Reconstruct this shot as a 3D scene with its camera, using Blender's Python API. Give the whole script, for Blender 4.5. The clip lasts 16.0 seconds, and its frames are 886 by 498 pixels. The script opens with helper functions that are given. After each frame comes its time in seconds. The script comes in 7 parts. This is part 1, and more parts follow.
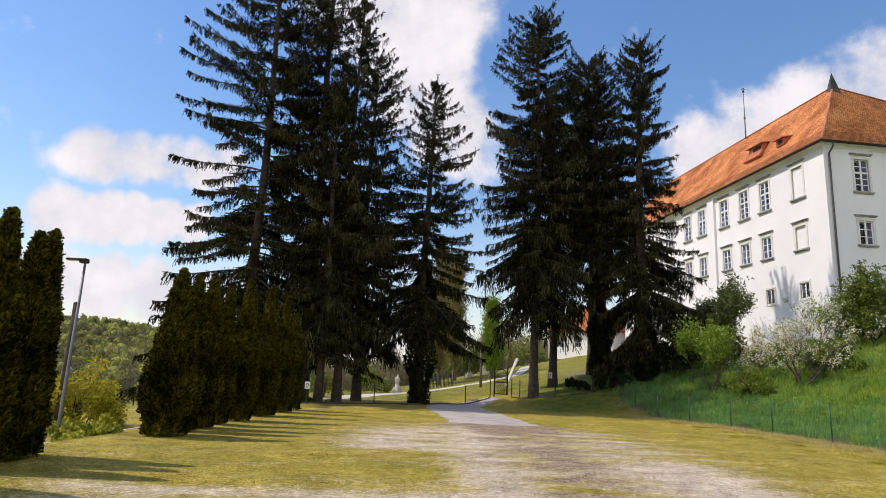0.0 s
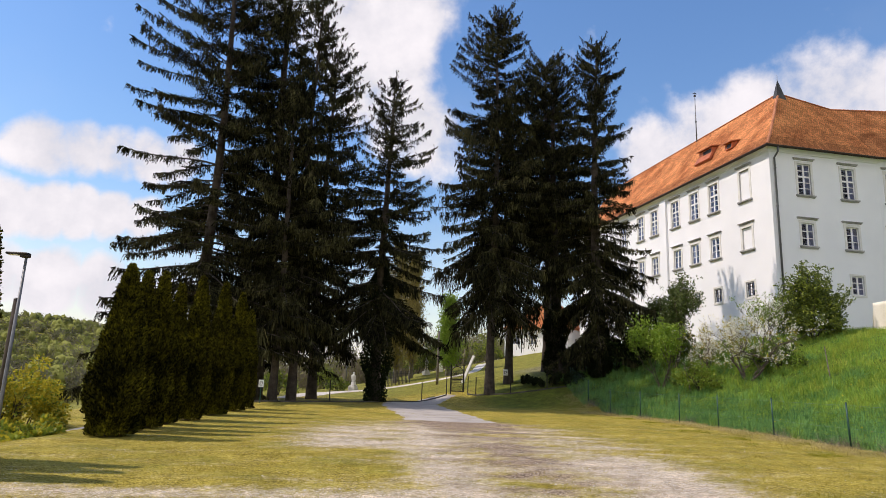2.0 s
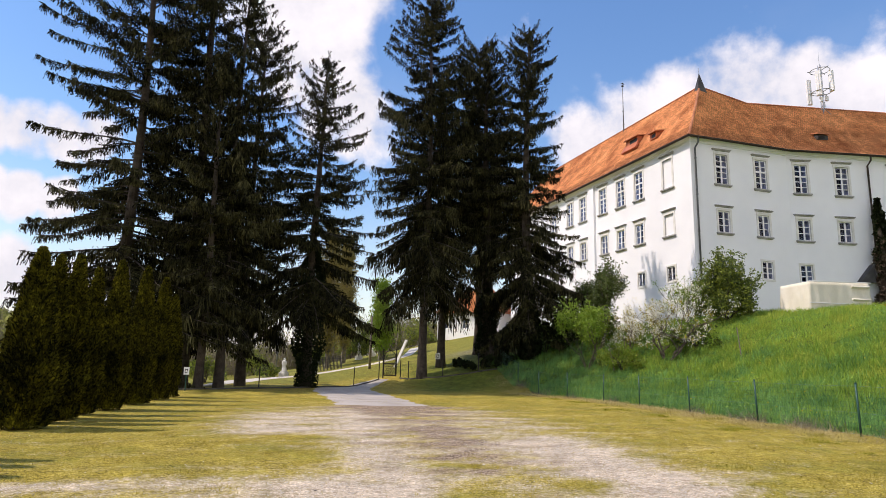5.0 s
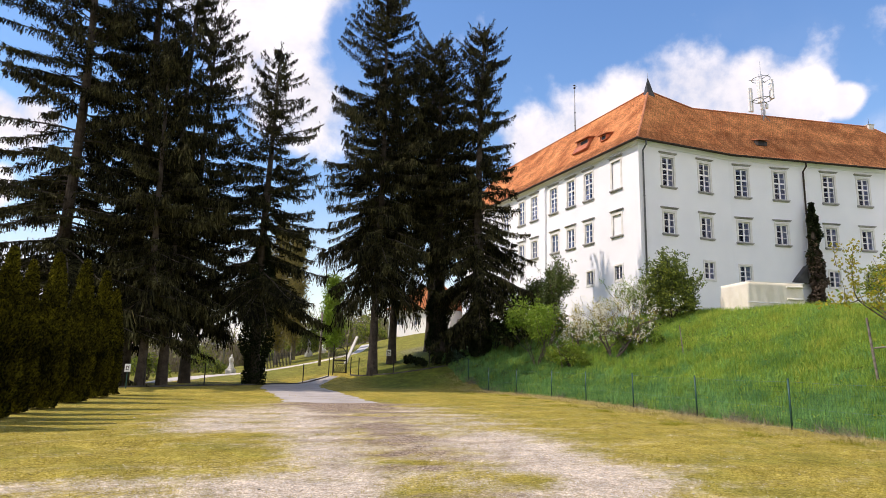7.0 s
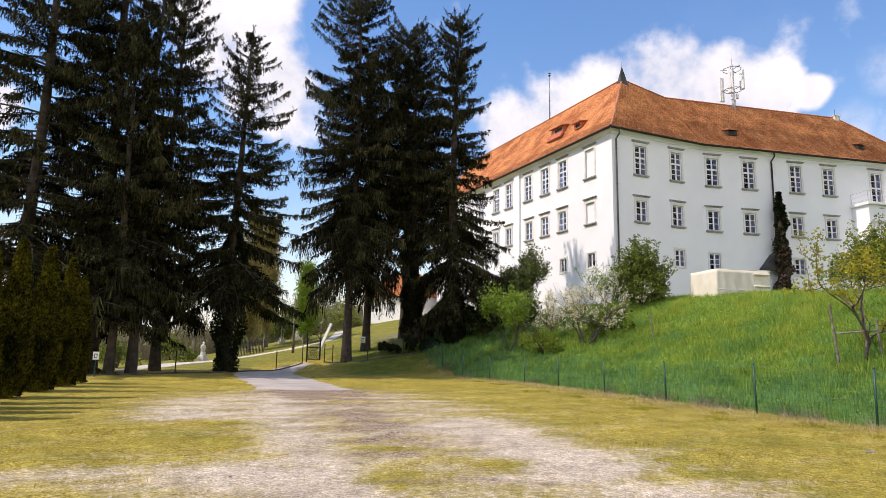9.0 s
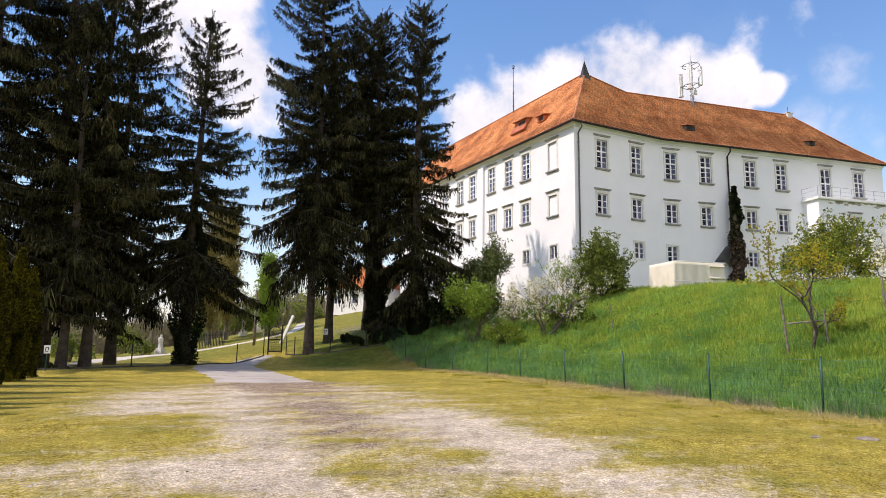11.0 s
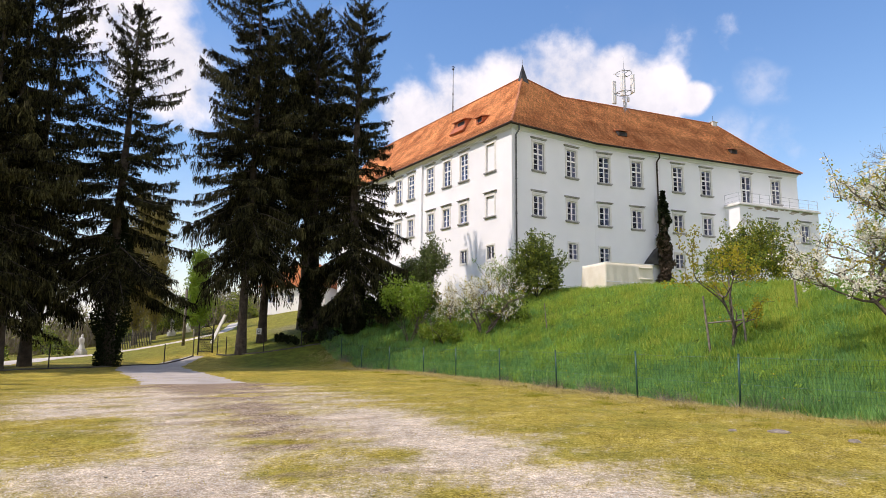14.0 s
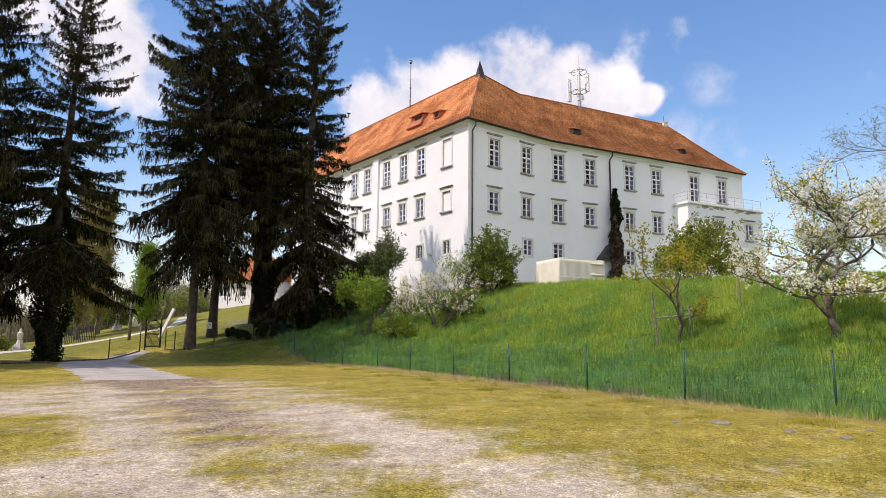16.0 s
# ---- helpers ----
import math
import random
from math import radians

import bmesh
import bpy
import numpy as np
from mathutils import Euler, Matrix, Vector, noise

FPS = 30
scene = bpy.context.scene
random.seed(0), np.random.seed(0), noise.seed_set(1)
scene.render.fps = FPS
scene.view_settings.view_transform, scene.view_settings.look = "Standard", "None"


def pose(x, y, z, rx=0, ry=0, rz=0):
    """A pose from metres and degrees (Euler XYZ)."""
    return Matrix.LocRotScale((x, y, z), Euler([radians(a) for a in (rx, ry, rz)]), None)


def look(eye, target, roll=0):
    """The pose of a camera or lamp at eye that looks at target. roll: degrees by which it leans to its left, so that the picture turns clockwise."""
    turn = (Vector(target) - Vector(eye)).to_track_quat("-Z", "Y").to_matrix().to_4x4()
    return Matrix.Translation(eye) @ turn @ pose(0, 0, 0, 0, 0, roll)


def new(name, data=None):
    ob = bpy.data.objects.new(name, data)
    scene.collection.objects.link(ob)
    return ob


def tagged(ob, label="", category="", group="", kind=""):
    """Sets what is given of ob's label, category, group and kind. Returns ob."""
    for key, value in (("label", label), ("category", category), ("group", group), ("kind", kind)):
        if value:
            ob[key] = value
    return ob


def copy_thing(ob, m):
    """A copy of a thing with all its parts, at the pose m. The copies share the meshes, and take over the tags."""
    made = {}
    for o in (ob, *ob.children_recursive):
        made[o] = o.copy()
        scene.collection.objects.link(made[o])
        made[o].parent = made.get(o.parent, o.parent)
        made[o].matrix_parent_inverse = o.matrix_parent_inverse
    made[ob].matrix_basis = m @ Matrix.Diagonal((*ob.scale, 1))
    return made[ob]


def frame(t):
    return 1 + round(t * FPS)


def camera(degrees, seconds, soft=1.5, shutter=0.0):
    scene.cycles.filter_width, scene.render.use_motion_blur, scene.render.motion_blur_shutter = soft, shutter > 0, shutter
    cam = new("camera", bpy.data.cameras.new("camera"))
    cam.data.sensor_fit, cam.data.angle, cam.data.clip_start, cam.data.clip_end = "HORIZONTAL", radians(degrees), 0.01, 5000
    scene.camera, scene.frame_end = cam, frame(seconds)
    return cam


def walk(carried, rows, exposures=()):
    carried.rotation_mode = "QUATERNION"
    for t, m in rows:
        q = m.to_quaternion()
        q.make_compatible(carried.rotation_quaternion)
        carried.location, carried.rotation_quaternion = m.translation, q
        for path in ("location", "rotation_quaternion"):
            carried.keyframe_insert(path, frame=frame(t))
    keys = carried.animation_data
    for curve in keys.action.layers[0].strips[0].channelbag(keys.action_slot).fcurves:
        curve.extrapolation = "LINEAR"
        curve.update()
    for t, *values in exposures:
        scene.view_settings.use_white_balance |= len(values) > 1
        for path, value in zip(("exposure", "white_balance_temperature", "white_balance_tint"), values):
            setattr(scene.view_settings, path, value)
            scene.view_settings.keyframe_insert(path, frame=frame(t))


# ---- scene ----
# camera: held at arm's length and turned to the right on the spot; seconds, yaw, pitch, roll
cam = camera(70.25, 16.0, 0.4)
ROWS = [
    (0, 0.00, 11.87, -2.47),
    (0.5, -1.05, 12.13, -2.37),
    (1, -1.65, 12.21, -2.23),
    (1.5, -2.89, 11.81, -1.99),
    (2, -3.83, 11.80, -2.20),
    (2.5, -4.71, 11.55, -2.35),
    (3, -5.96, 11.00, -2.15),
    (3.5, -7.07, 10.78, -2.10),
    (4, -7.69, 10.81, -1.72),
    (6.5, -13.40, 10.19, -1.29),
    (7, -14.14, 10.39, -1.29),
    (7.5, -15.01, 10.18, -1.62),
    (8, -15.55, 10.14, -1.21),
    (8.5, -15.91, 9.67, -1.11),
    (11, -19.70, 8.55, -0.77),
    (11.5, -20.63, 8.64, -0.67),
    (12, -21.89, 8.38, -0.59),
    (12.5, -23.01, 8.52, -0.71),
    (13, -23.35, 8.62, -0.50),
    (13.5, -24.17, 8.79, -0.48),
    (14, -25.32, 8.56, -0.57),
    (14.5, -26.28, 8.57, -0.71),
    (15, -26.91, 8.20, -0.50),
    (15.5, -28.25, 7.99, -0.56),
    (16, -29.35, 8.11, -0.56),
]
ARM = 0.5


def held(yaw, pitch, roll):
    a = radians(-yaw)
    return pose(ARM * math.sin(a), ARM * math.cos(a) - ARM, 1.6, 90 + pitch, roll, yaw)


walk(cam, [(t, held(yaw, pitch, roll)) for t, yaw, pitch, roll in ROWS], exposures=[(0.0, -0.08, 6500, 18), (4.0, 0.0, 6500, 19), (7.0, 0.14, 6500, 20), (11.0, 0.14, 6500, 20), (16.0, 0.05, 6500, 20)])

# ---- world, sun ----
SUN_AZ, SUN_EL = -88.5, 53.0


def direction(az, el):
    a, e = radians(az), radians(el)
    return Vector((math.sin(a) * math.cos(e), math.cos(a) * math.cos(e), math.sin(e)))


world = bpy.data.worlds.new("world")
scene.world = world
world.use_nodes = True
wt = world.node_tree
wt.nodes.clear()


def wn(kind, **values):
    n = wt.nodes.new(kind)
    for key, value in values.items():
        n.inputs[key].default_value = value
    return n


def wmath(op, a, b=None, c=None):
    n = wt.nodes.new("ShaderNodeMath")
    n.operation = op
    for i, v in enumerate((a, b, c)):
        if v is None:
            continue
        if isinstance(v, (int, float)):
            n.inputs[i].default_value = v
        else:
            wt.links.new(v, n.inputs[i])
    return n.outputs[0]


def wrange(v, a, b, c=0.0, d=1.0):
    n = wt.nodes.new("ShaderNodeMapRange")
    n.interpolation_type = "SMOOTHSTEP"
    wt.links.new(v, n.inputs["Value"])
    for key, value in (("From Min", a), ("From Max", b), ("To Min", c), ("To Max", d)):
        n.inputs[key].default_value = value
    return n.outputs["Result"]


sky = wt.nodes.new("ShaderNodeTexSky")
sky.sky_type, sky.sun_disc = "NISHITA", False
sky.sun_elevation, sky.sun_rotation = radians(SUN_EL), radians(SUN_AZ)
sky.air_density, sky.dust_density, sky.ozone_density = 1.45, 0.2, 3.0
coord = wt.nodes.new("ShaderNodeTexCoord")
ways = coord.outputs["Generated"]
# cumulus banks: azimuth, elevation, radius in degrees
BANKS = [(-4, 34, 6.5), (-3, 27.5, 4.8), (0.2, 23.0, 3.8), (-8, 38, 8), (-20, 5, 3), (-40, 7, 4),
         (22.5, 19.6, 2.9), (27, 20.2, 3.4), (32, 21.0, 3.7), (36, 21.8, 4.0), (40.5, 20.9, 3.5), (44.5, 20.3, 2.1), (47.5, 20.2, 1.1), (28, 17, 4), (36, 17, 4.6)]
# long low streaks over the valley
BANKS += [(-31 + 2.5 * i, 16.4 + 0.16 * i, 1.95 - 0.1 * i) for i in range(5)]
BANKS += [(-33 + 2.5 * i, 11.4 + 0.18 * i, 1.8 - 0.09 * i) for i in range(5)]
BANKS += [(-33 + 4.0 * i, 6.6 + 0.15 * i, 2.2 - 0.08 * i) for i in range(3)]
# unseen broken cloud over the remaining sky, added to brighten the castle's south front
BANKS += [(-62, 14, 8), (-90, 12, 12), (110, 24, 14), (150, 32, 17), (-140, 22, 15), (180, 24, 15), (-165, 45, 13), (-115, 34, 12), (85, 40, 11), (125, 52, 12), (165, 26, 22), (130, 20, 18), (205, 38, 18)]
ruffle = wn("ShaderNodeTexNoise", Scale=5.0, Detail=2.0, Roughness=0.5)
wt.links.new(ways, ruffle.inputs["Vector"])
bent = wt.nodes.new("ShaderNodeVectorMath")
bent.operation = "MULTIPLY_ADD"
wt.links.new(ruffle.outputs["Color"], bent.inputs[0])
bent.inputs[1].default_value, bent.inputs[2].default_value = (0.09, 0.09, 0.07), (0, 0, 0)
shifted = wt.nodes.new("ShaderNodeVectorMath")
shifted.operation = "ADD"
wt.links.new(ways, shifted.inputs[0])
wt.links.new(bent.outputs[0], shifted.inputs[1])
centred = wt.nodes.new("ShaderNodeVectorMath")
centred.operation = "SUBTRACT"
wt.links.new(shifted.outputs[0], centred.inputs[0])
centred.inputs[1].default_value = (0.045, 0.045, 0.035)
unit = wt.nodes.new("ShaderNodeVectorMath")
unit.operation = "NORMALIZE"
wt.links.new(centred.outputs[0], unit.inputs[0])
bank = None
for az, el, r in BANKS:
    dot = wt.nodes.new("ShaderNodeVectorMath")
    dot.operation = "DOT_PRODUCT"
    wt.links.new(unit.outputs[0], dot.inputs[0])
    dot.inputs[1].default_value = direction(az, el)
    one = wrange(dot.outputs["Value"], math.cos(radians(r * 1.7)), math.cos(radians(r * 0.1)))
    bank = one if bank is None else wmath("MAXIMUM", bank, one)
puff = wn("ShaderNodeTexNoise", Scale=9.0, Detail=9.0, Roughness=0.58)
wt.links.new(ways, puff.inputs["Vector"])
soft = wn("ShaderNodeTexNoise", Scale=3.2, Detail=5.0, Roughness=0.5)
wt.links.new(ways, soft.inputs["Vector"])
billow = wmath("ADD", wmath("MULTIPLY", wmath("SUBTRACT", puff.outputs["Fac"], 0.5), 2.3), wmath("MULTIPLY", wmath("SUBTRACT", soft.outputs["Fac"], 0.5), 0.7))
cover = wrange(wmath("ADD", bank, billow), 0.25, 0.95)
veil = wrange(soft.outputs["Fac"], 0.52, 0.8, 0.0, 0.1)
# thin torn wisps low in the west sky: azimuth, elevation, radius
for az, el, r in ((52.9, 20.9, 2.2), (54.6, 20.4, 1.8), (50.5, 16.9, 2.6), (54.5, 15.9, 2.6)):
    dot = wt.nodes.new("ShaderNodeVectorMath")
    dot.operation = "DOT_PRODUCT"
    wt.links.new(unit.outputs[0], dot.inputs[0])
    dot.inputs[1].default_value = direction(az, el)
    shred = wrange(dot.outputs["Value"], math.cos(radians(r)), 1.0, 0.0, 0.5)
    veil = wmath("MAXIMUM", veil, wmath("MULTIPLY", shred, wrange(puff.outputs["Fac"], 0.45, 0.72)))
sep = wt.nodes.new("ShaderNodeSeparateXYZ")
wt.links.new(ways, sep.inputs[0])
haze = wmath("MAXIMUM", wrange(sep.outputs["Z"], 0.0, 0.3, 0.42, 0.0), wrange(sep.outputs["Z"], 0.0, 0.15, 0.9, 0.0))
amount = wmath("MAXIMUM", wmath("MAXIMUM", cover, veil), haze)
shade = wrange(puff.outputs["Fac"], 0.3, 0.75, 0.0, 1.0)
cloud = wt.nodes.new("ShaderNodeMix")
cloud.data_type = "RGBA"
wt.links.new(shade, cloud.inputs[0])
cloud.inputs[6].default_value, cloud.inputs[7].default_value = (4.9, 5.05, 5.3, 1), (6.8, 6.75, 6.7, 1)
mixed = wt.nodes.new("ShaderNodeMix")
mixed.data_type = "RGBA"
wt.links.new(amount, mixed.inputs[0])
vivid = wn("ShaderNodeHueSaturation", Hue=0.504, Saturation=1.2, Value=1.08)
wt.links.new(sky.outputs["Color"], vivid.inputs["Color"])
wt.links.new(vivid.outputs["Color"], mixed.inputs[6])
wt.links.new(cloud.outputs[2], mixed.inputs[7])
back = wn("ShaderNodeBackground", Strength=0.15)
wt.links.new(mixed.outputs[2], back.inputs["Color"])
out = wt.nodes.new("ShaderNodeOutputWorld")
wt.links.new(back.outputs[0], out.inputs["Surface"])

sun_data = bpy.data.lights.new("sun", "SUN")
sun_data.energy, sun_data.angle, sun_data.color = 3.75, radians(0.55), (1.0, 0.9, 0.75)
sun = new("sun", sun_data)
sun.matrix_world = look(direction(SUN_AZ, SUN_EL) * 100, (0, 0, 0))


# ---- materials ----
def material(name, dark, light, scale=4.0, rough=0.8, bump=0.2, fine=40.0, metal=0.0, spread=0.25, detail=6.0, island=False, single=False, spec=0.4, glow=0.0, bias=1.0):
    """Base colour varied between two tones at two scales, with fine relief."""
    m = bpy.data.materials.new(name)
    m.use_nodes = True
    t = m.node_tree
    b = t.nodes["Principled BSDF"]
    b.inputs["Roughness"].default_value, b.inputs["Metallic"].default_value = rough, metal
    b.inputs["Specular IOR Level"].default_value = spec
    geo = t.nodes.new("ShaderNodeTexCoord")
    place = geo.outputs["Object"]
    n1 = t.nodes.new("ShaderNodeTexNoise")
    n1.inputs["Scale"].default_value, n1.inputs["Detail"].default_value = scale, detail
    n2 = t.nodes.new("ShaderNodeTexNoise")
    n2.inputs["Scale"].default_value, n2.inputs["Detail"].default_value = fine, 4.0
    for n in (n1, n2):
        t.links.new(place, n.inputs["Vector"])
    mid = t.nodes.new("ShaderNodeMath")
    mid.operation = "MULTIPLY_ADD"
    t.links.new(n2.outputs["Fac"], mid.inputs[0])
    mid.inputs[1].default_value = spread * 2
    t.links.new(n1.outputs["Fac"], mid.inputs[2])
    fac = t.nodes.new("ShaderNodeMapRange")
    fac.inputs["From Min"].default_value, fac.inputs["From Max"].default_value = 0.3 + spread, 0.7 + spread
    t.links.new(mid.outputs[0], fac.inputs["Value"])
    src = fac.outputs["Result"]
    if island or single:
        if island:
            g = t.nodes.new("ShaderNodeNewGeometry").outputs["Random Per Island"]
        else:
            g = t.nodes.new("ShaderNodeObjectInfo").outputs["Random"]
        add = t.nodes.new("ShaderNodeMath")
        add.operation = "MULTIPLY_ADD"
        t.links.new(g, add.inputs[0])
        add.inputs[1].default_value = 0.5
        half = t.nodes.new("ShaderNodeMath")
        half.operation = "MULTIPLY"
        t.links.new(src, half.inputs[0])
        half.inputs[1].default_value = 0.5
        t.links.new(half.outputs[0], add.inputs[2])
        src = add.outputs[0]
    # skews tones to the dark end; conifers get painted shade contrast from it
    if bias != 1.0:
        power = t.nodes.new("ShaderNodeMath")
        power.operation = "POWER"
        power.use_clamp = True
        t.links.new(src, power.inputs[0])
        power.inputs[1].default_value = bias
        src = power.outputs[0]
    mix = t.nodes.new("ShaderNodeMix")
    mix.data_type = "RGBA"
    t.links.new(src, mix.inputs[0])
    mix.inputs[6].default_value, mix.inputs[7].default_value = (*dark, 1), (*light, 1)
    t.links.new(mix.outputs[2], b.inputs["Base Color"])
    if bump:
        bn = t.nodes.new("ShaderNodeBump")
        bn.inputs["Strength"].default_value, bn.inputs["Distance"].default_value = bump, 0.02
        t.links.new(n2.outputs["Fac"], bn.inputs["Height"])
        t.links.new(bn.outputs["Normal"], b.inputs["Normal"])
    if glow:
        # leaves let some light through
        tr = t.nodes.new("ShaderNodeBsdfTranslucent")
        t.links.new(mix.outputs[2], tr.inputs["Color"])
        sh = t.nodes.new("ShaderNodeMixShader")
        sh.inputs[0].default_value = glow
        o = t.nodes["Material Output"]
        t.links.new(b.outputs[0], sh.inputs[1])
        t.links.new(tr.outputs[0], sh.inputs[2])
        t.links.new(sh.outputs[0], o.inputs["Surface"])
    return m


def glass(name):
    m = bpy.data.materials.new(name)
    m.use_nodes = True
    b = m.node_tree.nodes["Principled BSDF"]
    b.inputs["Base Color"].default_value = (0.4, 0.46, 0.68, 1)
    b.inputs["Roughness"].default_value = 0.03
    b.inputs["Transmission Weight"].default_value = 1.0
    b.inputs["IOR"].default_value = 1.38
    return m


M_PLASTER = material("white_plaster", (0.86, 0.87, 0.895), (0.93, 0.935, 0.95), 0.35, 0.9, 0.25, 9.0, spread=0.1)
M_STONE = material("window_stone", (0.68, 0.67, 0.63), (0.84, 0.83, 0.79), 1.5, 0.85, 0.3, 30)
M_STONE_DARK = material("weathered_stone", (0.26, 0.255, 0.25), (0.52, 0.51, 0.49), 2.0, 0.85, 0.3, 30)
M_SASH = material("white_sash_paint", (0.86, 0.86, 0.86), (0.93, 0.93, 0.93), 3, 0.45, 0.05, 60)
M_GLASS = glass("window_glass")
# near-black: the gloom of unlit rooms is put into the colour
M_ROOM = material("unlit_room_dark", (0.022, 0.022, 0.026), (0.045, 0.044, 0.05), 0.4, 0.9, 0.1)
M_GUTTER = material("brown_sheet_metal", (0.03, 0.022, 0.018), (0.07, 0.05, 0.04), 2, 0.5, 0.05, metal=0.4)
M_PIPE = material("grey_zinc_pipe", (0.07, 0.075, 0.08), (0.14, 0.145, 0.15), 2, 0.5, 0.05, metal=0.5)
M_STEEL = material("galvanised_steel", (0.32, 0.33, 0.34), (0.5, 0.51, 0.52), 3, 0.4, 0.05, metal=0.7)
M_PANEL = material("antenna_plastic", (0.76, 0.77, 0.77), (0.88, 0.88, 0.88), 2, 0.5, 0.02)
M_RAIL = material("pale_grey_rail_paint", (0.4, 0.42, 0.44), (0.58, 0.6, 0.62), 3, 0.5, 0.02)
M_SLATE = material("dark_sheet_roof", (0.03, 0.03, 0.032), (0.08, 0.078, 0.075), 2, 0.6, 0.1)
M_BARK = material("spruce_bark", (0.028, 0.022, 0.017), (0.085, 0.068, 0.053), 3, 0.95, 0.9, 18)
M_BARK_GREY = material("grey_bark", (0.09, 0.08, 0.065), (0.26, 0.235, 0.2), 4, 0.95, 0.8, 25)
M_BARK_BROWN = material("lichened_fruit_bark", (0.045, 0.034, 0.026), (0.2, 0.165, 0.13), 5, 0.95, 0.6, 25)
# needles, thuja: shaded depth and sunlit strands are put into the near-black-to-olive range
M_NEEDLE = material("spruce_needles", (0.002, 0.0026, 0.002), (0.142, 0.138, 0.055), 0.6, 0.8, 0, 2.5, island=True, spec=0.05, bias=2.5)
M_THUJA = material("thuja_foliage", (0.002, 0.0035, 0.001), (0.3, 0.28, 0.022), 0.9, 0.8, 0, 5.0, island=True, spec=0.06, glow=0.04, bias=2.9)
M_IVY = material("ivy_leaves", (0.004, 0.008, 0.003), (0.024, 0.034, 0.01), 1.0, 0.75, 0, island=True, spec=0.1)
M_LEAF = material("shrub_leaves", (0.1, 0.16, 0.01), (0.36, 0.41, 0.045), 1.0, 0.6, 0, island=True, glow=0.25)
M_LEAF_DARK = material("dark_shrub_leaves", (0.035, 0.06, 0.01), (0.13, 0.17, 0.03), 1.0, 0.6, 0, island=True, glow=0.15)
M_LEAF_FRESH = material("fresh_leaves", (0.11, 0.22, 0.012), (0.3, 0.42, 0.04), 1.0, 0.6, 0, island=True, glow=0.3)
M_LEAF_YELLOW = material("yellow_green_leaves", (0.28, 0.24, 0.01), (0.62, 0.54, 0.05), 1.0, 0.6, 0, island=True, glow=0.52)
M_BLOSSOM = material("white_blossom", (0.88, 0.85, 0.71), (0.97, 0.95, 0.85), 1.0, 0.7, 0, island=True, glow=0.4, spec=0.2)
M_GRASS = material("meadow_grass", (0.07, 0.18, 0.02), (0.46, 0.63, 0.1), 0.35, 0.75, 0, 3.5, island=True, glow=0.3, spec=0.15)
M_GRASS_LIGHT = material("light_meadow_grass", (0.18, 0.27, 0.018), (0.64, 0.68, 0.13), 0.5, 0.75, 0, 3.5, island=True, glow=0.35, spec=0.15)
M_GRASS_DARK = material("dark_meadow_grass", (0.035, 0.125, 0.033), (0.3, 0.55, 0.16), 0.5, 0.7, 0, 3.5, island=True, glow=0.25, spec=0.2)
M_WIRE = material("galvanised_wire", (0.1, 0.2, 0.17), (0.22, 0.33, 0.3), 3, 0.4, 0, metal=0.3)
M_TURF = material("dry_turf_blades", (0.22, 0.185, 0.012), (0.62, 0.51, 0.11), 0.35, 0.8, 0, 3.0, island=True, glow=0.5, spec=0.1)
M_MOSS = material("mossy_tufts", (0.13, 0.14, 0.006), (0.42, 0.41, 0.03), 1.5, 0.8, 0, island=True, glow=0.3, spec=0.1)
M_STRAW = material("dry_straw", (0.3, 0.235, 0.08), (0.62, 0.52, 0.24), 1.0, 0.8, 0, island=True, glow=0.2)
M_PEBBLE = material("limestone_chips", (0.3, 0.26, 0.21), (0.72, 0.68, 0.6), 3.0, 0.85, 0, island=True)
M_FOREST = material("spring_forest", (0.075, 0.088, 0.02), (0.36, 0.37, 0.08), 0.05, 0.9, 0, 0.3, spread=0.4, glow=0.1)
M_FOREST_BARE = material("leafless_forest", (0.08, 0.075, 0.045), (0.24, 0.22, 0.14), 0.05, 0.9, 0, 0.3, spread=0.4)
M_TWIG = material("bare_twigs", (0.14, 0.115, 0.09), (0.3, 0.26, 0.2), 2, 0.9, 0)
M_FENCE = material("green_coated_steel", (0.012, 0.05, 0.038), (0.03, 0.1, 0.075), 3, 0.45, 0.02)
M_IRON = material("dark_wrought_iron", (0.012, 0.011, 0.01), (0.05, 0.04, 0.032), 4, 0.6, 0.1, metal=0.3)
M_CANVAS = material("cream_canvas", (0.7, 0.65, 0.52), (0.84, 0.8, 0.68), 0.8, 0.8, 0.15, 20)
M_LAMP = material("grey_lamp_paint", (0.12, 0.125, 0.13), (0.22, 0.225, 0.23), 3, 0.45, 0.02, metal=0.3)
M_STATUE = material("white_stone", (0.55, 0.54, 0.5), (0.75, 0.74, 0.7), 3, 0.85, 0.2)
M_SIGN = material("white_sign_enamel", (0.75, 0.75, 0.73), (0.85, 0.85, 0.84), 2, 0.4, 0)
M_INK = material("black_print", (0.012, 0.012, 0.012), (0.03, 0.03, 0.03), 2, 0.5, 0)
M_WOOD = material("weathered_wood", (0.12, 0.1, 0.08), (0.32, 0.28, 0.23), 5, 0.9, 0.4, 40)


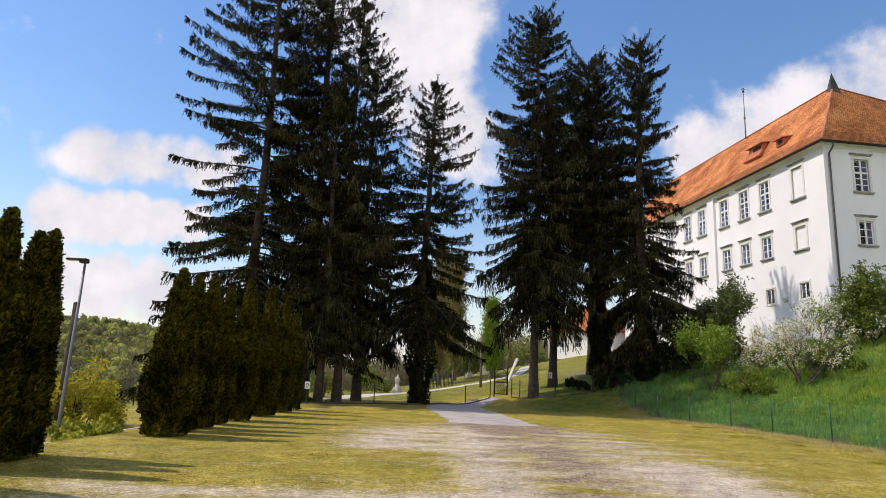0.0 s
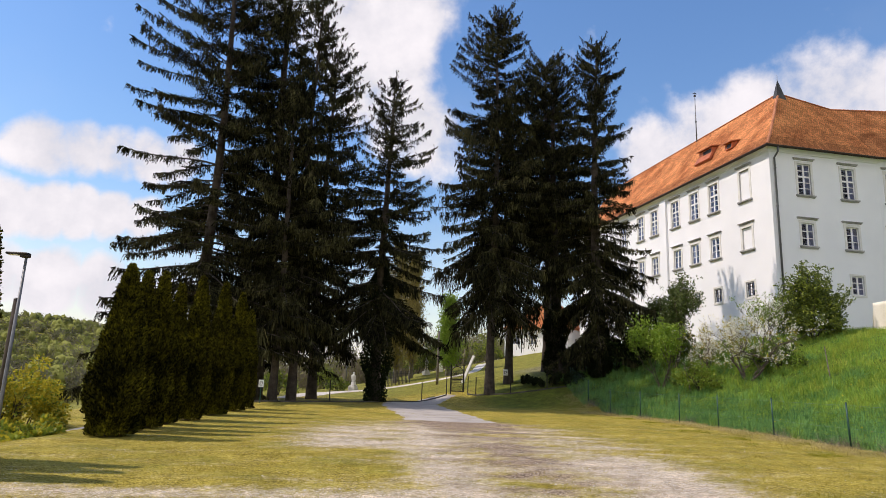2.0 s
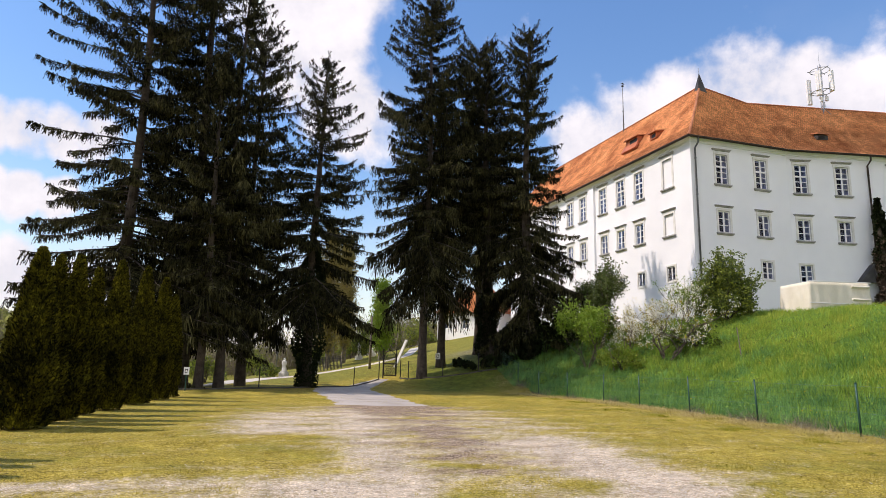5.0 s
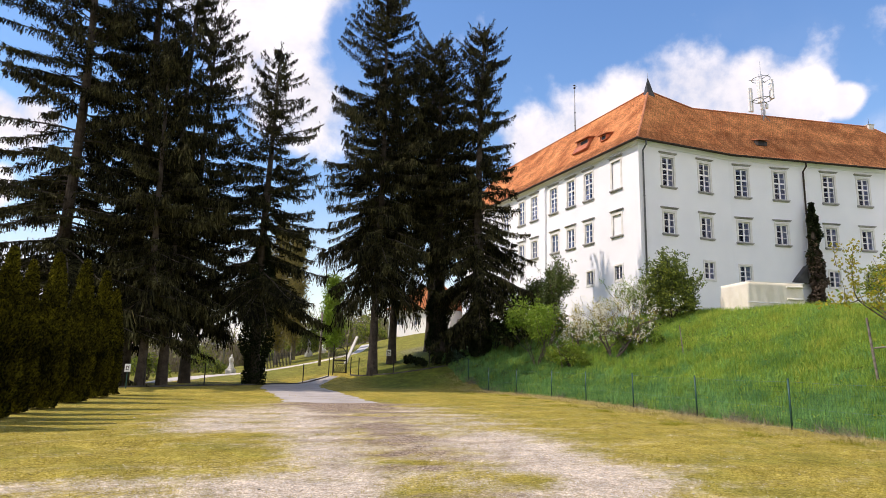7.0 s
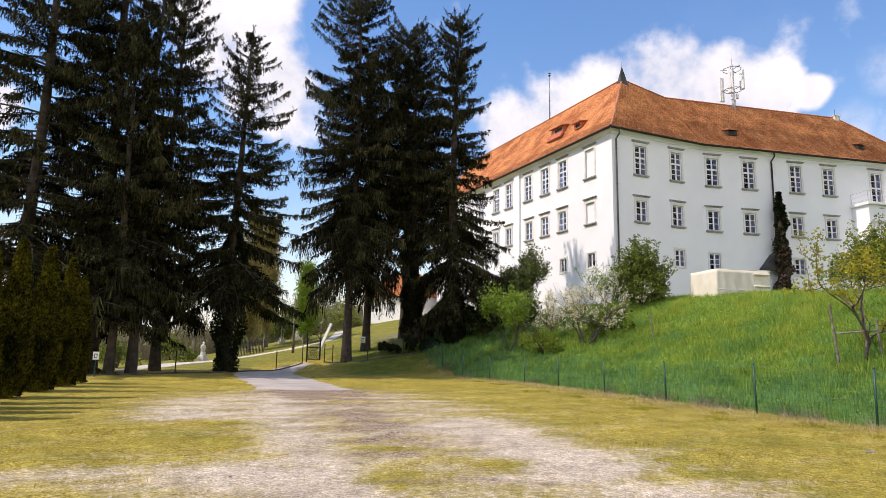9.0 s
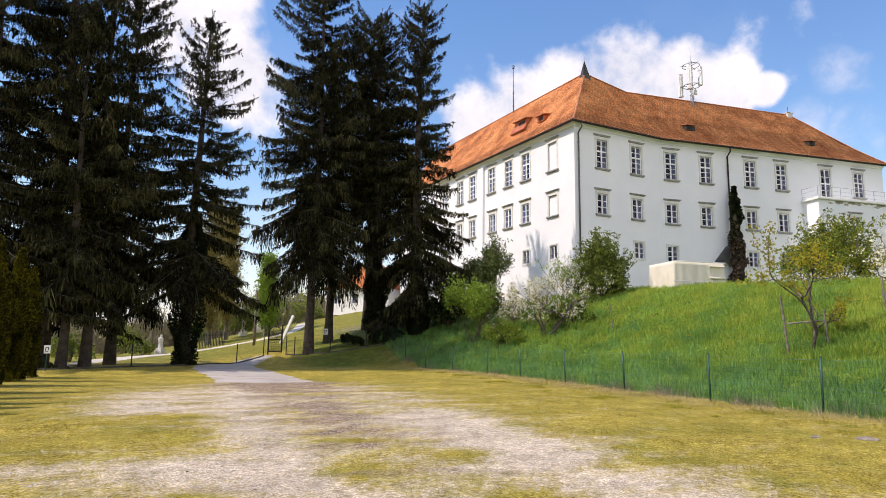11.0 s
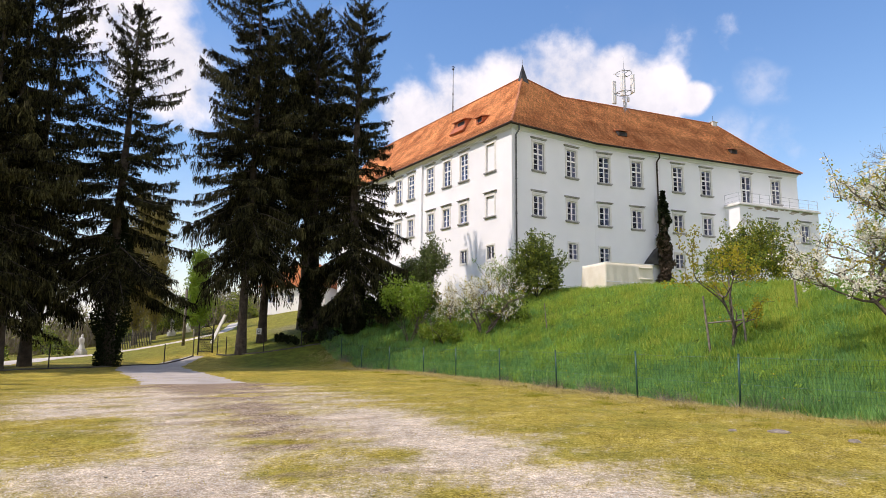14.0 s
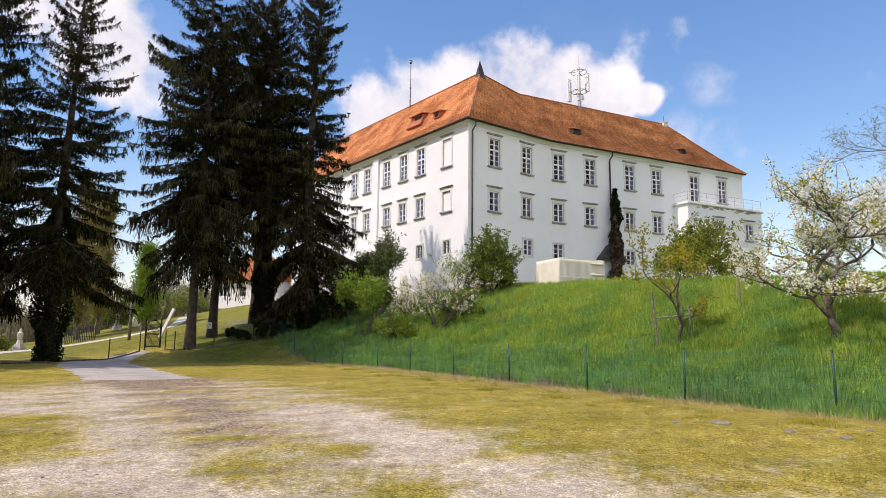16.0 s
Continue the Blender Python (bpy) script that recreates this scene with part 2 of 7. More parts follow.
def roof_material():
    m = material("clay_roof_tiles", (0.46, 0.15, 0.055), (0.93, 0.41, 0.18), 0.5, 0.85, 0.0, 4.0, spread=0.15)
    t = m.node_tree
    b = t.nodes["Principled BSDF"]
    old = b.inputs["Base Color"].links[0].from_socket
    uv = t.nodes.new("ShaderNodeUVMap")
    brick = t.nodes.new("ShaderNodeTexBrick")
    brick.inputs["Scale"].default_value = 1.0
    brick.inputs["Brick Width"].default_value, brick.inputs["Row Height"].default_value = 0.19, 0.21
    brick.inputs["Mortar Size"].default_value = 0.012
    brick.inputs["Color1"].default_value, brick.inputs["Color2"].default_value = (0.9, 0.87, 0.84, 1), (1.38, 1.36, 1.32, 1)
    brick.inputs["Mortar"].default_value = (0.4, 0.36, 0.34, 1)
    t.links.new(uv.outputs[0], brick.inputs["Vector"])
    mul = t.nodes.new("ShaderNodeMix")
    mul.data_type, mul.blend_type = "RGBA", "MULTIPLY"
    mul.inputs[0].default_value = 1.0
    t.links.new(old, mul.inputs[6])
    t.links.new(brick.outputs["Color"], mul.inputs[7])
    t.links.new(mul.outputs[2], b.inputs["Base Color"])
    bn = t.nodes.new("ShaderNodeBump")
    bn.inputs["Strength"].default_value, bn.inputs["Distance"].default_value = 0.5, 0.02
    t.links.new(brick.outputs["Fac"], bn.inputs["Height"])
    bn.invert = True
    t.links.new(bn.outputs["Normal"], b.inputs["Normal"])
    return m


M_ROOF = roof_material()
M_RIDGE = material("clay_ridge_tiles", (0.34, 0.12, 0.052), (0.62, 0.26, 0.13), 1.2, 0.85, 0.3, 8.0)
M_REDSHEET = material("red_sheet_metal", (0.34, 0.09, 0.035), (0.55, 0.17, 0.07), 2, 0.6, 0.05)


# ---- mesh helpers ----
def link(name, me, mat, parent=None, label=""):
    if mat is not None:
        me.materials.append(mat)
    ob = new(name, me)
    if parent is not None:
        ob.parent = parent
    if label:
        ob["label"] = label
    return ob


def part(name, bm, mat, parent=None, label="", smooth=False):
    me = bpy.data.meshes.new(name)
    bmesh.ops.recalc_face_normals(bm, faces=bm.faces)
    bm.to_mesh(me)
    bm.free()
    if smooth:
        me.shade_smooth()
    return link(name, me, mat, parent, label)


def polys(name, verts, size, mat, parent=None, label="", smooth=False):
    """One mesh of many separate polygons of the same size; verts is (n * size, 3)."""
    verts = np.asarray(verts, np.float32).reshape(-1, 3)
    n = len(verts) // size
    me = bpy.data.meshes.new(name)
    me.vertices.add(len(verts))
    me.vertices.foreach_set("co", verts.ravel())
    me.loops.add(len(verts))
    me.loops.foreach_set("vertex_index", np.arange(len(verts), dtype=np.int32))
    me.polygons.add(n)
    me.polygons.foreach_set("loop_start", np.arange(0, len(verts), size, dtype=np.int32))
    me.update(calc_edges=True)
    if smooth:
        me.shade_smooth()
    return link(name, me, mat, parent, label)


def grid_mesh(name, pts, mat, parent=None, label="", smooth=True, uv=None, close=False):
    """A sheet from an array of points (rows, columns, 3)."""
    pts = np.asarray(pts, np.float32)
    r, c = pts.shape[:2]
    idx = np.arange(r * c, dtype=np.int32).reshape(r, c)
    if close:
        idx = np.concatenate([idx, idx[:, :1]], 1)
    f = np.stack([idx[:-1, :-1], idx[:-1, 1:], idx[1:, 1:], idx[1:, :-1]], -1).reshape(-1, 4)
    me = bpy.data.meshes.new(name)
    me.vertices.add(r * c)
    me.vertices.foreach_set("co", pts.reshape(-1, 3).ravel())
    me.loops.add(f.size)
    me.loops.foreach_set("vertex_index", f.ravel())
    me.polygons.add(len(f))
    me.polygons.foreach_set("loop_start", np.arange(0, f.size, 4, dtype=np.int32))
    me.update(calc_edges=True)
    if uv is not None:
        layer = me.uv_layers.new(name="UVMap")
        layer.data.foreach_set("uv", np.asarray(uv, np.float32).reshape(-1, 2)[f.ravel()].ravel())
    if smooth:
        me.shade_smooth()
    return link(name, me, mat, parent, label)


def box(bm, x0, x1, y0, y1, z0, z1, bevel=0.0):
    m = Matrix.Translation(((x0 + x1) / 2, (y0 + y1) / 2, (z0 + z1) / 2)) @ Matrix.Diagonal((x1 - x0, y1 - y0, z1 - z0, 1))
    vs = bmesh.ops.create_cube(bm, size=1, matrix=m)["verts"]
    if bevel:
        es = list({e for v in vs for e in v.link_edges})
        bmesh.ops.bevel(bm, geom=es, offset=bevel, segments=1, affect="EDGES")
    return vs


def tube(bm, points, radii, sides=8, cap=True):
    """A tapered tube along points."""
    points = [Vector(p) for p in points]
    rings = []
    for i, p in enumerate(points):
        d = (points[min(i + 1, len(points) - 1)] - points[max(i - 1, 0)]).normalized()
        a = d.orthogonal().normalized() if i == 0 else (rings_a - d * rings_a.dot(d)).normalized()
        rings_a = a
        b = d.cross(a)
        r = radii[i] if isinstance(radii, (list, tuple)) else radii
        rings.append([bm.verts.new(p + (a * math.cos(k * math.tau / sides) + b * math.sin(k * math.tau / sides)) * r) for k in range(sides)])
    for u, v in zip(rings, rings[1:]):
        for k in range(sides):
            bm.faces.new((u[k], u[(k + 1) % sides], v[(k + 1) % sides], v[k]))
    if cap:
        bm.faces.new(rings[0][::-1])
        bm.faces.new(rings[-1])
    return bm


def empty(name, at, label, category, group="", kind=""):
    ob = new(name)
    ob.empty_display_size = 0.2
    ob.matrix_basis = at if isinstance(at, Matrix) else Matrix.Translation(at)
    return tagged(ob, label, category, group, kind)


def sstep(a, b, v):
    t = np.clip((np.asarray(v, float) - a) / (b - a), 0, 1)
    return t * t * (3 - 2 * t)


def waves(x, y, seed, scale, octaves=4):
    """Smooth wandering values about 0, by sums of turned sine waves."""
    rs = np.random.RandomState(seed)
    v, amp = 0.0, 1.0
    for _ in range(octaves):
        for _ in range(3):
            a, p = rs.uniform(0, math.tau), rs.uniform(0, math.tau)
            k = rs.uniform(0.7, 1.3) / scale
            v = v + amp * np.sin((x * math.cos(a) + y * math.sin(a)) * k * math.tau + p)
        amp, scale = amp * 0.55, scale * 0.5
    return v / 5.0


# ---- ground ----
def height(x, y):
    """The lie of the land: level yard, castle hill on one side, valley on the other."""
    x, y = np.asarray(x, float), np.asarray(y, float)
    b = sstep(31, 54, y)
    foot, wide = 14.0 - 21.0 * b, 17.0 + 20.0 * b
    top = 4.4 + 1.3 * sstep(12, 40, y)
    z = top * sstep(0, 1, (x - foot) / wide)
    z = z + 1.3 * sstep(50, 85, y) * sstep(-12, 4, x)
    z = z - 0.7 * sstep(-7.6, -10.5, x) - 14 * sstep(-13, -90, x) * sstep(150, 20, y) - 6 * sstep(-13, -90, x)
    z = z - 10 * sstep(95, 260, y) * sstep(40, -20, x) - 4 * sstep(60, 200, x)
    z = z + 39 * np.exp(-((x + 235) / 150) ** 2 - ((y - 420) / 190) ** 2) + 27 * np.exp(-((x + 420) / 160) ** 2 - ((y - 150) / 220) ** 2)
    near = sstep(90, 50, np.hypot(x, y - 20))
    return z + near * (0.03 * waves(x, y, 3, 5.0) + 0.12 * waves(x, y, 4, 9.0) * sstep(15, 20, x))


def yard_masks(x, y):
    """Shares of gravel, meadow and bare soil at a place."""
    meadow = sstep(-0.35, 0.35, x - 14.2 + 2.2 * sstep(31, 37, y) + 0.25 * waves(x, y, 11, 2.0)) * sstep(60, 46, y)
    lawn = np.maximum(sstep(44, 50, y), sstep(35, 41, y) * sstep(2, 7, x))
    meadow = np.maximum(meadow, (0.5 + 0.12 * sstep(2, 7, x) * sstep(52, 46, y)) * lawn)
    wob = 0.7 * waves(x, y, 24, 4.0) + 0.35 * waves(x, y, 25, 1.3)
    west = -0.4 - 1.6 * sstep(12, 17, y) + 0.5 * wob
    drive = sstep(-2.0, 1.8, x - west) * sstep(2.2, -2.2, x - 5.4 - 1.2 * sstep(6, 12, y) - wob) * sstep(27, 22, y)
    track = 0.62 * np.exp(-((x - 4.7 - 0.4 * wob) / 1.0) ** 2) * sstep(17, 11, y) + 0.5 * np.exp(-((x - 0.9 - 0.3 * wob) / 0.7) ** 2)
    verge = 0.5 * np.exp(-((y - 8.6 - 0.5 * wob) / 0.9) ** 2) * sstep(-6.5, -4.5, x) * sstep(2, 0, x) + 0.14 * sstep(8.0, 5.0, y) * sstep(9.5, 6, x) + 0.36 * np.exp(-((x + 1.2) / 1.4) ** 2) * sstep(13, 16, y) * sstep(23, 19, y)
    clumps = sum(np.exp(-((x - a) / r) ** 2 - ((y - b) / (r * 1.5)) ** 2) for a, b, r in ((-0.3, 11.3, 0.7), (0.7, 8.9, 0.4), (1.9, 7.8, 0.5), (3.6, 8.6, 0.4), (-0.6, 14.2, 0.6), (3.2, 5.6, 0.5)))
    gravel = np.clip(drive * (0.4 + 0.8 * track) + verge + 0.3 * waves(x * 0.8, y, 21, 3.8) * drive + 0.2 * waves(x, y, 22, 0.9) + 0.2 * waves(x, y, 27, 0.5, 1) + 0.3 * waves(x * 0.7, y, 29, 1.5, 2) - 0.38 * clumps, 0, 1) * (1 - meadow) * sstep(30, 26, y)
    centre = np.exp(-((x - 2.6 - 0.6 * wob) / 1.5) ** 2) * sstep(8.5, 11.5, y) * sstep(27, 24, y)
    soil = np.clip(1.1 * np.exp(-((x - 2.2) / 2.2) ** 2 - ((y - 23.8) / 2.4) ** 2) + centre * (0.75 + 0.9 * waves(x * 0.6, y * 1.2, 23, 2.4)) + drive * (0.9 * waves(x * 0.6, y * 1.2, 26, 2.6) + 0.4 * waves(x, y, 28, 0.6, 1) + 0.5 * waves(x * 0.7, y, 30, 1.3, 2) - 0.06), 0, 1) * (1 - meadow)
    soil = np.maximum(soil, 0.9 * np.exp(-((x - 11.5) / 2.6) ** 2 - ((y - 52) / 4.0) ** 2))
    return gravel, meadow, soil


def ground_material():
    m = bpy.data.materials.new("yard_ground")
    m.use_nodes = True
    t = m.node_tree
    b = t.nodes["Principled BSDF"]
    b.inputs["Roughness"].default_value = 0.95
    b.inputs["Specular IOR Level"].default_value = 0.2
    tc = t.nodes.new("ShaderNodeTexCoord").outputs["Object"]

    def noise_at(scale, detail=6.0, rough=0.6):
        n = t.nodes.new("ShaderNodeTexNoise")
        n.inputs["Scale"].default_value, n.inputs["Detail"].default_value, n.inputs["Roughness"].default_value = scale, detail, rough
        t.links.new(tc, n.inputs["Vector"])
        return n.outputs["Fac"]

    def ramp(fac, *stops):
        n = t.nodes.new("ShaderNodeValToRGB")
        e = n.color_ramp.elements
        while len(e) < len(stops):
            e.new(0.5)
        for el, (p, c) in zip(e, stops):
            el.position, el.color = p, (*c, 1)
        t.links.new(fac, n.inputs[0])
        return n.outputs["Color"]

    def blend(fac, a, c):
        n = t.nodes.new("ShaderNodeMix")
        n.data_type = "RGBA"
        t.links.new(fac, n.inputs[0])
        t.links.new(a, n.inputs[6])
        t.links.new(c, n.inputs[7])
        return n.outputs[2]

    def share(name, jitter, lo, hi):
        a = t.nodes.new("ShaderNodeAttribute")
        a.attribute_name = name
        s = t.nodes.new("ShaderNodeMath")
        s.operation = "MULTIPLY_ADD"
        t.links.new(noise_at(11.0, 12.0, 0.85), s.inputs[0])
        s.inputs[1].default_value = jitter
        t.links.new(a.outputs["Fac"], s.inputs[2])
        r = t.nodes.new("ShaderNodeMapRange")
        r.inputs["From Min"].default_value, r.inputs["From Max"].default_value = lo + jitter / 2, hi + jitter / 2
        t.links.new(s.outputs[0], r.inputs["Value"])
        return r.outputs["Result"]

    def cells(scale):
        n = t.nodes.new("ShaderNodeTexVoronoi")
        n.inputs["Scale"].default_value = scale
        t.links.new(tc, n.inputs["Vector"])
        r = t.nodes.new("ShaderNodeSeparateColor")
        t.links.new(n.outputs["Color"], r.inputs[0])
        return r.outputs[0]

    def mean(a, c, w):
        n = t.nodes.new("ShaderNodeMix")
        n.inputs[0].default_value = w
        t.links.new(a, n.inputs[2])
        t.links.new(c, n.inputs[3])
        return n.outputs[0]

    turf = ramp(mean(noise_at(1.1, 12.0, 0.85), cells(46.0), 0.3), (0.34, (0.12, 0.095, 0.009)), (0.5, (0.36, 0.285, 0.03)), (0.68, (0.66, 0.53, 0.14)))
    stones = ramp(mean(noise_at(7.0, 12.0, 0.85), mean(cells(70.0), cells(32.0), 0.35), 0.42), (0.3, (0.27, 0.205, 0.13)), (0.49, (0.53, 0.435, 0.315)), (0.68, (0.9, 0.805, 0.65)))
    earth = ramp(mean(noise_at(6.0, 12.0, 0.85), cells(40.0), 0.48), (0.3, (0.085, 0.058, 0.038)), (0.5, (0.26, 0.19, 0.13)), (0.72, (0.54, 0.43, 0.32)))
    green = ramp(noise_at(1.6, 9.0, 0.7), (0.28, (0.03, 0.055, 0.006)), (0.72, (0.13, 0.19, 0.02)))
    lush = ramp(mean(noise_at(1.3, 12.0, 0.85), cells(50.0), 0.3), (0.34, (0.08, 0.078, 0.006)), (0.5, (0.25, 0.225, 0.02)), (0.68, (0.46, 0.385, 0.085)))
    patch = t.nodes.new("ShaderNodeMapRange")
    t.links.new(noise_at(0.55, 9.0, 0.7), patch.inputs["Value"])
    patch.inputs["From Min"].default_value, patch.inputs["From Max"].default_value = 0.47, 0.6
    turf = blend(patch.outputs["Result"], turf, lush)
    col = blend(share("gravel", 2.6, 0.15, 0.75), turf, stones)
    col = blend(share("soil", 1.6, 0.2, 0.9), col, earth)
    col = blend(share("meadow", 0.3, 0.3, 0.7), col, green)
    # mottling of hand and step size: damp and trodden spots, bleached spots
    for scale, lo, hi in ((5.5, 0.8, 1.16), (1.4, 0.84, 1.12)):
        spot = t.nodes.new("ShaderNodeMapRange")
        t.links.new(noise_at(scale, 5.0, 0.65), spot.inputs["Value"])
        for key, v in (("From Min", 0.36), ("From Max", 0.64), ("To Min", lo), ("To Max", hi)):
            spot.inputs[key].default_value = v
        scaled = t.nodes.new("ShaderNodeVectorMath")
        scaled.operation = "SCALE"
        t.links.new(col, scaled.inputs[0])
        t.links.new(spot.outputs["Result"], scaled.inputs["Scale"])
        col = scaled.outputs[0]
    t.links.new(col, b.inputs["Base Color"])
    bn = t.nodes.new("ShaderNodeBump")
    bn.inputs["Strength"].default_value, bn.inputs["Distance"].default_value = 0.9, 0.04
    t.links.new(mean(noise_at(45.0, 6.0, 0.7), noise_at(9.0, 4.0, 0.6), 0.5), bn.inputs["Height"])
    t.links.new(bn.outputs["Normal"], b.inputs["Normal"])
    return m


def spaced(bounds, steps):
    """Coordinates with a step of their own in each stretch."""
    v = [bounds[0]]
    for a, b, s in zip(bounds, bounds[1:], steps):
        n = max(1, round((b - a) / s))
        v += [a + (b - a) * (i + 1) / n for i in range(n)]
    return np.array(v)


gx = spaced([-2600, -600, -120, -14, 20, 45, 120, 600, 2600], [250, 24, 4, 0.22, 0.6, 4, 24, 250])
gy = spaced([-2600, -300, -30, 2, 36, 60, 130, 400, 2600], [250, 20, 3, 0.22, 0.6, 3, 15, 200])
GX, GY = np.meshgrid(gx, gy)
ground = grid_mesh("ground", np.stack([GX, GY, height(GX, GY)], -1), ground_material())
for key, values in zip(("gravel", "meadow", "soil"), yard_masks(GX, GY)):
    ground.data.attributes.new(key, "FLOAT", "POINT").data.foreach_set("value", values.astype(np.float32).ravel())
tagged(ground, "dry yellow-green turf and pale gravel yard rising into meadow", "ground", kind="structure")

M_ASPHALT = material("worn_asphalt", (0.33, 0.3, 0.27), (0.5, 0.46, 0.42), 0.6, 0.9, 0.3, 50)


M_PATH = material("pale_concrete", (0.5, 0.46, 0.4), (0.68, 0.64, 0.57), 0.8, 0.9, 0.2, 40)


def road(name, line, widths, label, lift=0.015, mat=M_ASPHALT):
    """A strip of asphalt laid over the land along a line."""
    line = [Vector((*p, 0)) for p in line]
    pts, wid = [], []
    for i in range(len(line) - 1):
        p0, p1, p2, p3 = line[max(i - 1, 0)], line[i], line[i + 1], line[min(i + 2, len(line) - 1)]
        for k in range(12):
            s = k / 12
            pts.append(0.5 * ((2 * p1) + (p2 - p0) * s + (2 * p0 - 5 * p1 + 4 * p2 - p3) * s * s + (3 * p1 - p0 - 3 * p2 + p3) * s ** 3))
            wid.append(widths[i] * (1 - s) + widths[i + 1] * s)
    rows = []
    for i, p in enumerate(pts):
        d = (pts[min(i + 1, len(pts) - 1)] - pts[max(i - 1, 0)]).normalized()
        a = Vector((d.y, -d.x, 0))
        edge = 1 + 0.05 * math.sin(i * 1.7) + 0.04 * math.sin(i * 0.63)
        row = []
        for k in range(9):
            q = p + a * wid[i] * edge * (k / 8 - 0.5)
            row.append((q.x, q.y, float(height(q.x, q.y)) + (lift if 0 < k < 8 and 0 < i < len(pts) - 1 else -0.03)))
        rows.append(row)
    return tagged(grid_mesh(name, rows, mat), label, "road", kind="structure")


road("road", [(2.1, 24.9), (1.75, 29), (1.25, 34), (0.8, 39), (1.05, 42.5), (2.4, 45.4), (3.9, 47.1)], [4.2, 4.2, 4.2, 4.2, 3.8, 2.4, 1.3], "worn grey asphalt drive leading to the garden gate")
road("footpath", [(-16, 2), (-12.5, 9), (-11, 14), (-10.4, 20), (-10.9, 30), (-10.4, 38), (-8.2, 44), (-7.2, 51), (-5.6, 57.6), (-2.3, 59.6), (0.7, 61), (3.7, 62.3), (7.5, 66), (10, 78)], [2.2, 2.2, 2, 2, 2, 2.2, 2.4, 2.4, 2.2, 1.7, 1.5, 1.4, 1.3, 1.3], "narrow pale concrete footpath behind the hedge and through the lawn", 0.05, M_PATH)
KERB = [(-9.4, 34.0), (-6.8, 36.4), (-4.1, 38.9), (-1.35, 41.7), (1.6, 45.0), (3.45, 46.9)], [(4.95, 46.3), (5.45, 45.6), (7.75, 44.5), (10.2, 44.0), (11.7, 43.4)]


def edging(line):
    """Low dark stone edging: a strip with a top and two faces that follows the land."""
    pts = []
    for a, b in zip(line, line[1:]):
        n = max(2, int(math.dist(a, b) / 0.5))
        pts += [(a[0] + (b[0] - a[0]) * i / n, a[1] + (b[1] - a[1]) * i / n) for i in range(n)]
    pts.append(line[-1])
    rows = []
    for i, (px, py) in enumerate(pts):
        ax, ay = pts[min(i + 1, len(pts) - 1)][0] - pts[max(i - 1, 0)][0], pts[min(i + 1, len(pts) - 1)][1] - pts[max(i - 1, 0)][1]
        d = math.hypot(ax, ay)
        nx, ny = ay / d * 0.07, -ax / d * 0.07
        z = float(height(px, py))
        rows.append([(px + nx * k, py + ny * k, z + dz) for k, dz in ((1, -0.05), (1, 0.05), (0.8, 0.075), (-0.8, 0.075), (-1, 0.05), (-1, -0.05))])
    return tagged(grid_mesh("kerb", rows, M_KERB, smooth=False), "low dark stone edging and shadow line under the lawn fence", "kerb", kind="structure")


# dark colour also paints the shadow line that the left run follows
M_KERB = material("dark_kerb_stone", (0.03, 0.03, 0.024), (0.11, 0.1, 0.08), 2.0, 0.9, 0.4, 30)
for line in KERB:
    edging(line)


# ---- castle ----
CORNER = Vector((27.46, 44.25))
U_WEST = Vector((math.sin(radians(-9.05)), math.cos(radians(-9.05))))
U_S1 = Vector((math.sin(radians(82.5)), math.cos(radians(82.5))))
U_S2 = Vector((math.sin(radians(93.5)), math.cos(radians(93.5))))
BEND = CORNER + U_S1 * 9.7
S2_LEN, W_LEN = 26.44, 34.0
END = BEND + U_S2 * S2_LEN
W_FAR = CORNER + U_WEST * W_LEN
Z_BASE, Z_TOP = 4.2, 20.15
castle = empty("castle", (CORNER.x, CORNER.y, Z_BASE), "large white-plastered castle with red clay tile roof on a hill", "building")
C_INV = castle.matrix_basis.inverted()


def wall_frame(origin, u):
    """Local axes of a facade: x along it to the right, y into it, z up; under the castle."""
    n = Vector((-u.y, u.x))
    return C_INV @ Matrix(((u.x, n.x, 0, origin.x), (u.y, n.y, 0, origin.y), (0, 0, 1, 0), (0, 0, 0, 1)))


def wall(name, frame_m, length, z0, z1, holes, mat, thick=0.65, parent=castle):
    """A wall of that thickness with holes (x0, x1, z0, z1) that go through it."""
    xs = sorted({0.0, length, *[v for h in holes for v in h[:2]]})
    zs = sorted({z0, z1, *[v for h in holes for v in h[2:]]})
    bm = bmesh.new()

    def solid(i, k):
        if not (0 <= i < len(xs) - 1 and 0 <= k < len(zs) - 1):
            return False
        cx, cz = (xs[i] + xs[i + 1]) / 2, (zs[k] + zs[k + 1]) / 2
        return not any(h[0] < cx < h[1] and h[2] < cz < h[3] for h in holes)

    def quad(*ps):
        bm.faces.new([bm.verts.new(p) for p in ps])

    for i in range(len(xs) - 1):
        for k in range(len(zs) - 1):
            if not solid(i, k):
                continue
            a, b, c, d = xs[i], xs[i + 1], zs[k], zs[k + 1]
            quad((a, 0, c), (b, 0, c), (b, 0, d), (a, 0, d))
            quad((a, thick, d), (b, thick, d), (b, thick, c), (a, thick, c))
            if not solid(i - 1, k):
                quad((a, 0, d), (a, thick, d), (a, thick, c), (a, 0, c))
            if not solid(i + 1, k):
                quad((b, 0, c), (b, thick, c), (b, thick, d), (b, 0, d))
            if not solid(i, k - 1):
                quad((a, 0, c), (a, thick, c), (b, thick, c), (b, 0, c))
            if not solid(i, k + 1):
                quad((a, 0, d), (b, 0, d), (b, thick, d), (a, thick, d))
    bmesh.ops.remove_doubles(bm, verts=bm.verts, dist=1e-4)
    ob = part(name, bm, mat, parent)
    ob.matrix_basis = frame_m
    return ob


TEMPLATES = {}


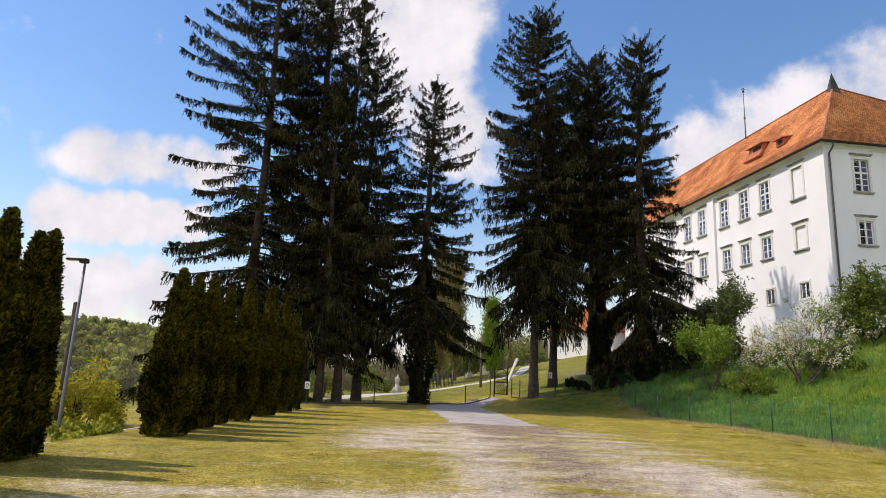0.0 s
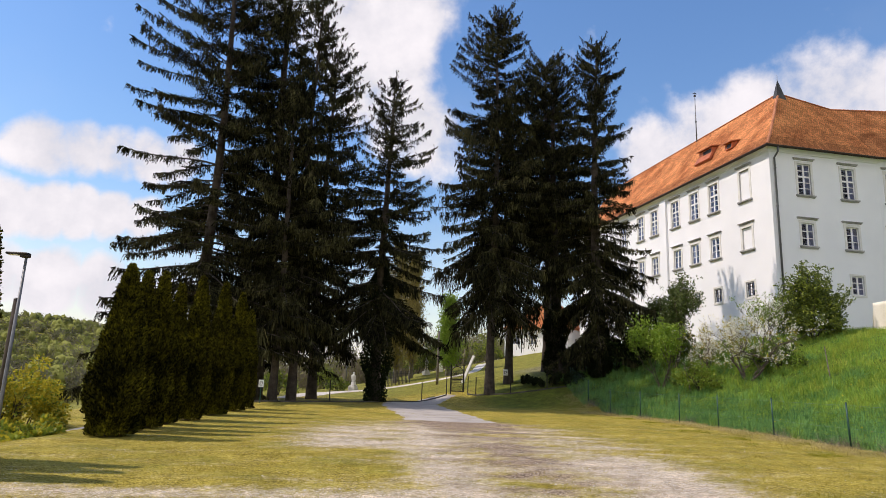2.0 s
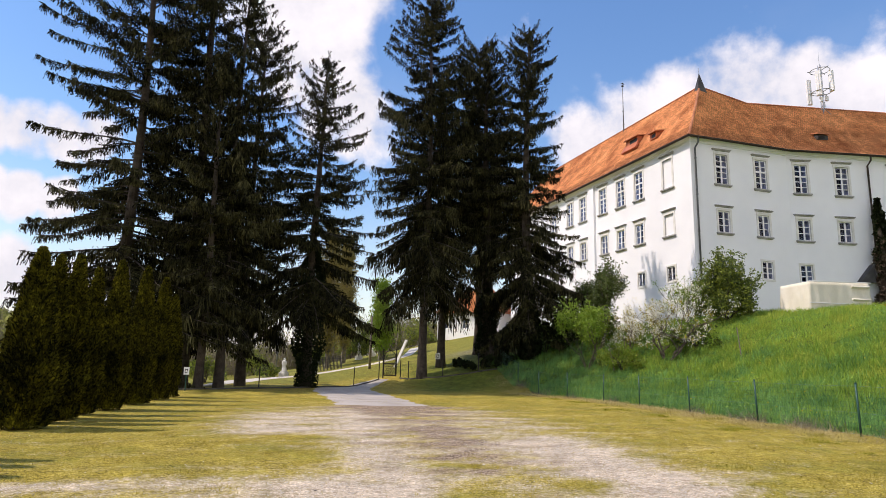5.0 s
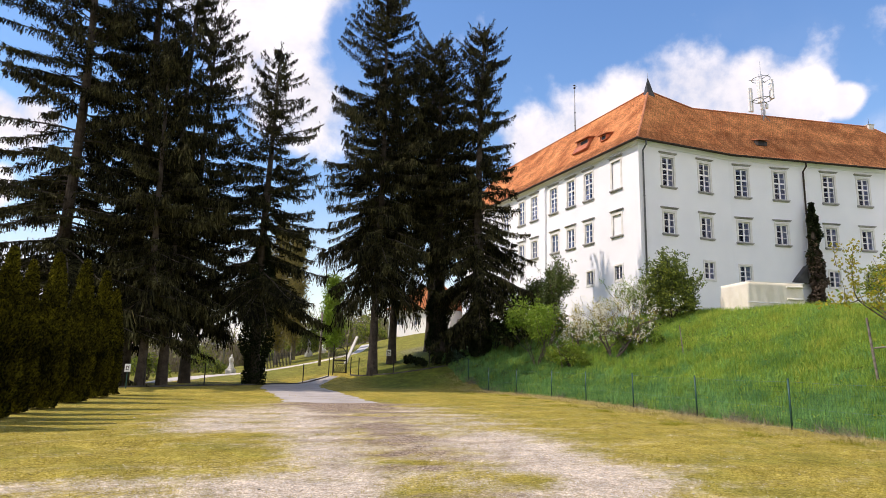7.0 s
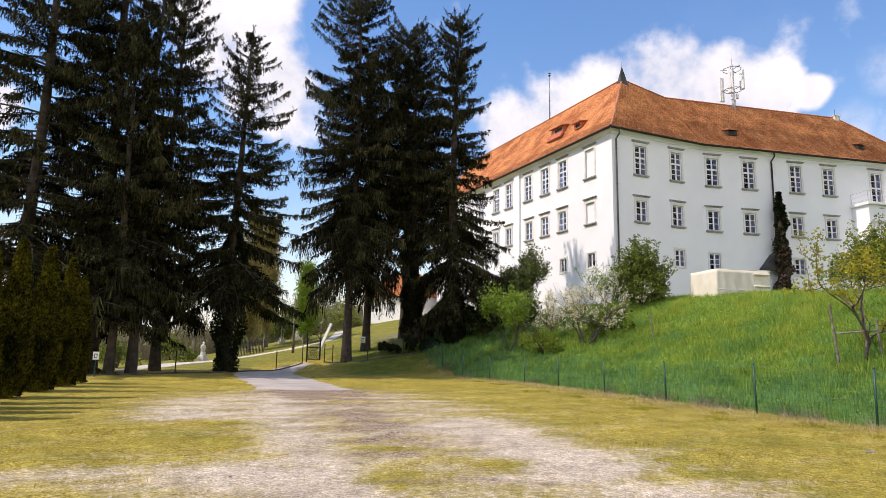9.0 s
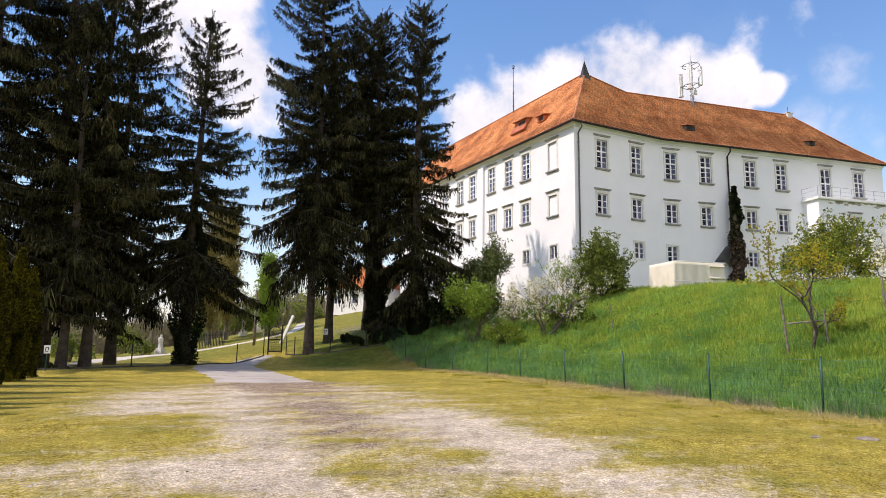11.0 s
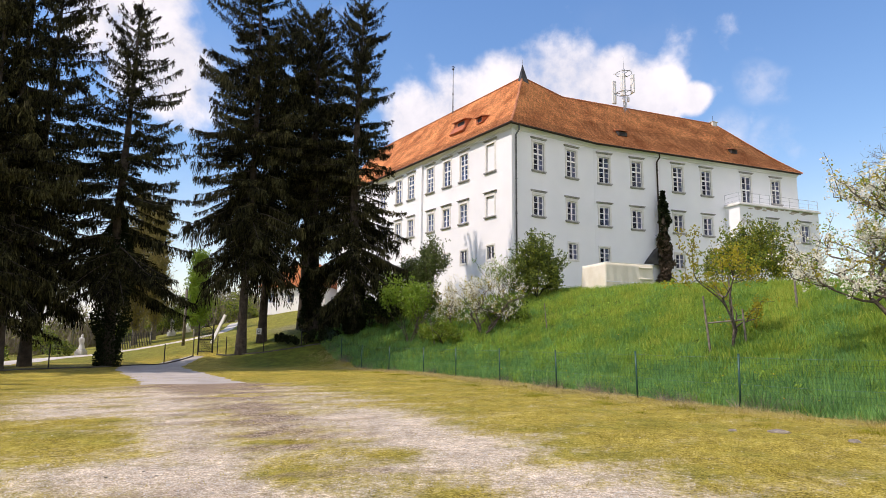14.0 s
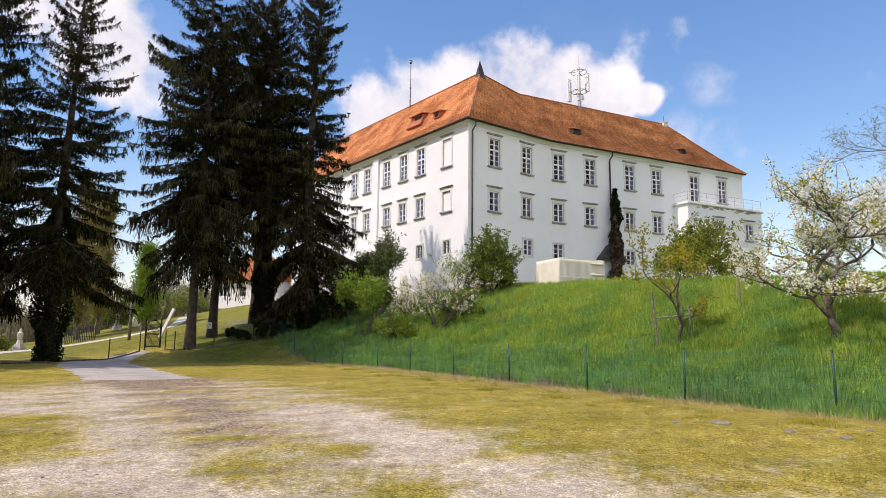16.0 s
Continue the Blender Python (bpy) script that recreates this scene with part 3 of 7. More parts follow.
def window(frame_m, x, z, w, h, cols, rows, hood=True, grille=False, sill=True):
    """A window in its opening: x centre, z of the opening's foot. Stone surround with hood, sill, sash and panes."""
    m = frame_m @ Matrix.Translation((x, 0, z))
    key = (w, h, cols, rows, hood, grille, sill)
    if key in TEMPLATES:
        return copy_thing(TEMPLATES[key], m)
    s = 0.2 if hood else 0.16
    bm = bmesh.new()
    box(bm, -w / 2 - s, -w / 2, -0.05, 0.1, 0, h, 0.01)
    box(bm, w / 2, w / 2 + s, -0.05, 0.1, 0, h, 0.01)
    box(bm, -w / 2 - s, w / 2 + s, -0.052, 0.1, h, h + s, 0.01)
    if not hood:
        box(bm, -w / 2 - s, w / 2 + s, -0.052, 0.1, -s, 0, 0.01)
    top = part("window", bm, M_STONE, castle)
    top.matrix_basis = m
    if hood:
        bm = bmesh.new()
        box(bm, -w / 2 - 0.3, w / 2 + 0.3, -0.1, 0.05, h + s + 0.1, h + s + 0.18, 0.015)
        box(bm, -w / 2 - 0.36, w / 2 + 0.36, -0.18, 0.05, h + s + 0.18, h + s + 0.25, 0.015)
        part("hood", bm, M_STONE_DARK, top, "grey weathered stone hood")
    if sill and hood:
        bm = bmesh.new()
        box(bm, -w / 2 - 0.27, w / 2 + 0.27, -0.17, 0.1, -0.13, 0, 0.02)
        box(bm, -w / 2 - 0.22, w / 2 + 0.22, -0.1, 0.1, -0.2, -0.13, 0.02)
        part("sill", bm, M_STONE_DARK, top, "dark weathered stone sill")
    if cols:
        y0, y1, b = 0.06, 0.13, 0.075
        bm = bmesh.new()
        box(bm, -w / 2, -w / 2 + b, y0, y1, 0, h)
        box(bm, w / 2 - b, w / 2, y0, y1, 0, h)
        box(bm, -w / 2 + b, w / 2 - b, y0, y1, 0, b)
        box(bm, -w / 2 + b, w / 2 - b, y0, y1, h - b, h)
        iw, ih = (w - 2 * b) / cols, (h - 2 * b) / rows
        for i in range(1, cols):
            c = -w / 2 + b + i * iw
            t = 0.065 if i * 2 == cols else 0.03
            box(bm, c - t, c + t, y0 - 0.012, y1, b, h - b)
        for k in range(1, rows):
            c = b + k * ih
            t = 0.07 if (rows > 3 and k == rows - 2) else 0.028
            box(bm, -w / 2 + b, w / 2 - b, y0 + 0.004, y1 - 0.004, c - t, c + t)
        part("sash", bm, M_SASH, top, "white-painted wooden sash")
        pane = None
        for i in range(cols):
            for k in range(rows):
                at = Matrix.Translation((-w / 2 + b + (i + 0.5) * iw, y0 + 0.03, b + (k + 0.5) * ih))
                if pane is None:
                    bm = bmesh.new()
                    box(bm, -iw / 2, iw / 2, -0.003, 0.003, -ih / 2, ih / 2)
                    pane = part("pane", bm, M_GLASS, top)
                    pane.visible_shadow = False
                    pane.matrix_basis = at
                else:
                    o = pane.copy()
                    scene.collection.objects.link(o)
                    o.matrix_basis = at
    else:
        bm = bmesh.new()
        box(bm, -w / 2, w / 2, 0.1, 0.2, 0, h)
        part("blind_panel", bm, M_PLASTER, top, "white plastered blind infill")
    if grille:
        bm = bmesh.new()
        for i in range(4):
            c = -w / 2 + w * (i + 0.5) / 4
            box(bm, c - 0.012, c + 0.012, 0.06, 0.085, 0, h)
        for k in range(5):
            c = h * (k + 0.5) / 5
            box(bm, -w / 2, w / 2, 0.045, 0.06, c - 0.012, c + 0.012)
        part("grille", bm, M_IRON, top, "dark iron window bars")
    TEMPLATES[key] = top
    return top


TALL, MID, LOW, WLOW = (1.15, 2.5), (1.1, 1.78), (1.05, 1.45), (0.95, 1.2)
# facade, openings as (centre, foot, kind)
F_S1, F_S2 = wall_frame(CORNER, U_S1), wall_frame(BEND, U_S2)
F_W = wall_frame(W_FAR, -U_WEST)
ROOMS_S1 = [(2.98, 16.62, "tall"), (6.92, 16.62, "tall"), (2.93, 12.6, "mid"), (6.87, 12.6, "mid"), (2.95, 9.1, "low"), (6.95, 9.1, "low"), (6.65, 5.55, "cellar")]
ROOMS_S2 = [(1.22, 16.62, "tall"), (4.98, 16.62, "tall"), (9.98, 16.66, "tall"), (13.6, 16.66, "tall"), (19.0, 16.3, "door"), (23.2, 16.66, "tall"),
            (1.14, 12.55, "mid"), (4.86, 12.55, "mid"), (9.85, 12.55, "mid"), (13.56, 12.55, "mid"), (1.05, 9.05, "low"), (9.8, 9.0, "low"), (13.5, 9.0, "low")]
ROOMS_W = [(2.87, 16.72, "blind_tall"), (6.82, 16.72, "tall"), (9.62, 16.72, "tall"), (12.6, 16.72, "tall"), (16.3, 16.72, "tall"), (18.9, 16.72, "tall"), (22.5, 16.72, "tall"),
           (2.9, 12.68, "blind_mid"), (6.9, 12.68, "mid"), (9.72, 12.68, "mid"), (12.45, 12.68, "mid"), (16.3, 12.68, "mid"), (18.9, 12.68, "mid"), (22.5, 12.68, "mid"),
           (2.88, 8.88, "wlow"), (6.82, 8.88, "wlow"), (9.72, 8.88, "wlow"), (16.3, 8.88, "wlow")]
SIZES = {"tall": TALL, "mid": MID, "low": LOW, "wlow": WLOW, "blind_tall": TALL, "blind_mid": MID, "door": (1.2, 2.9), "cellar": (0.95, 1.0)}


def facade(name, frame_m, length, rooms, flip=False):
    holes, put = [], []
    for c, z, kind in rooms:
        c = length - c if flip else c
        w, h = SIZES[kind]
        holes.append((c - w / 2, c + w / 2, z, z + h))
        put.append((c, z, kind))
    wall(name, frame_m, length, Z_BASE, Z_TOP, holes, M_PLASTER)
    for c, z, kind in put:
        w, h = SIZES[kind]
        if kind.startswith("blind"):
            window(frame_m, c, z, w, h, 0, 0)
        elif kind == "tall":
            window(frame_m, c, z, w, h, 2, 5)
        elif kind == "mid":
            window(frame_m, c, z, w, h, 2, 3)
        elif kind == "low":
            window(frame_m, c, z, w, h, 2, 3, hood=False)
        elif kind == "wlow":
            window(frame_m, c, z, w, h, 2, 2, hood=False, grille=True)
        elif kind == "cellar":
            window(frame_m, c, z, w, h, 2, 1, hood=False)
        else:
            window(frame_m, c, z, w, h, 2, 4, sill=False)


facade("south_wall", F_S1, 9.7, ROOMS_S1)
facade("south_wall", F_S2, S2_LEN, ROOMS_S2)
facade("west_wall", F_W, W_LEN, ROOMS_W, flip=True)
DEEP = 10.0
IN_W = Vector((U_WEST.y, -U_WEST.x))
IN_S1, IN_S2 = Vector((-U_S1.y, U_S1.x)), Vector((-U_S2.y, U_S2.x))
# gable ends, courtyard walls and storey floors close the wings
INNER = CORNER + IN_W * DEEP + U_WEST * (DEEP + 1.0)
wall("end_wall", wall_frame(END + IN_S2 * 0.655, IN_S2), DEEP - 0.655, Z_BASE, Z_TOP, [], M_PLASTER)
wall("end_wall", wall_frame(W_FAR + IN_W * DEEP, -IN_W), DEEP, Z_BASE, Z_TOP, [], M_PLASTER)
wall("courtyard_wall", wall_frame(INNER, U_WEST), W_LEN - DEEP - 1.0, Z_BASE, Z_TOP, [], M_PLASTER)
wall("courtyard_wall", wall_frame(END + IN_S2 * DEEP, -U_S2), S2_LEN - 2, Z_BASE, Z_TOP, [], M_PLASTER)


def slab(name, corners, z, mat, thick=0.3):
    bm = bmesh.new()
    lo = [bm.verts.new((*(Vector(c)), z - thick)) for c in corners]
    hi = [bm.verts.new((*(Vector(c)), z)) for c in corners]
    bm.faces.new(lo[::-1])
    bm.faces.new(hi)
    n = len(lo)
    for i in range(n):
        bm.faces.new((lo[i], lo[(i + 1) % n], hi[(i + 1) % n], hi[i]))
    ob = part(name, bm, mat, castle)
    ob.matrix_basis = C_INV
    return ob


def inset(p, *ways):
    for w, d in ways:
        p = p + w * d
    return p


# floors and corridor walls in the near-black colour keep the windows looking unlit
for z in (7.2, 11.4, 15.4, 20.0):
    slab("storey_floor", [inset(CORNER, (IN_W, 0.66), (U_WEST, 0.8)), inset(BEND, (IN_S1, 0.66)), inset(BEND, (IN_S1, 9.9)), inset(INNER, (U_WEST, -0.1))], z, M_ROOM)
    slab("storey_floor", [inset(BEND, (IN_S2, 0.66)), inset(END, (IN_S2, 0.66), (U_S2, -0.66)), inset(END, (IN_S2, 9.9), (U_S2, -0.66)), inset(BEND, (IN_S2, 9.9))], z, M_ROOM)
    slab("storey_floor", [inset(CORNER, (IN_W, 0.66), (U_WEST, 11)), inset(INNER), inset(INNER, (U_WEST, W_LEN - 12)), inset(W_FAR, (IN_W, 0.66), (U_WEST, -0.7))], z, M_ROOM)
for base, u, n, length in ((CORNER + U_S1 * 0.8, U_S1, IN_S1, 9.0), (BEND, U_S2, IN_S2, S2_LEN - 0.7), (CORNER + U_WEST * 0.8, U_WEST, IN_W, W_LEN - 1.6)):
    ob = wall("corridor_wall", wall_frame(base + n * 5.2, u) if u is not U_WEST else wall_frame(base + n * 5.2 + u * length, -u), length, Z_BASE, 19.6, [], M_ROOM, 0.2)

# roof
Z_EAVE, Z_RIDGE, OVER = 20.28, 26.75, 0.45


def eave(p, *ways):
    return Vector((*inset(p, *ways), Z_EAVE))


APEX = Vector((31.95, 49.5, 27.4))
R_BEND = Vector((*(BEND + IN_S2 * 5.0), 26.72))
R_END = Vector((57.4, 49.28, 26.7))
R_FAR = Vector((*(W_FAR + IN_W * 5.0), 27.25))
OUT_MITRE = (-IN_W - IN_S1).normalized()
E_C = Vector((*(CORNER + OUT_MITRE * OVER * 1.35), Z_EAVE))
E_B = eave(BEND, (IN_S1, -OVER))
E_E = eave(END, (IN_S2, -OVER), (U_S2, OVER))
E_EI = eave(END, (IN_S2, DEEP + OVER), (U_S2, OVER))
E_BI = eave(BEND, (IN_S2, DEEP + OVER), (U_S2, 1))
E_INNER = eave(INNER, (IN_W, OVER), (U_WEST, -0.4))
E_WF = eave(W_FAR, (IN_W, -OVER), (U_WEST, 0.3))
E_WFI = eave(W_FAR, (IN_W, DEEP + OVER), (U_WEST, 0.3))


def roof_slope(a, b, c, d):
    """Tiled slope with the eave a-b and the ridge d-c, laid in overlapping courses."""
    slope = ((d - a).length + (c - b).length) / 2
    n = max(4, round(slope / 0.21))
    cols = max(4, round((b - a).length / 0.7))
    pts, uv = [], []
    nrm = (b - a).cross(d - a)
    if nrm.length < 1e-6:
        nrm = (b - a).cross(c - a)
    nrm.normalize()
    if nrm.z < 0:
        nrm = -nrm
    along, slant = (b - a).normalized(), None
    for k in range(n):
        for v, lift in ((k / n, 0.035), ((k + 1) / n, 0.0)):
            row, ru = [], []
            for i in range(cols + 1):
                u = i / cols
                lo, hi = a.lerp(b, u), d.lerp(c, u)
                p = lo.lerp(hi, v)
                sag = 0.035 * math.sin(p.x * 0.9 + p.y * 0.7) + 0.03 * math.sin(p.x * 0.37 - p.z * 0.8)
                p = p + nrm * (lift + sag * math.sin(math.pi * v)) - Vector((0, 0, 0.35 * math.sin(math.pi * v) * (1 - v)))
                row.append(p)
                ru.append(((p - a).dot(along), v * slope))
            pts.append(row)
            uv.append(ru)
    ob = grid_mesh("roof_slope", pts, M_ROOF, castle, uv=uv, smooth=False)
    ob.matrix_basis = C_INV
    return ob


roof_slope(E_WF, E_C, APEX, R_FAR)
roof_slope(E_C, E_B, R_BEND, APEX)
roof_slope(E_B, E_E, R_END, R_BEND)
roof_slope(E_E, E_EI, R_END, R_END)
roof_slope(E_EI, E_BI, R_BEND, R_END)
roof_slope(E_BI, E_INNER, APEX, R_BEND)
roof_slope(E_INNER, E_WFI, R_FAR, APEX)
bm = bmesh.new()
for p in (E_WF, E_WFI, R_FAR):
    bm.verts.new(p)
bm.faces.new(bm.verts)
part("gable", bm, M_PLASTER, castle).matrix_basis = C_INV


def ridge_caps(a, b, name="ridge_tiles", hip=False):
    """Half-round caps, each lapping the next, along a ridge or hip."""
    bm = bmesh.new()
    n = max(2, round((b - a).length / 0.38))
    d = (b - a).normalized()
    side = d.cross(Vector((0, 0, 1))).normalized()
    up = side.cross(d)
    for i in range(n):
        p, q = a.lerp(b, i / n), a.lerp(b, (i + 1.08) / n)
        if hip:
            # hips dip with the sagging slopes
            p, q = [c - Vector((0, 0, 0.35 * math.sin(math.pi * v) * (1 - v))) for c, v in ((p, i / n), (q, min(1.0, (i + 1.08) / n)))]
        rings = []
        for c, r in ((p, 0.125), (q, 0.105)):
            rings.append([bm.verts.new(c + side * math.cos(math.pi * k / 6) * r + up * (math.sin(math.pi * k / 6) * r - 0.02)) for k in range(7)])
        for k in range(6):
            bm.faces.new((rings[0][k], rings[0][k + 1], rings[1][k + 1], rings[1][k]))
    ob = part(name, bm, M_RIDGE, castle, smooth=True)
    ob.matrix_basis = C_INV


for a, b in ((R_FAR, APEX), (APEX, R_BEND), (R_BEND, R_END), (E_C, APEX), (E_E, R_END), (E_EI, R_END)):
    ridge_caps(a + Vector((0, 0, 0.02)), b + Vector((0, 0, 0.02)), hip=a in (E_C, E_E, E_EI))


def run(name, pts, profile, mat, label=""):
    """A moulding swept along a level line; profile in (outwards, up)."""
    bm = bmesh.new()
    rings = []
    for i, p in enumerate(pts):
        d0 = (pts[i] - pts[i - 1]).normalized() if i else (pts[1] - pts[0]).normalized()
        d1 = (pts[i + 1] - pts[i]).normalized() if i < len(pts) - 1 else d0
        n0, n1 = Vector((d0.y, -d0.x, 0)), Vector((d1.y, -d1.x, 0))
        m = (n0 + n1).normalized()
        m = m / max(0.4, m.dot(n0))
        rings.append([bm.verts.new(p + m * o + Vector((0, 0, z))) for o, z in profile])
    k = len(profile)
    for r, q in zip(rings, rings[1:]):
        for i in range(k):
            bm.faces.new((r[i], r[(i + 1) % k], q[(i + 1) % k], q[i]))
    bm.faces.new(rings[0])
    bm.faces.new(rings[-1][::-1])
    ob = part(name, bm, mat, castle, label)
    ob.matrix_basis = C_INV
    return ob


LINE = [Vector((*p, 0)) for p in (W_FAR, CORNER, BEND, END)]
run("cornice", LINE, [(-0.1, 19.85), (0.06, 19.85), (0.1, 19.95), (0.14, 20.0), (0.3, 20.1), (0.36, 20.2), (-0.1, 20.2)], M_PLASTER, "white moulded eaves cornice")
run("gutter", LINE, [(0.38, 20.2), (0.43, 20.1), (0.5, 20.07), (0.58, 20.1), (0.63, 20.21), (0.61, 20.25), (0.4, 20.25)], M_GUTTER, "dark brown eaves gutter")


def castle_part(name, bm, mat, label="", smooth=False):
    ob = part(name, bm, mat, castle, label, smooth)
    ob.matrix_basis = C_INV
    return ob


def on_s(origin, u, n, s, out=0.0):
    p = origin + u * s - n * out
    return p


def downpipe(origin, u, n, s, z_low, mat):
    bm = bmesh.new()
    q = on_s(origin, u, n, s, 0.5)
    w = on_s(origin, u, n, s - 0.05, 0.12)
    tube(bm, [(*q, 20.15), (*q, 19.75), (*w, 19.35), (*w, 15), (*w, z_low)], 0.075, 8)
    for z in (18.5, 15.5, 12.5, 9.5):
        if z > z_low:
            tube(bm, [(*w, z - 0.03), (*w, z + 0.03)], 0.1, 8)
    castle_part("downpipe", bm, mat, "dark rainwater downpipe", True)


downpipe(CORNER, U_S1, IN_S1, 0.42, 5.0, M_PIPE)
downpipe(BEND, U_S2, IN_S2, 7.4, 5.0, M_GUTTER)

# pilaster strip on the west front
bm = bmesh.new()
box(bm, W_LEN - 15.0, W_LEN - 13.95, -0.22, 0.05, Z_BASE, 19.86, 0.02)
part("pilaster", bm, M_PLASTER, castle, "shallow white wall pilaster").matrix_basis = F_W

# terrace block at the far end of the south front
T0, T1, T_OUT, T_TOP = 15.9, 26.9, 1.85, 15.55
F_T = wall_frame(BEND + U_S2 * T0 - IN_S2 * T_OUT, U_S2)
T_WIN = [(4.3, 12.35, "mid"), (8.9, 12.35, "mid"), (8.6, 8.3, "wlow")]
holes = [(c - SIZES[k][0] / 2, c + SIZES[k][0] / 2, z, z + SIZES[k][1]) for c, z, k in T_WIN]
wall("terrace_wall", F_T, T1 - T0, Z_BASE, T_TOP, holes, M_PLASTER, 0.5)
for c, z, k in T_WIN:
    window(F_T, c, z, *SIZES[k], 2, 3 if k == "mid" else 2, hood=k == "mid", grille=k != "mid")
wall("terrace_wall", wall_frame(BEND + U_S2 * T0, -IN_S2), T_OUT - 0.505, Z_BASE, T_TOP, [], M_PLASTER, 0.4)
wall("terrace_wall", wall_frame(BEND + U_S2 * T1 - IN_S2 * (T_OUT - 0.505), IN_S2), T_OUT + 5.495, Z_BASE, T_TOP, [], M_PLASTER, 0.4)
bm = bmesh.new()
box(bm, -0.2, T1 - T0 + 0.2, -0.2, T_OUT - 0.01, T_TOP, T_TOP + 0.16, 0.02)
box(bm, -0.1, T1 - T0 + 0.1, -0.1, T_OUT - 0.01, T_TOP + 0.16, T_TOP + 0.3, 0.02)
part("terrace_slab", bm, M_STONE, castle, "grey stained terrace slab").matrix_basis = F_T
TL = T1 - T0
rs = np.random.RandomState(33)
M_EXPOSED = material("exposed_limewashed_brick", (0.5, 0.47, 0.43), (0.78, 0.75, 0.7), 4, 0.9, 0.4, 20, single=True)
for k in range(9):
    for i in range(5):
        if rs.rand() < 0.3 + 0.1 * abs(k - 4):
            continue
        bm = bmesh.new()
        x0 = 0.08 + i * 0.33 + (0.16 if k % 2 else 0)
        box(bm, x0, x0 + 0.28, -0.035 - 0.02 * rs.rand(), 0.02, 13.2 + k * 0.17, 13.34 + k * 0.17, 0.015)
        part("brick", bm, M_EXPOSED, castle).matrix_basis = F_T

# plaster fallen away under the slab
M_FLAKED = material("flaked_plaster_edge", (0.3, 0.26, 0.21), (0.55, 0.49, 0.42), 6, 0.95, 0.4, 20, single=True)
for i in range(15):
    # ragged scab of bare masonry: an uneven outline, a few millimetres proud of the wall
    bm = bmesh.new()
    x0, w0, h0 = 1.5 + i * 0.6 + rs.uniform(-0.25, 0.25), rs.uniform(0.2, 0.55), rs.uniform(0.07, 0.22)
    z1 = T_TOP - 0.02 - h0 * 0.5 - (rs.uniform(0.05, 0.4) if i % 3 == 0 else 0)
    rim = [(x0 + w0 * rs.uniform(0.7, 1.1) * math.cos(math.tau * k / 11), min(z1 + h0 * rs.uniform(0.6, 1.1) * math.sin(math.tau * k / 11), T_TOP - 0.01)) for k in range(11)]
    front, back = [bm.verts.new((px, -0.008, pz)) for px, pz in rim], [bm.verts.new((px, 0.01, pz)) for px, pz in rim]
    bm.faces.new(front)
    bm.faces.new(back[::-1])
    for k in range(11):
        bm.faces.new((front[k], back[k], back[(k + 1) % 11], front[(k + 1) % 11]))
    part("bare_patch", bm, M_FLAKED, castle).matrix_basis = F_T


def terrace_rail(p, q, n):
    p, q = Vector(p), Vector(q)
    for i in range(n + 1):
        bm = bmesh.new()
        c = p.lerp(q, i / n)
        tube(bm, [c, c + Vector((0, 0, 1.0))], 0.022, 6)
        part("rail_post", bm, M_RAIL, castle).matrix_basis = F_T
    for z in (0.2, 0.6, 1.0):
        bm = bmesh.new()
        tube(bm, [p + Vector((0, 0, z)), q + Vector((0, 0, z))], 0.02 if z == 1.0 else 0.012, 6)
        part("rail", bm, M_RAIL, castle, "thin pale grey painted handrail").matrix_basis = F_T


terrace_rail((0, 0, T_TOP + 0.3), (TL, 0, T_TOP + 0.3), 8)
terrace_rail((0, 0, T_TOP + 0.3), (0, T_OUT - 0.05, T_TOP + 0.3), 1)

# small roof furniture
bm = bmesh.new()
a = APEX + Vector((0, 0, -0.35))
tip = APEX + Vector((-0.1, -0.2, 1.3))
ring = [a + Vector((-0.42, -0.4, -0.25)), a + Vector((0.52, -0.36, -0.35)), a + Vector((0.5, 0.4, -0.2)), a + Vector((-0.38, 0.34, -0.2))]
vs = [bm.verts.new(p) for p in ring]
mid = [bm.verts.new(a.lerp(tip, 0.4) + (p - a) * 0.6) for p in ring]
tv = bm.verts.new(tip)
for i in range(4):
    bm.faces.new((vs[i], vs[(i + 1) % 4], mid[(i + 1) % 4], mid[i]))
    bm.faces.new((mid[i], mid[(i + 1) % 4], tv))
castle_part("ridge_turret", bm, M_SLATE, "small dark sheet-metal roof peak")
bm = bmesh.new()
tube(bm, [tip - Vector((0, 0, 0.1)), tip + Vector((0, 0, 0.45))], [0.03, 0.015], 6)
castle_part("finial", bm, M_STEEL)


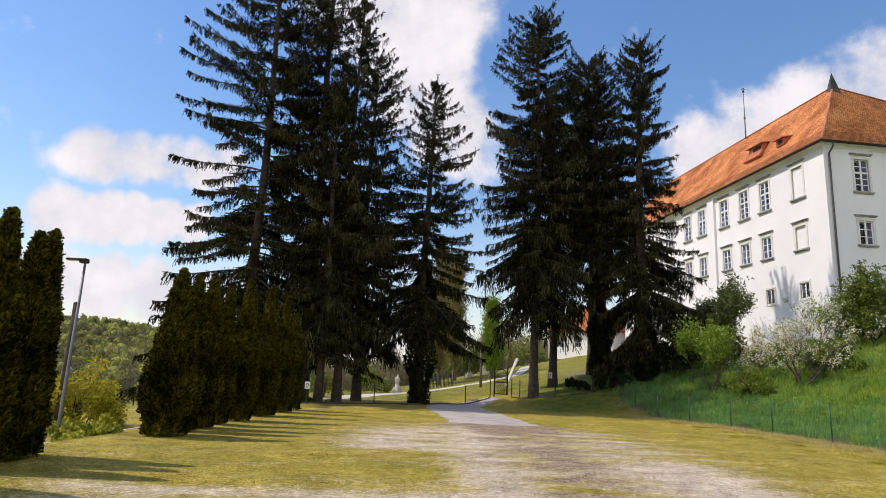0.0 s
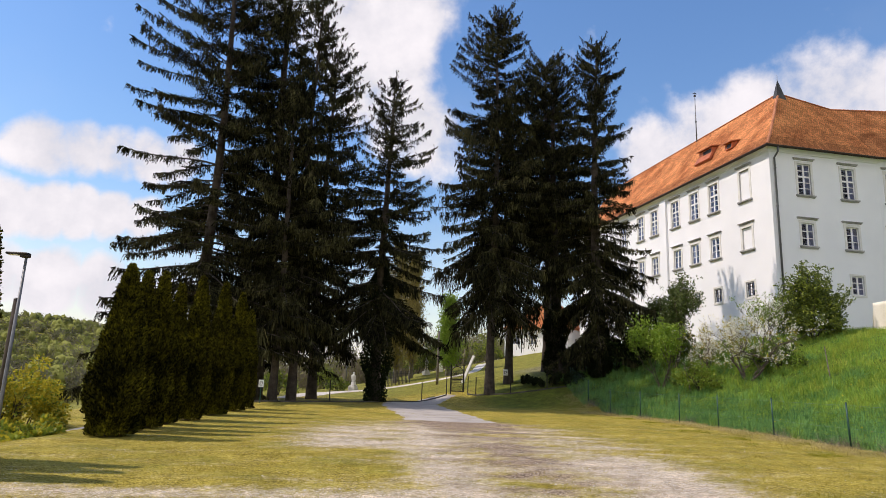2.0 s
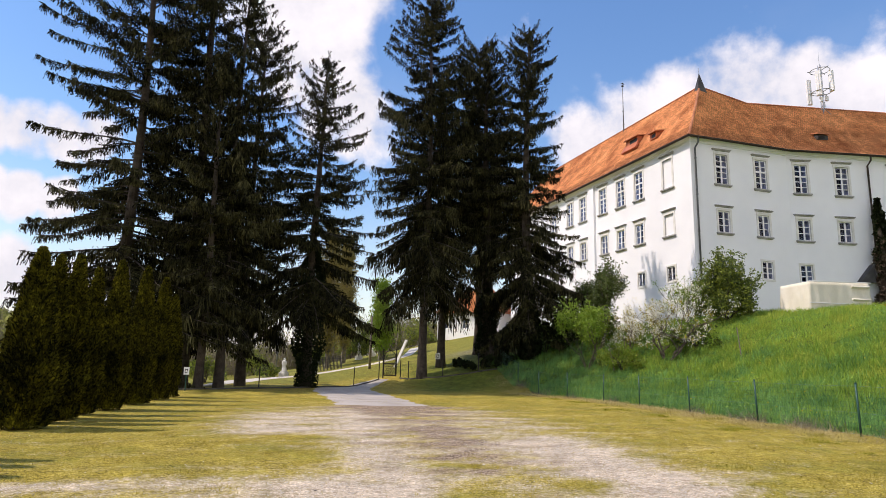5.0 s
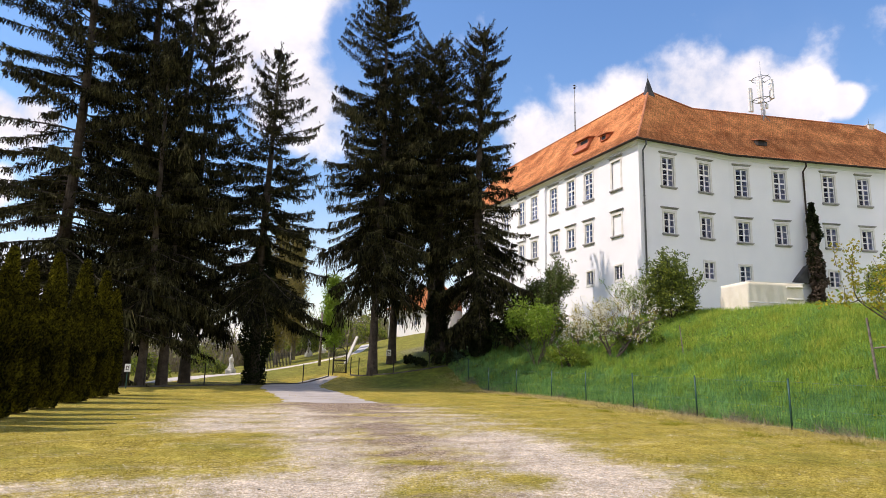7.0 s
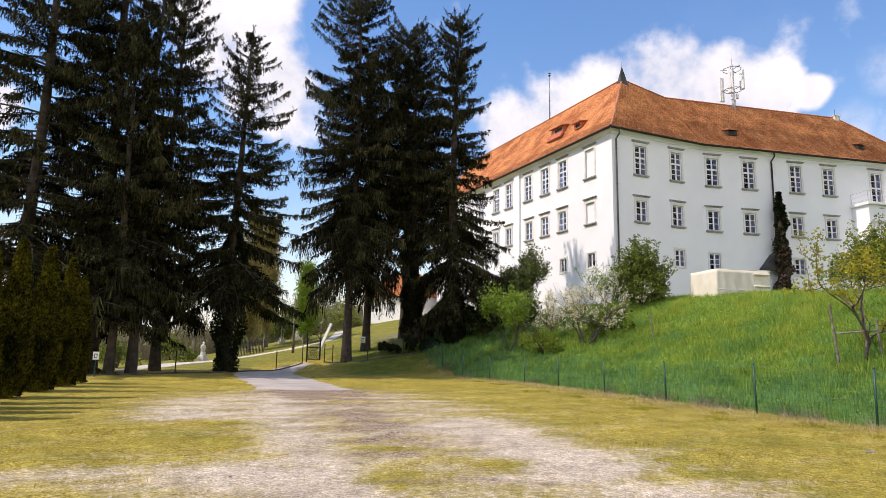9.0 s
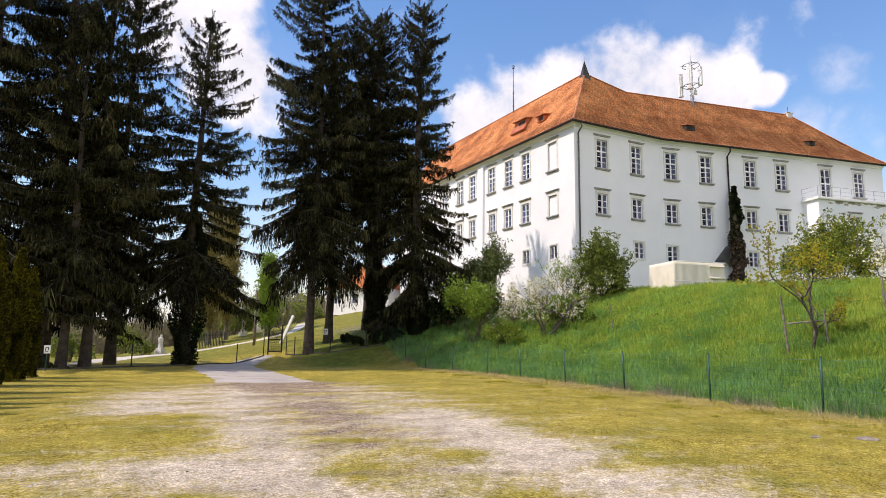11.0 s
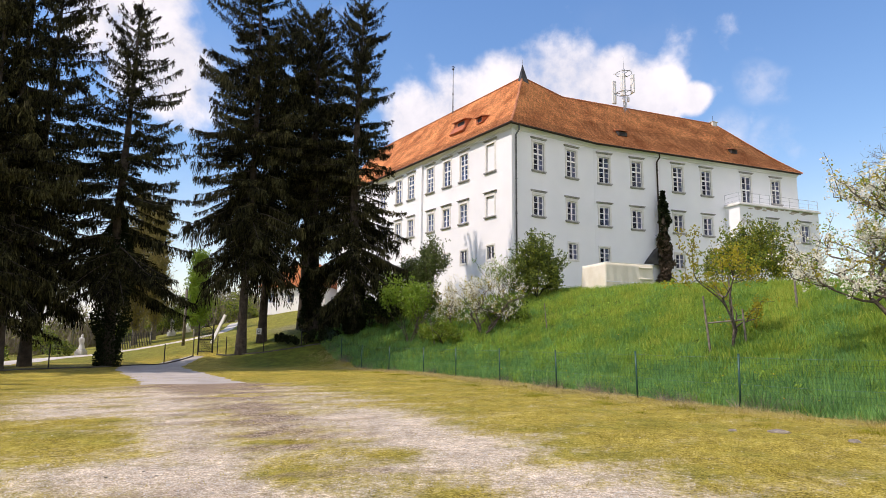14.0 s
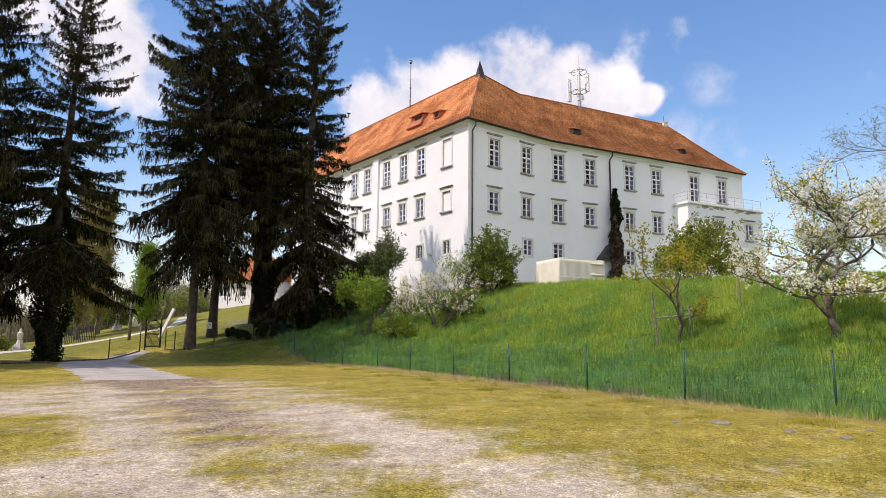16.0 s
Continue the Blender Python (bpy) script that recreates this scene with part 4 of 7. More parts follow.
def shed_dormer(base, along, out, w, d, h, mat_face):
    """A low dormer with a sloping tiled lid; base is the foot of its front."""
    bm = bmesh.new()
    up = Vector((0, 0, 1))
    f = [base - along * w / 2, base + along * w / 2, base + along * w / 2 + up * h, base - along * w / 2 + up * h]
    bk = [p - out * d + up * (0.02 if i > 1 else 0) for i, p in enumerate(f)]
    fv, bv = [bm.verts.new(p) for p in f], [bm.verts.new(p + up * (0.25 if i > 1 else 0)) for i, p in enumerate(bk)]
    bm.faces.new(fv)
    for i in range(4):
        bm.faces.new((fv[i], bv[i], bv[(i + 1) % 4], fv[(i + 1) % 4]))
    ob = castle_part("dormer", bm, mat_face, "small shed dormer with dark opening")
    bm = bmesh.new()
    lid = [base - along * (w / 2 + 0.15) + up * (h + 0.02) + out * 0.25, base + along * (w / 2 + 0.15) + up * (h + 0.02) + out * 0.25,
           base + along * (w / 2 + 0.1) + up * (h + 0.32) - out * (d + 0.3), base - along * (w / 2 + 0.1) + up * (h + 0.32) - out * (d + 0.3)]
    lo = [bm.verts.new(p) for p in lid]
    hi = [bm.verts.new(p + up * 0.09) for p in lid]
    bm.faces.new(lo[::-1])
    bm.faces.new(hi)
    for i in range(4):
        bm.faces.new((lo[i], lo[(i + 1) % 4], hi[(i + 1) % 4], hi[i]))
    # thin dark panel on the front paints the shade of an opening
    hole = bmesh.new()
    c = base + up * h * 0.5 - along * w * 0.12 + out * 0.012
    for q in ((-1, -1), (1, -1), (1, 1), (-1, 1)):
        hole.verts.new(c + along * (w * 0.3 * q[0]) + up * (h * 0.36 * q[1]))
    hole.faces.new(hole.verts)
    shut = bmesh.ops.extrude_face_region(hole, geom=list(hole.faces))
    for v in shut["geom"]:
        if isinstance(v, bmesh.types.BMVert):
            v.co = v.co - out * 0.03
    part("dormer_dark_panel", hole, M_ROOM, ob, "dark panel standing for the shade inside the dormer opening")
    o = part("dormer_roof", bm, M_RIDGE, ob)


def slope_point(a, b, c, d, u, v):
    return a.lerp(b, u).lerp(d.lerp(c, u), v)


W3, S3 = Vector((*U_WEST, 0)), Vector((*U_S2, 0))
O_W, O_S = Vector((*-IN_W, 0)), Vector((*-IN_S2, 0))
shed_dormer(slope_point(E_WF, E_C, APEX, R_FAR, 0.735, 0.42), W3, O_W, 1.9, 1.1, 0.6, M_REDSHEET)
shed_dormer(slope_point(E_WF, E_C, APEX, R_FAR, 0.845, 0.3), W3, O_W, 0.9, 0.8, 0.5, M_REDSHEET)
shed_dormer(slope_point(E_B, E_E, R_END, R_BEND, 0.17, 0.26), S3, O_S, 0.95, 0.5, 0.4, M_SLATE)
shed_dormer(slope_point(E_B, E_E, R_END, R_BEND, 0.745, 0.26), S3, O_S, 0.8, 0.45, 0.35, M_SLATE)
# raised tiled hatch under the large dormer
bm = bmesh.new()
h0 = slope_point(E_WF, E_C, APEX, R_FAR, 0.7, 0.3)
h1 = slope_point(E_WF, E_C, APEX, R_FAR, 0.77, 0.3)
h2 = slope_point(E_WF, E_C, APEX, R_FAR, 0.77, 0.42)
h3 = slope_point(E_WF, E_C, APEX, R_FAR, 0.7, 0.42)
up = Vector((-0.1, 0, 0.1))
lo = [bm.verts.new(p - up * 0.3) for p in (h0, h1, h2, h3)]
hi = [bm.verts.new(p + up) for p in (h0, h1, h2, h3)]
bm.faces.new(lo[::-1])
bm.faces.new(hi)
for i in range(4):
    bm.faces.new((lo[i], lo[(i + 1) % 4], hi[(i + 1) % 4], hi[i]))
castle_part("roof_hatch", bm, M_REDSHEET, "red painted sheet-metal roof hatch")
# ridge-end chimney stub
bm = bmesh.new()
box(bm, R_END.x - 0.35, R_END.x + 0.35, R_END.y - 0.3, R_END.y + 0.3, R_END.z - 0.6, R_END.z + 0.18, 0.03)
box(bm, R_END.x - 0.42, R_END.x + 0.42, R_END.y - 0.37, R_END.y + 0.37, R_END.z + 0.18, R_END.z + 0.24, 0.02)
castle_part("chimney", bm, M_STONE, "short pale plastered chimney stub")
bm = bmesh.new()
tube(bm, [R_END + Vector((0, 0, 0.3)), R_END + Vector((0, 0, 1.0))], 0.02, 6)
castle_part("chimney_rod", bm, M_IRON)

# flagpole on the west ridge
FP = Vector((29.9, 60.7, 26.3))
flagpole = empty("roof_flagpole", FP, "tall thin grey steel flagpole on the roof ridge", "flagpole")
bm = bmesh.new()
tube(bm, [(0, 0, 0), (0, 0, 3.2), (0, 0, 5.9)], [0.07, 0.055, 0.035], 8)
part("pole", bm, M_LAMP, flagpole, smooth=True)
bm = bmesh.new()
bmesh.ops.create_uvsphere(bm, u_segments=10, v_segments=8, radius=0.13, matrix=Matrix.Translation((0, 0, 6.1)))
tube(bm, [(-0.22, 0, 6.32), (0.0, 0, 6.42), (0.22, 0, 6.3)], [0.02, 0.07, 0.02], 6)
part("finial", bm, M_IRON, flagpole, smooth=True)
bm = bmesh.new()
for z in (1.6, 3.1):
    tube(bm, [(0, 0, z), (0, 0, z + 0.1)], 0.1, 8)
part("collar", bm, M_LAMP, flagpole)

# phone mast on the south ridge
AP = Vector((44.95, 49.75, 25.9))
mast = empty("antenna_mast", AP, "lattice antenna mast with three white panels on the roof ridge", "antenna")
bm = bmesh.new()
for k in range(3):
    a = math.tau * k / 3
    x, y = 0.16 * math.cos(a), 0.16 * math.sin(a)
    tube(bm, [(x, y, 0), (x, y, 5.2)], 0.03, 6)
for i in range(16):
    for k in range(3):
        a, b = math.tau * k / 3, math.tau * (k + 1) / 3
        tube(bm, [(0.16 * math.cos(a), 0.16 * math.sin(a), 0.3 * i + 0.2), (0.16 * math.cos(b), 0.16 * math.sin(b), 0.3 * i + 0.5)], 0.014, 4)
part("lattice_tower", bm, M_STEEL, mast)
bm = bmesh.new()
tube(bm, [(0, 0, 5.1), (0, 0, 6.6)], [0.03, 0.012], 6)
part("lightning_rod", bm, M_STEEL, mast)
for z in (2.4, 4.6):
    bm = bmesh.new()
    n = 18
    ring = [(0.85 * math.cos(math.tau * i / n), 0.85 * math.sin(math.tau * i / n), z) for i in range(n + 1)]
    tube(bm, ring, 0.035, 6, cap=False)
    for k in range(3):
        a = math.tau * k / 3 + 0.5
        tube(bm, [(0.1 * math.cos(a), 0.1 * math.sin(a), z), (1.1 * math.cos(a), 1.1 * math.sin(a), z)], 0.035, 6)
    part("ring_mount", bm, M_STEEL, mast)
for k, (px, py, z, tall, turn) in enumerate(((-0.8, 0.7, 1.3, 2.6, -5), (-0.55, -0.35, 1.9, 2.5, -48), (0.62, -0.6, 2.3, 2.1, -85))):
    bm = bmesh.new()
    a = math.pi / 2 + radians(turn)
    box(bm, -0.25, 0.25, -0.12, 0.12, 0, tall, 0.05)
    box(bm, -0.04, 0.04, -0.16, -0.07, 0.1, tall - 0.3, 0.01)
    p = part("antenna_panel", bm, M_PANEL, mast, "white panel antenna")
    p.matrix_basis = Matrix.Translation((px, py, z)) @ Matrix.Rotation(a - math.pi / 2, 4, "Z")
for x, y, z in ((-0.3, -0.2, 1.3), (0.3, -0.2, 1.45), (0.28, 0.22, 1.0)):
    bm = bmesh.new()
    box(bm, x - 0.14, x + 0.14, y - 0.1, y + 0.1, z, z + 0.5, 0.03)
    part("radio_unit", bm, M_PANEL, mast)
bm = bmesh.new()
box(bm, -0.6, 0.9, -0.6, -0.35, -0.45, -0.3, 0.02)
box(bm, 0.2, 0.9, -0.9, -0.4, -0.75, -0.6, 0.02)
tube(bm, [(-0.5, -0.5, -0.4), (0, 0, 0.9)], 0.03, 6)
tube(bm, [(0.6, -0.6, -0.4), (0, 0, 0.9)], 0.03, 6)
part("mast_footing", bm, M_LAMP, mast, "grey steel footing")


# ---- trees ----
def diamonds(pos, way, length, width, rs, flat=None, fold=0.0):
    """Slender leaf-like quads that start at pos and run along way."""
    n = len(pos)
    way = way / np.maximum(np.linalg.norm(way, axis=1, keepdims=True), 1e-6)
    ref = rs.normal(size=(n, 3)) if flat is None else flat
    side = np.cross(way, ref)
    side /= np.maximum(np.linalg.norm(side, axis=1, keepdims=True), 1e-6)
    length, width = np.asarray(length).reshape(-1, 1), np.asarray(width).reshape(-1, 1)
    a = pos
    c = pos + way * length
    mid = pos + way * length * 0.45
    return np.stack([a, mid + side * width / 2, c, mid - side * width / 2], 1)


def tubes(lines, radii, sides):
    """Vertices and quads for many tapered tubes; lines (n, k, 3), radii (n, k). Returns quads as (m, 4, 3)."""
    n, k = lines.shape[:2]
    d = np.gradient(lines, axis=1)
    d /= np.maximum(np.linalg.norm(d, axis=2, keepdims=True), 1e-6)
    up = np.where(np.abs(d[..., 2:3]) > 0.9, np.array([1.0, 0, 0]), np.array([0, 0, 1.0]))
    a = np.cross(d, up)
    a /= np.maximum(np.linalg.norm(a, axis=2, keepdims=True), 1e-6)
    b = np.cross(d, a)
    ang = np.arange(sides) * math.tau / sides
    ring = lines[:, :, None] + radii[:, :, None, None] * (a[:, :, None] * np.cos(ang)[:, None] + b[:, :, None] * np.sin(ang)[:, None])
    nxt = np.roll(ring, -1, 2)
    return np.stack([ring[:, :-1], nxt[:, :-1], nxt[:, 1:], ring[:, 1:]], 3).reshape(-1, 4, 3)


def slivers(pos, way, length, width, rs):
    """Slender triangles from pos along way, broad at either end."""
    n = len(pos)
    way = way / np.maximum(np.linalg.norm(way, axis=1, keepdims=True), 1e-6)
    side = np.cross(way, rs.normal(size=(n, 3)))
    side /= np.maximum(np.linalg.norm(side, axis=1, keepdims=True), 1e-6)
    side = side * np.asarray(width).reshape(-1, 1) / 2
    tip = pos + way * np.asarray(length).reshape(-1, 1)
    blunt = (rs.rand(n) < 0.5)[:, None]
    thick, thin = np.where(blunt, tip, pos), np.where(blunt, pos, tip)
    return np.stack([thick + side, thin, thick - side], 1)


def spruce(az, dist, top, radius, seed, clear=3.5, dense=1.0, trunk_r=0.38, label="", drop=1.0, ivy=0.0, ragged=0.3, taper=0.5, skirt=0.75, curtain=0.6, fringe=1.0):
    """A tall spruce: tapered trunk, whorls of drooping limbs, side twigs with hanging needle strands."""
    rs = np.random.RandomState(seed)
    x, y = dist * math.sin(radians(az)), dist * math.cos(radians(az))
    z0 = float(height(x, y)) - 0.1
    h = top - z0
    tree = empty("spruce_tree", (x, y, z0), label or "tall dark green spruce with drooping limbs", "tree", "spruces beside the drive")
    k = 14
    zz = np.linspace(0, h * 0.985, k)
    bend = np.stack([0.12 * np.sin(zz * 0.21 + seed), 0.12 * np.cos(zz * 0.17 + seed * 2), zz], 1)
    bend[:, :2] -= bend[0, :2]
    rad = trunk_r * (1 - zz / h) ** 0.8 + 0.02
    rad[0] *= 1.3
    polys("trunk", tubes(bend[None], rad[None], 12), 4, M_BARK, tree, smooth=True)
    # limbs
    z = clear
    lines, lens, lows = [], [], []
    s7 = np.linspace(0, 1, 7)
    while z < h - 0.2:
        f = (z - clear) / (h - clear)
        prof = (1 - f) ** taper * (skirt + (1 - skirt) * min(1, f / 0.3))
        for _ in range(max(4, round(8.0 * dense * (1.4 - 0.6 * f)))):
            L = radius * prof * (rs.uniform(1.0 - ragged, 1.03) if rs.rand() < 0.85 else rs.uniform(0.95, 1.0 + ragged * 0.4))
            a = rs.uniform(0, math.tau)
            L = max(0.3, L * (0.95 + 0.16 * math.sin(2 * a + z * 0.8 + seed) * math.sin(z * 0.55 + seed)))
            rise = (0.95 * f - 0.1) * L * s7 - drop * (0.52 - 0.42 * f) * L * s7 ** 1.5 + 0.15 * L * s7 ** 4 + rs.uniform(-0.14, 0.12) * L * s7
            bow = rs.uniform(-0.16, 0.16) * L * s7 * s7
            p = np.stack([np.cos(a) * L * s7 - np.sin(a) * bow, np.sin(a) * L * s7 + np.cos(a) * bow, z + rs.uniform(-0.2, 0.2) + rise], 1)
            p[:, 0] += np.interp(z, zz, bend[:, 0])
            p[:, 1] += np.interp(z, zz, bend[:, 1])
            lines.append(p)
            lens.append(L)
            lows.append(1 - f)
        z += rs.uniform(0.42, 0.68) * (1.0 if f < 0.8 else 0.7)
    lines, lens = np.array(lines), np.array(lens)
    limb_r = np.clip(lens, 0.6, 6)[:, None] * 0.012 * np.linspace(1, 0.18, 7)[None] + 0.004
    polys("branch_wood", tubes(lines, limb_r, 3), 4, M_BARK, tree)
    # side twigs and the strands that hang from them
    out = []
    for p, L, low in zip(lines, lens, lows):
        n = max(6, int(L / 0.105))
        s = np.sort(rs.uniform(0.12 if L > 1.4 else 0.02, 1.0, n))
        pos = np.stack([np.interp(s, s7, p[:, i]) for i in range(3)], 1)
        d = p[-1] - p[2]
        d = d / np.linalg.norm(d)
        across = np.cross(d, (0, 0, 1))
        across /= max(np.linalg.norm(across), 1e-6)
        hang = (1 + curtain * low ** 2 * rs.uniform(0.2, 1.6) * (rs.rand() < 0.6)) * fringe
        for sgn in (-1, 1):
            tw = rs.uniform(0.45, 1.0, n) * np.clip(L * 0.24, 0.2, 1.0) * np.clip(1.25 - s, 0.28, 1)
            way = d * rs.uniform(0.35, 0.8, (n, 1)) + sgn * across * rs.uniform(0.5, 1.0, (n, 1)) + np.array([0, 0, -1.0]) * rs.uniform(-0.05, 0.4, (n, 1))
            way /= np.linalg.norm(way, axis=1, keepdims=True)
            out.append(slivers(pos, way, tw * 1.08, 0.05 + 0.03 * tw, rs))
            for q in (0.25, 0.5, 0.75, 1.0):
                hl = (0.08 + 0.28 * rs.rand(n) ** 1.5) * hang
                out.append(slivers(pos + way * (tw * q)[:, None], way * 0.2 + np.array([0, 0, -1.0]) + rs.normal(0, 0.2, (n, 3)), hl, rs.uniform(0.04, 0.08, n), rs))
        m = int(n * 2.0)
        s = rs.uniform(0.1, 1.0, m)
        pos = np.stack([np.interp(s, s7, p[:, i]) for i in range(3)], 1)
        hl = (0.1 + 0.34 * rs.rand(m) ** 1.5) * hang
        out.append(slivers(pos + rs.normal(0, 0.05, (m, 3)), d * 0.15 + np.array([0, 0, -1.0]) + rs.normal(0, 0.25, (m, 3)), hl, rs.uniform(0.045, 0.085, m), rs))
        out.append(slivers(pos[::2], d * 0.7 + rs.normal(0, 0.55, (len(pos[::2]), 3)), rs.uniform(0.1, 0.24, len(pos[::2])), rs.uniform(0.04, 0.07, len(pos[::2])), rs))
        out.append(slivers(np.repeat(p[-1:] - d * 0.15, 3, 0), d[None] + rs.normal(0, 0.3, (3, 3)), np.full(3, 0.3), np.full(3, 0.08), rs))
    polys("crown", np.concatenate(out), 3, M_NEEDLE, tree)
    if ivy:
        m = 11000
        zz2 = rs.uniform(0.05, ivy, m)
        a = rs.uniform(0, math.tau, m)
        r = (0.75 + 0.35 * np.sin(zz2 * 1.3 + seed) * np.sin(a * 2 + zz2)) * (0.75 + 0.5 * np.sqrt(np.clip(zz2 / 4, 0, 1))) * np.clip((ivy - zz2) / 3, 0.35, 1)
        r = r * rs.uniform(0.6, 1.05, m)
        pos = np.stack([r * np.cos(a), r * np.sin(a), zz2], 1)
        way = np.stack([np.cos(a), np.sin(a), rs.uniform(-1.2, 0.1, m)], 1) + rs.normal(0, 0.4, (m, 3))
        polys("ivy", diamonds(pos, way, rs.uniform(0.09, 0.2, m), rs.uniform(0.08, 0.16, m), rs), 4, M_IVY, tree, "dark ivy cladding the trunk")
    return tree


spruce(-17.7, 40, 34.0, 7.7, 11, clear=3.2, skirt=0.95, trunk_r=0.36, label="very tall spruce with long sparse drooping limbs", dense=0.46, ragged=0.38, taper=0.4, fringe=1.2)
spruce(-12.4, 41, 35.5, 5.0, 12, clear=4.2, skirt=0.85, trunk_r=0.4, dense=0.42, ragged=0.44, taper=0.42, curtain=1.6)
spruce(-10.9, 37.5, 20.0, 3.5, 13, clear=4.2, trunk_r=0.22, dense=0.45, ragged=0.42, taper=0.4, curtain=1.8)
spruce(-9.3, 38.5, 26.6, 4.3, 14, clear=4.4, trunk_r=0.24, dense=0.45, ragged=0.42, curtain=1.8)
spruce(-7.6, 43, 25.0, 5.2, 15, clear=4.6, trunk_r=0.28, dense=0.52, ragged=0.42, curtain=1.8)
spruce(-2.1, 42.3, 22.9, 6.2, 16, clear=5.2, trunk_r=0.34, dense=0.52, ivy=9.5, skirt=0.9, taper=0.66, ragged=0.4, fringe=0.9, curtain=1.2, label="spruce with a thin crown and an ivy-clad trunk")
spruce(8.0, 45.9, 30.6, 5.8, 17, clear=6.6, skirt=0.7, trunk_r=0.3, dense=0.72, taper=0.36, ragged=0.34, curtain=3.0, drop=1.3)
spruce(9.65, 48.5, 23.0, 3.8, 18, clear=9.2, skirt=0.5, trunk_r=0.3, dense=0.55, curtain=0.8)
spruce(12.9, 51, 29.2, 4.9, 19, clear=10.5, skirt=0.5, trunk_r=0.28, dense=0.72, taper=0.36, ragged=0.34, curtain=0.6, drop=1.3)
spruce(13.8, 49, 26.6, 4.5, 20, clear=7.5, skirt=0.5, trunk_r=0.5, dense=0.7, taper=0.38, ragged=0.34, ivy=6.5, curtain=1.5, drop=1.3, label="dense dark spruce with ivy on its trunk")
spruce(17.6, 46.0, 27.8, 4.5, 21, clear=2.6, skirt=0.7, trunk_r=0.42, dense=0.74, ivy=5.0, taper=0.38, ragged=0.34, drop=1.4, curtain=1.4)


def thuja(x, y, h, r, seed):
    """A narrow clipped-looking column of upright flat sprays."""
    rs = np.random.RandomState(seed)
    z0 = float(height(x, y)) - 0.03
    tree = empty("thuja", (x, y, z0), "tall columnar dark green thuja with sunlit tip", "tree", "thuja row along the yard")
    bm = bmesh.new()
    tube(bm, [(0, 0, 0), (0, 0, h * 0.5), (0.02, 0, h * 0.9)], [0.11, 0.07, 0.02], 7)
    part("trunk", bm, M_BARK, tree)

    def profile(f):
        return 0.94 * r * np.clip(f / 0.12, 0.8, 1) * np.clip((1 - f) / 0.68, 0, 1) ** 0.72 * (1 + 0.05 * np.sin(f * 23 + seed))

    rows = []
    for i in range(26):
        f = i / 25
        row = []
        for k in range(18):
            a = math.tau * k / 18
            q = float(profile(np.array(f))) * 0.8 * (1 + 0.09 * math.sin(3 * a + f * 9 + seed) + 0.05 * math.sin(7 * a - f * 17))
            row.append((q * math.cos(a), q * math.sin(a), 0.12 + f * (h - 0.4)))
        rows.append(row)
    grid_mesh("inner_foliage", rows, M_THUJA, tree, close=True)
    n = int(19000 * h / 4.5)
    f = rs.uniform(0, 1, n) ** 1.1
    a = rs.uniform(0, math.tau, n)
    lump = 1 + 0.1 * np.sin(3 * a + f * 9 + seed) + 0.08 * np.sin(8 * a - f * 21 + seed) + 0.06 * np.sin(13 * a + f * 47 + seed) + rs.normal(0, 0.035, n)
    q = profile(f) * 0.97 * lump
    pos = np.stack([q * np.cos(a), q * np.sin(a), 0.06 + f * (h - 0.4)], 1)
    way = np.stack([np.cos(a) * 0.45, np.sin(a) * 0.45, rs.uniform(0.3, 1.2, n)], 1) + rs.normal(0, 0.25, (n, 3))
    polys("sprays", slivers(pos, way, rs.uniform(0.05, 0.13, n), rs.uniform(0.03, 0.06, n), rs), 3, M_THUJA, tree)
    return tree


for i, (x, y, h, r) in enumerate([(-7.1, 6.2, 4.2, 0.5), (-7.0, 8.0, 4.0, 0.46), (-6.9, 9.6, 4.12, 0.47), (-6.95, 10.45, 3.95, 0.42), (-7.05, 11.0, 4.1, 0.36), (-6.82, 15.4, 4.2, 0.64), (-6.95, 16.75, 4.25, 0.42), (-6.9, 17.8, 4.42, 0.5),
                                  (-6.95, 19.3, 4.3, 0.4), (-6.9, 21.1, 4.8, 0.54), (-6.9, 23.8, 5.0, 0.58), (-6.9, 26.4, 4.95, 0.56), (-7.0, 28.6, 4.5, 0.5)]):
    thuja(x + (0.3 if y > 12 else 0.0), y, h * 1.02, r * 0.9, 40 + i)


# ---- shrubs and small trees ----
M_SCRUB = material("olive_scrub", (0.11, 0.1, 0.04), (0.3, 0.31, 0.09), 0.2, 0.8, 0, 1.0, island=True, glow=0.2)

def grow(rs, start, way, length, radius, levels, lines, radii, tips, up=0.15, spread=0.7, kids=(2, 4), wander=0.18):
    """Limbs that fork; gathers six-point lines, their radii and the points that bear leaves."""
    p, d = np.array(start, float), np.array(way, float) / np.linalg.norm(way)
    pts = [p]
    for _ in range(5):
        d = d + rs.normal(0, wander, 3) + np.array([0, 0, up * 0.3])
        d /= np.linalg.norm(d)
        p = p + d * length / 5
        pts.append(p)
    pts = np.array(pts)
    lines.append(pts)
    radii.append(np.linspace(radius, radius * 0.55, 6))
    if levels <= 1:
        tips.extend(pts[1:])
        tips.extend((pts[1:-1] + pts[2:]) / 2)
    if levels == 0:
        return
    for i in range(rs.randint(kids[0], kids[1] + 1)):
        k = 5 if i == 0 else rs.randint(2, 6)
        w = d + rs.normal(0, spread, 3) + np.array([0, 0, up])
        grow(rs, pts[k], w, length * rs.uniform(0.55, 0.85), radius * 0.55, levels - 1, lines, radii, tips, up, spread, kids, wander)


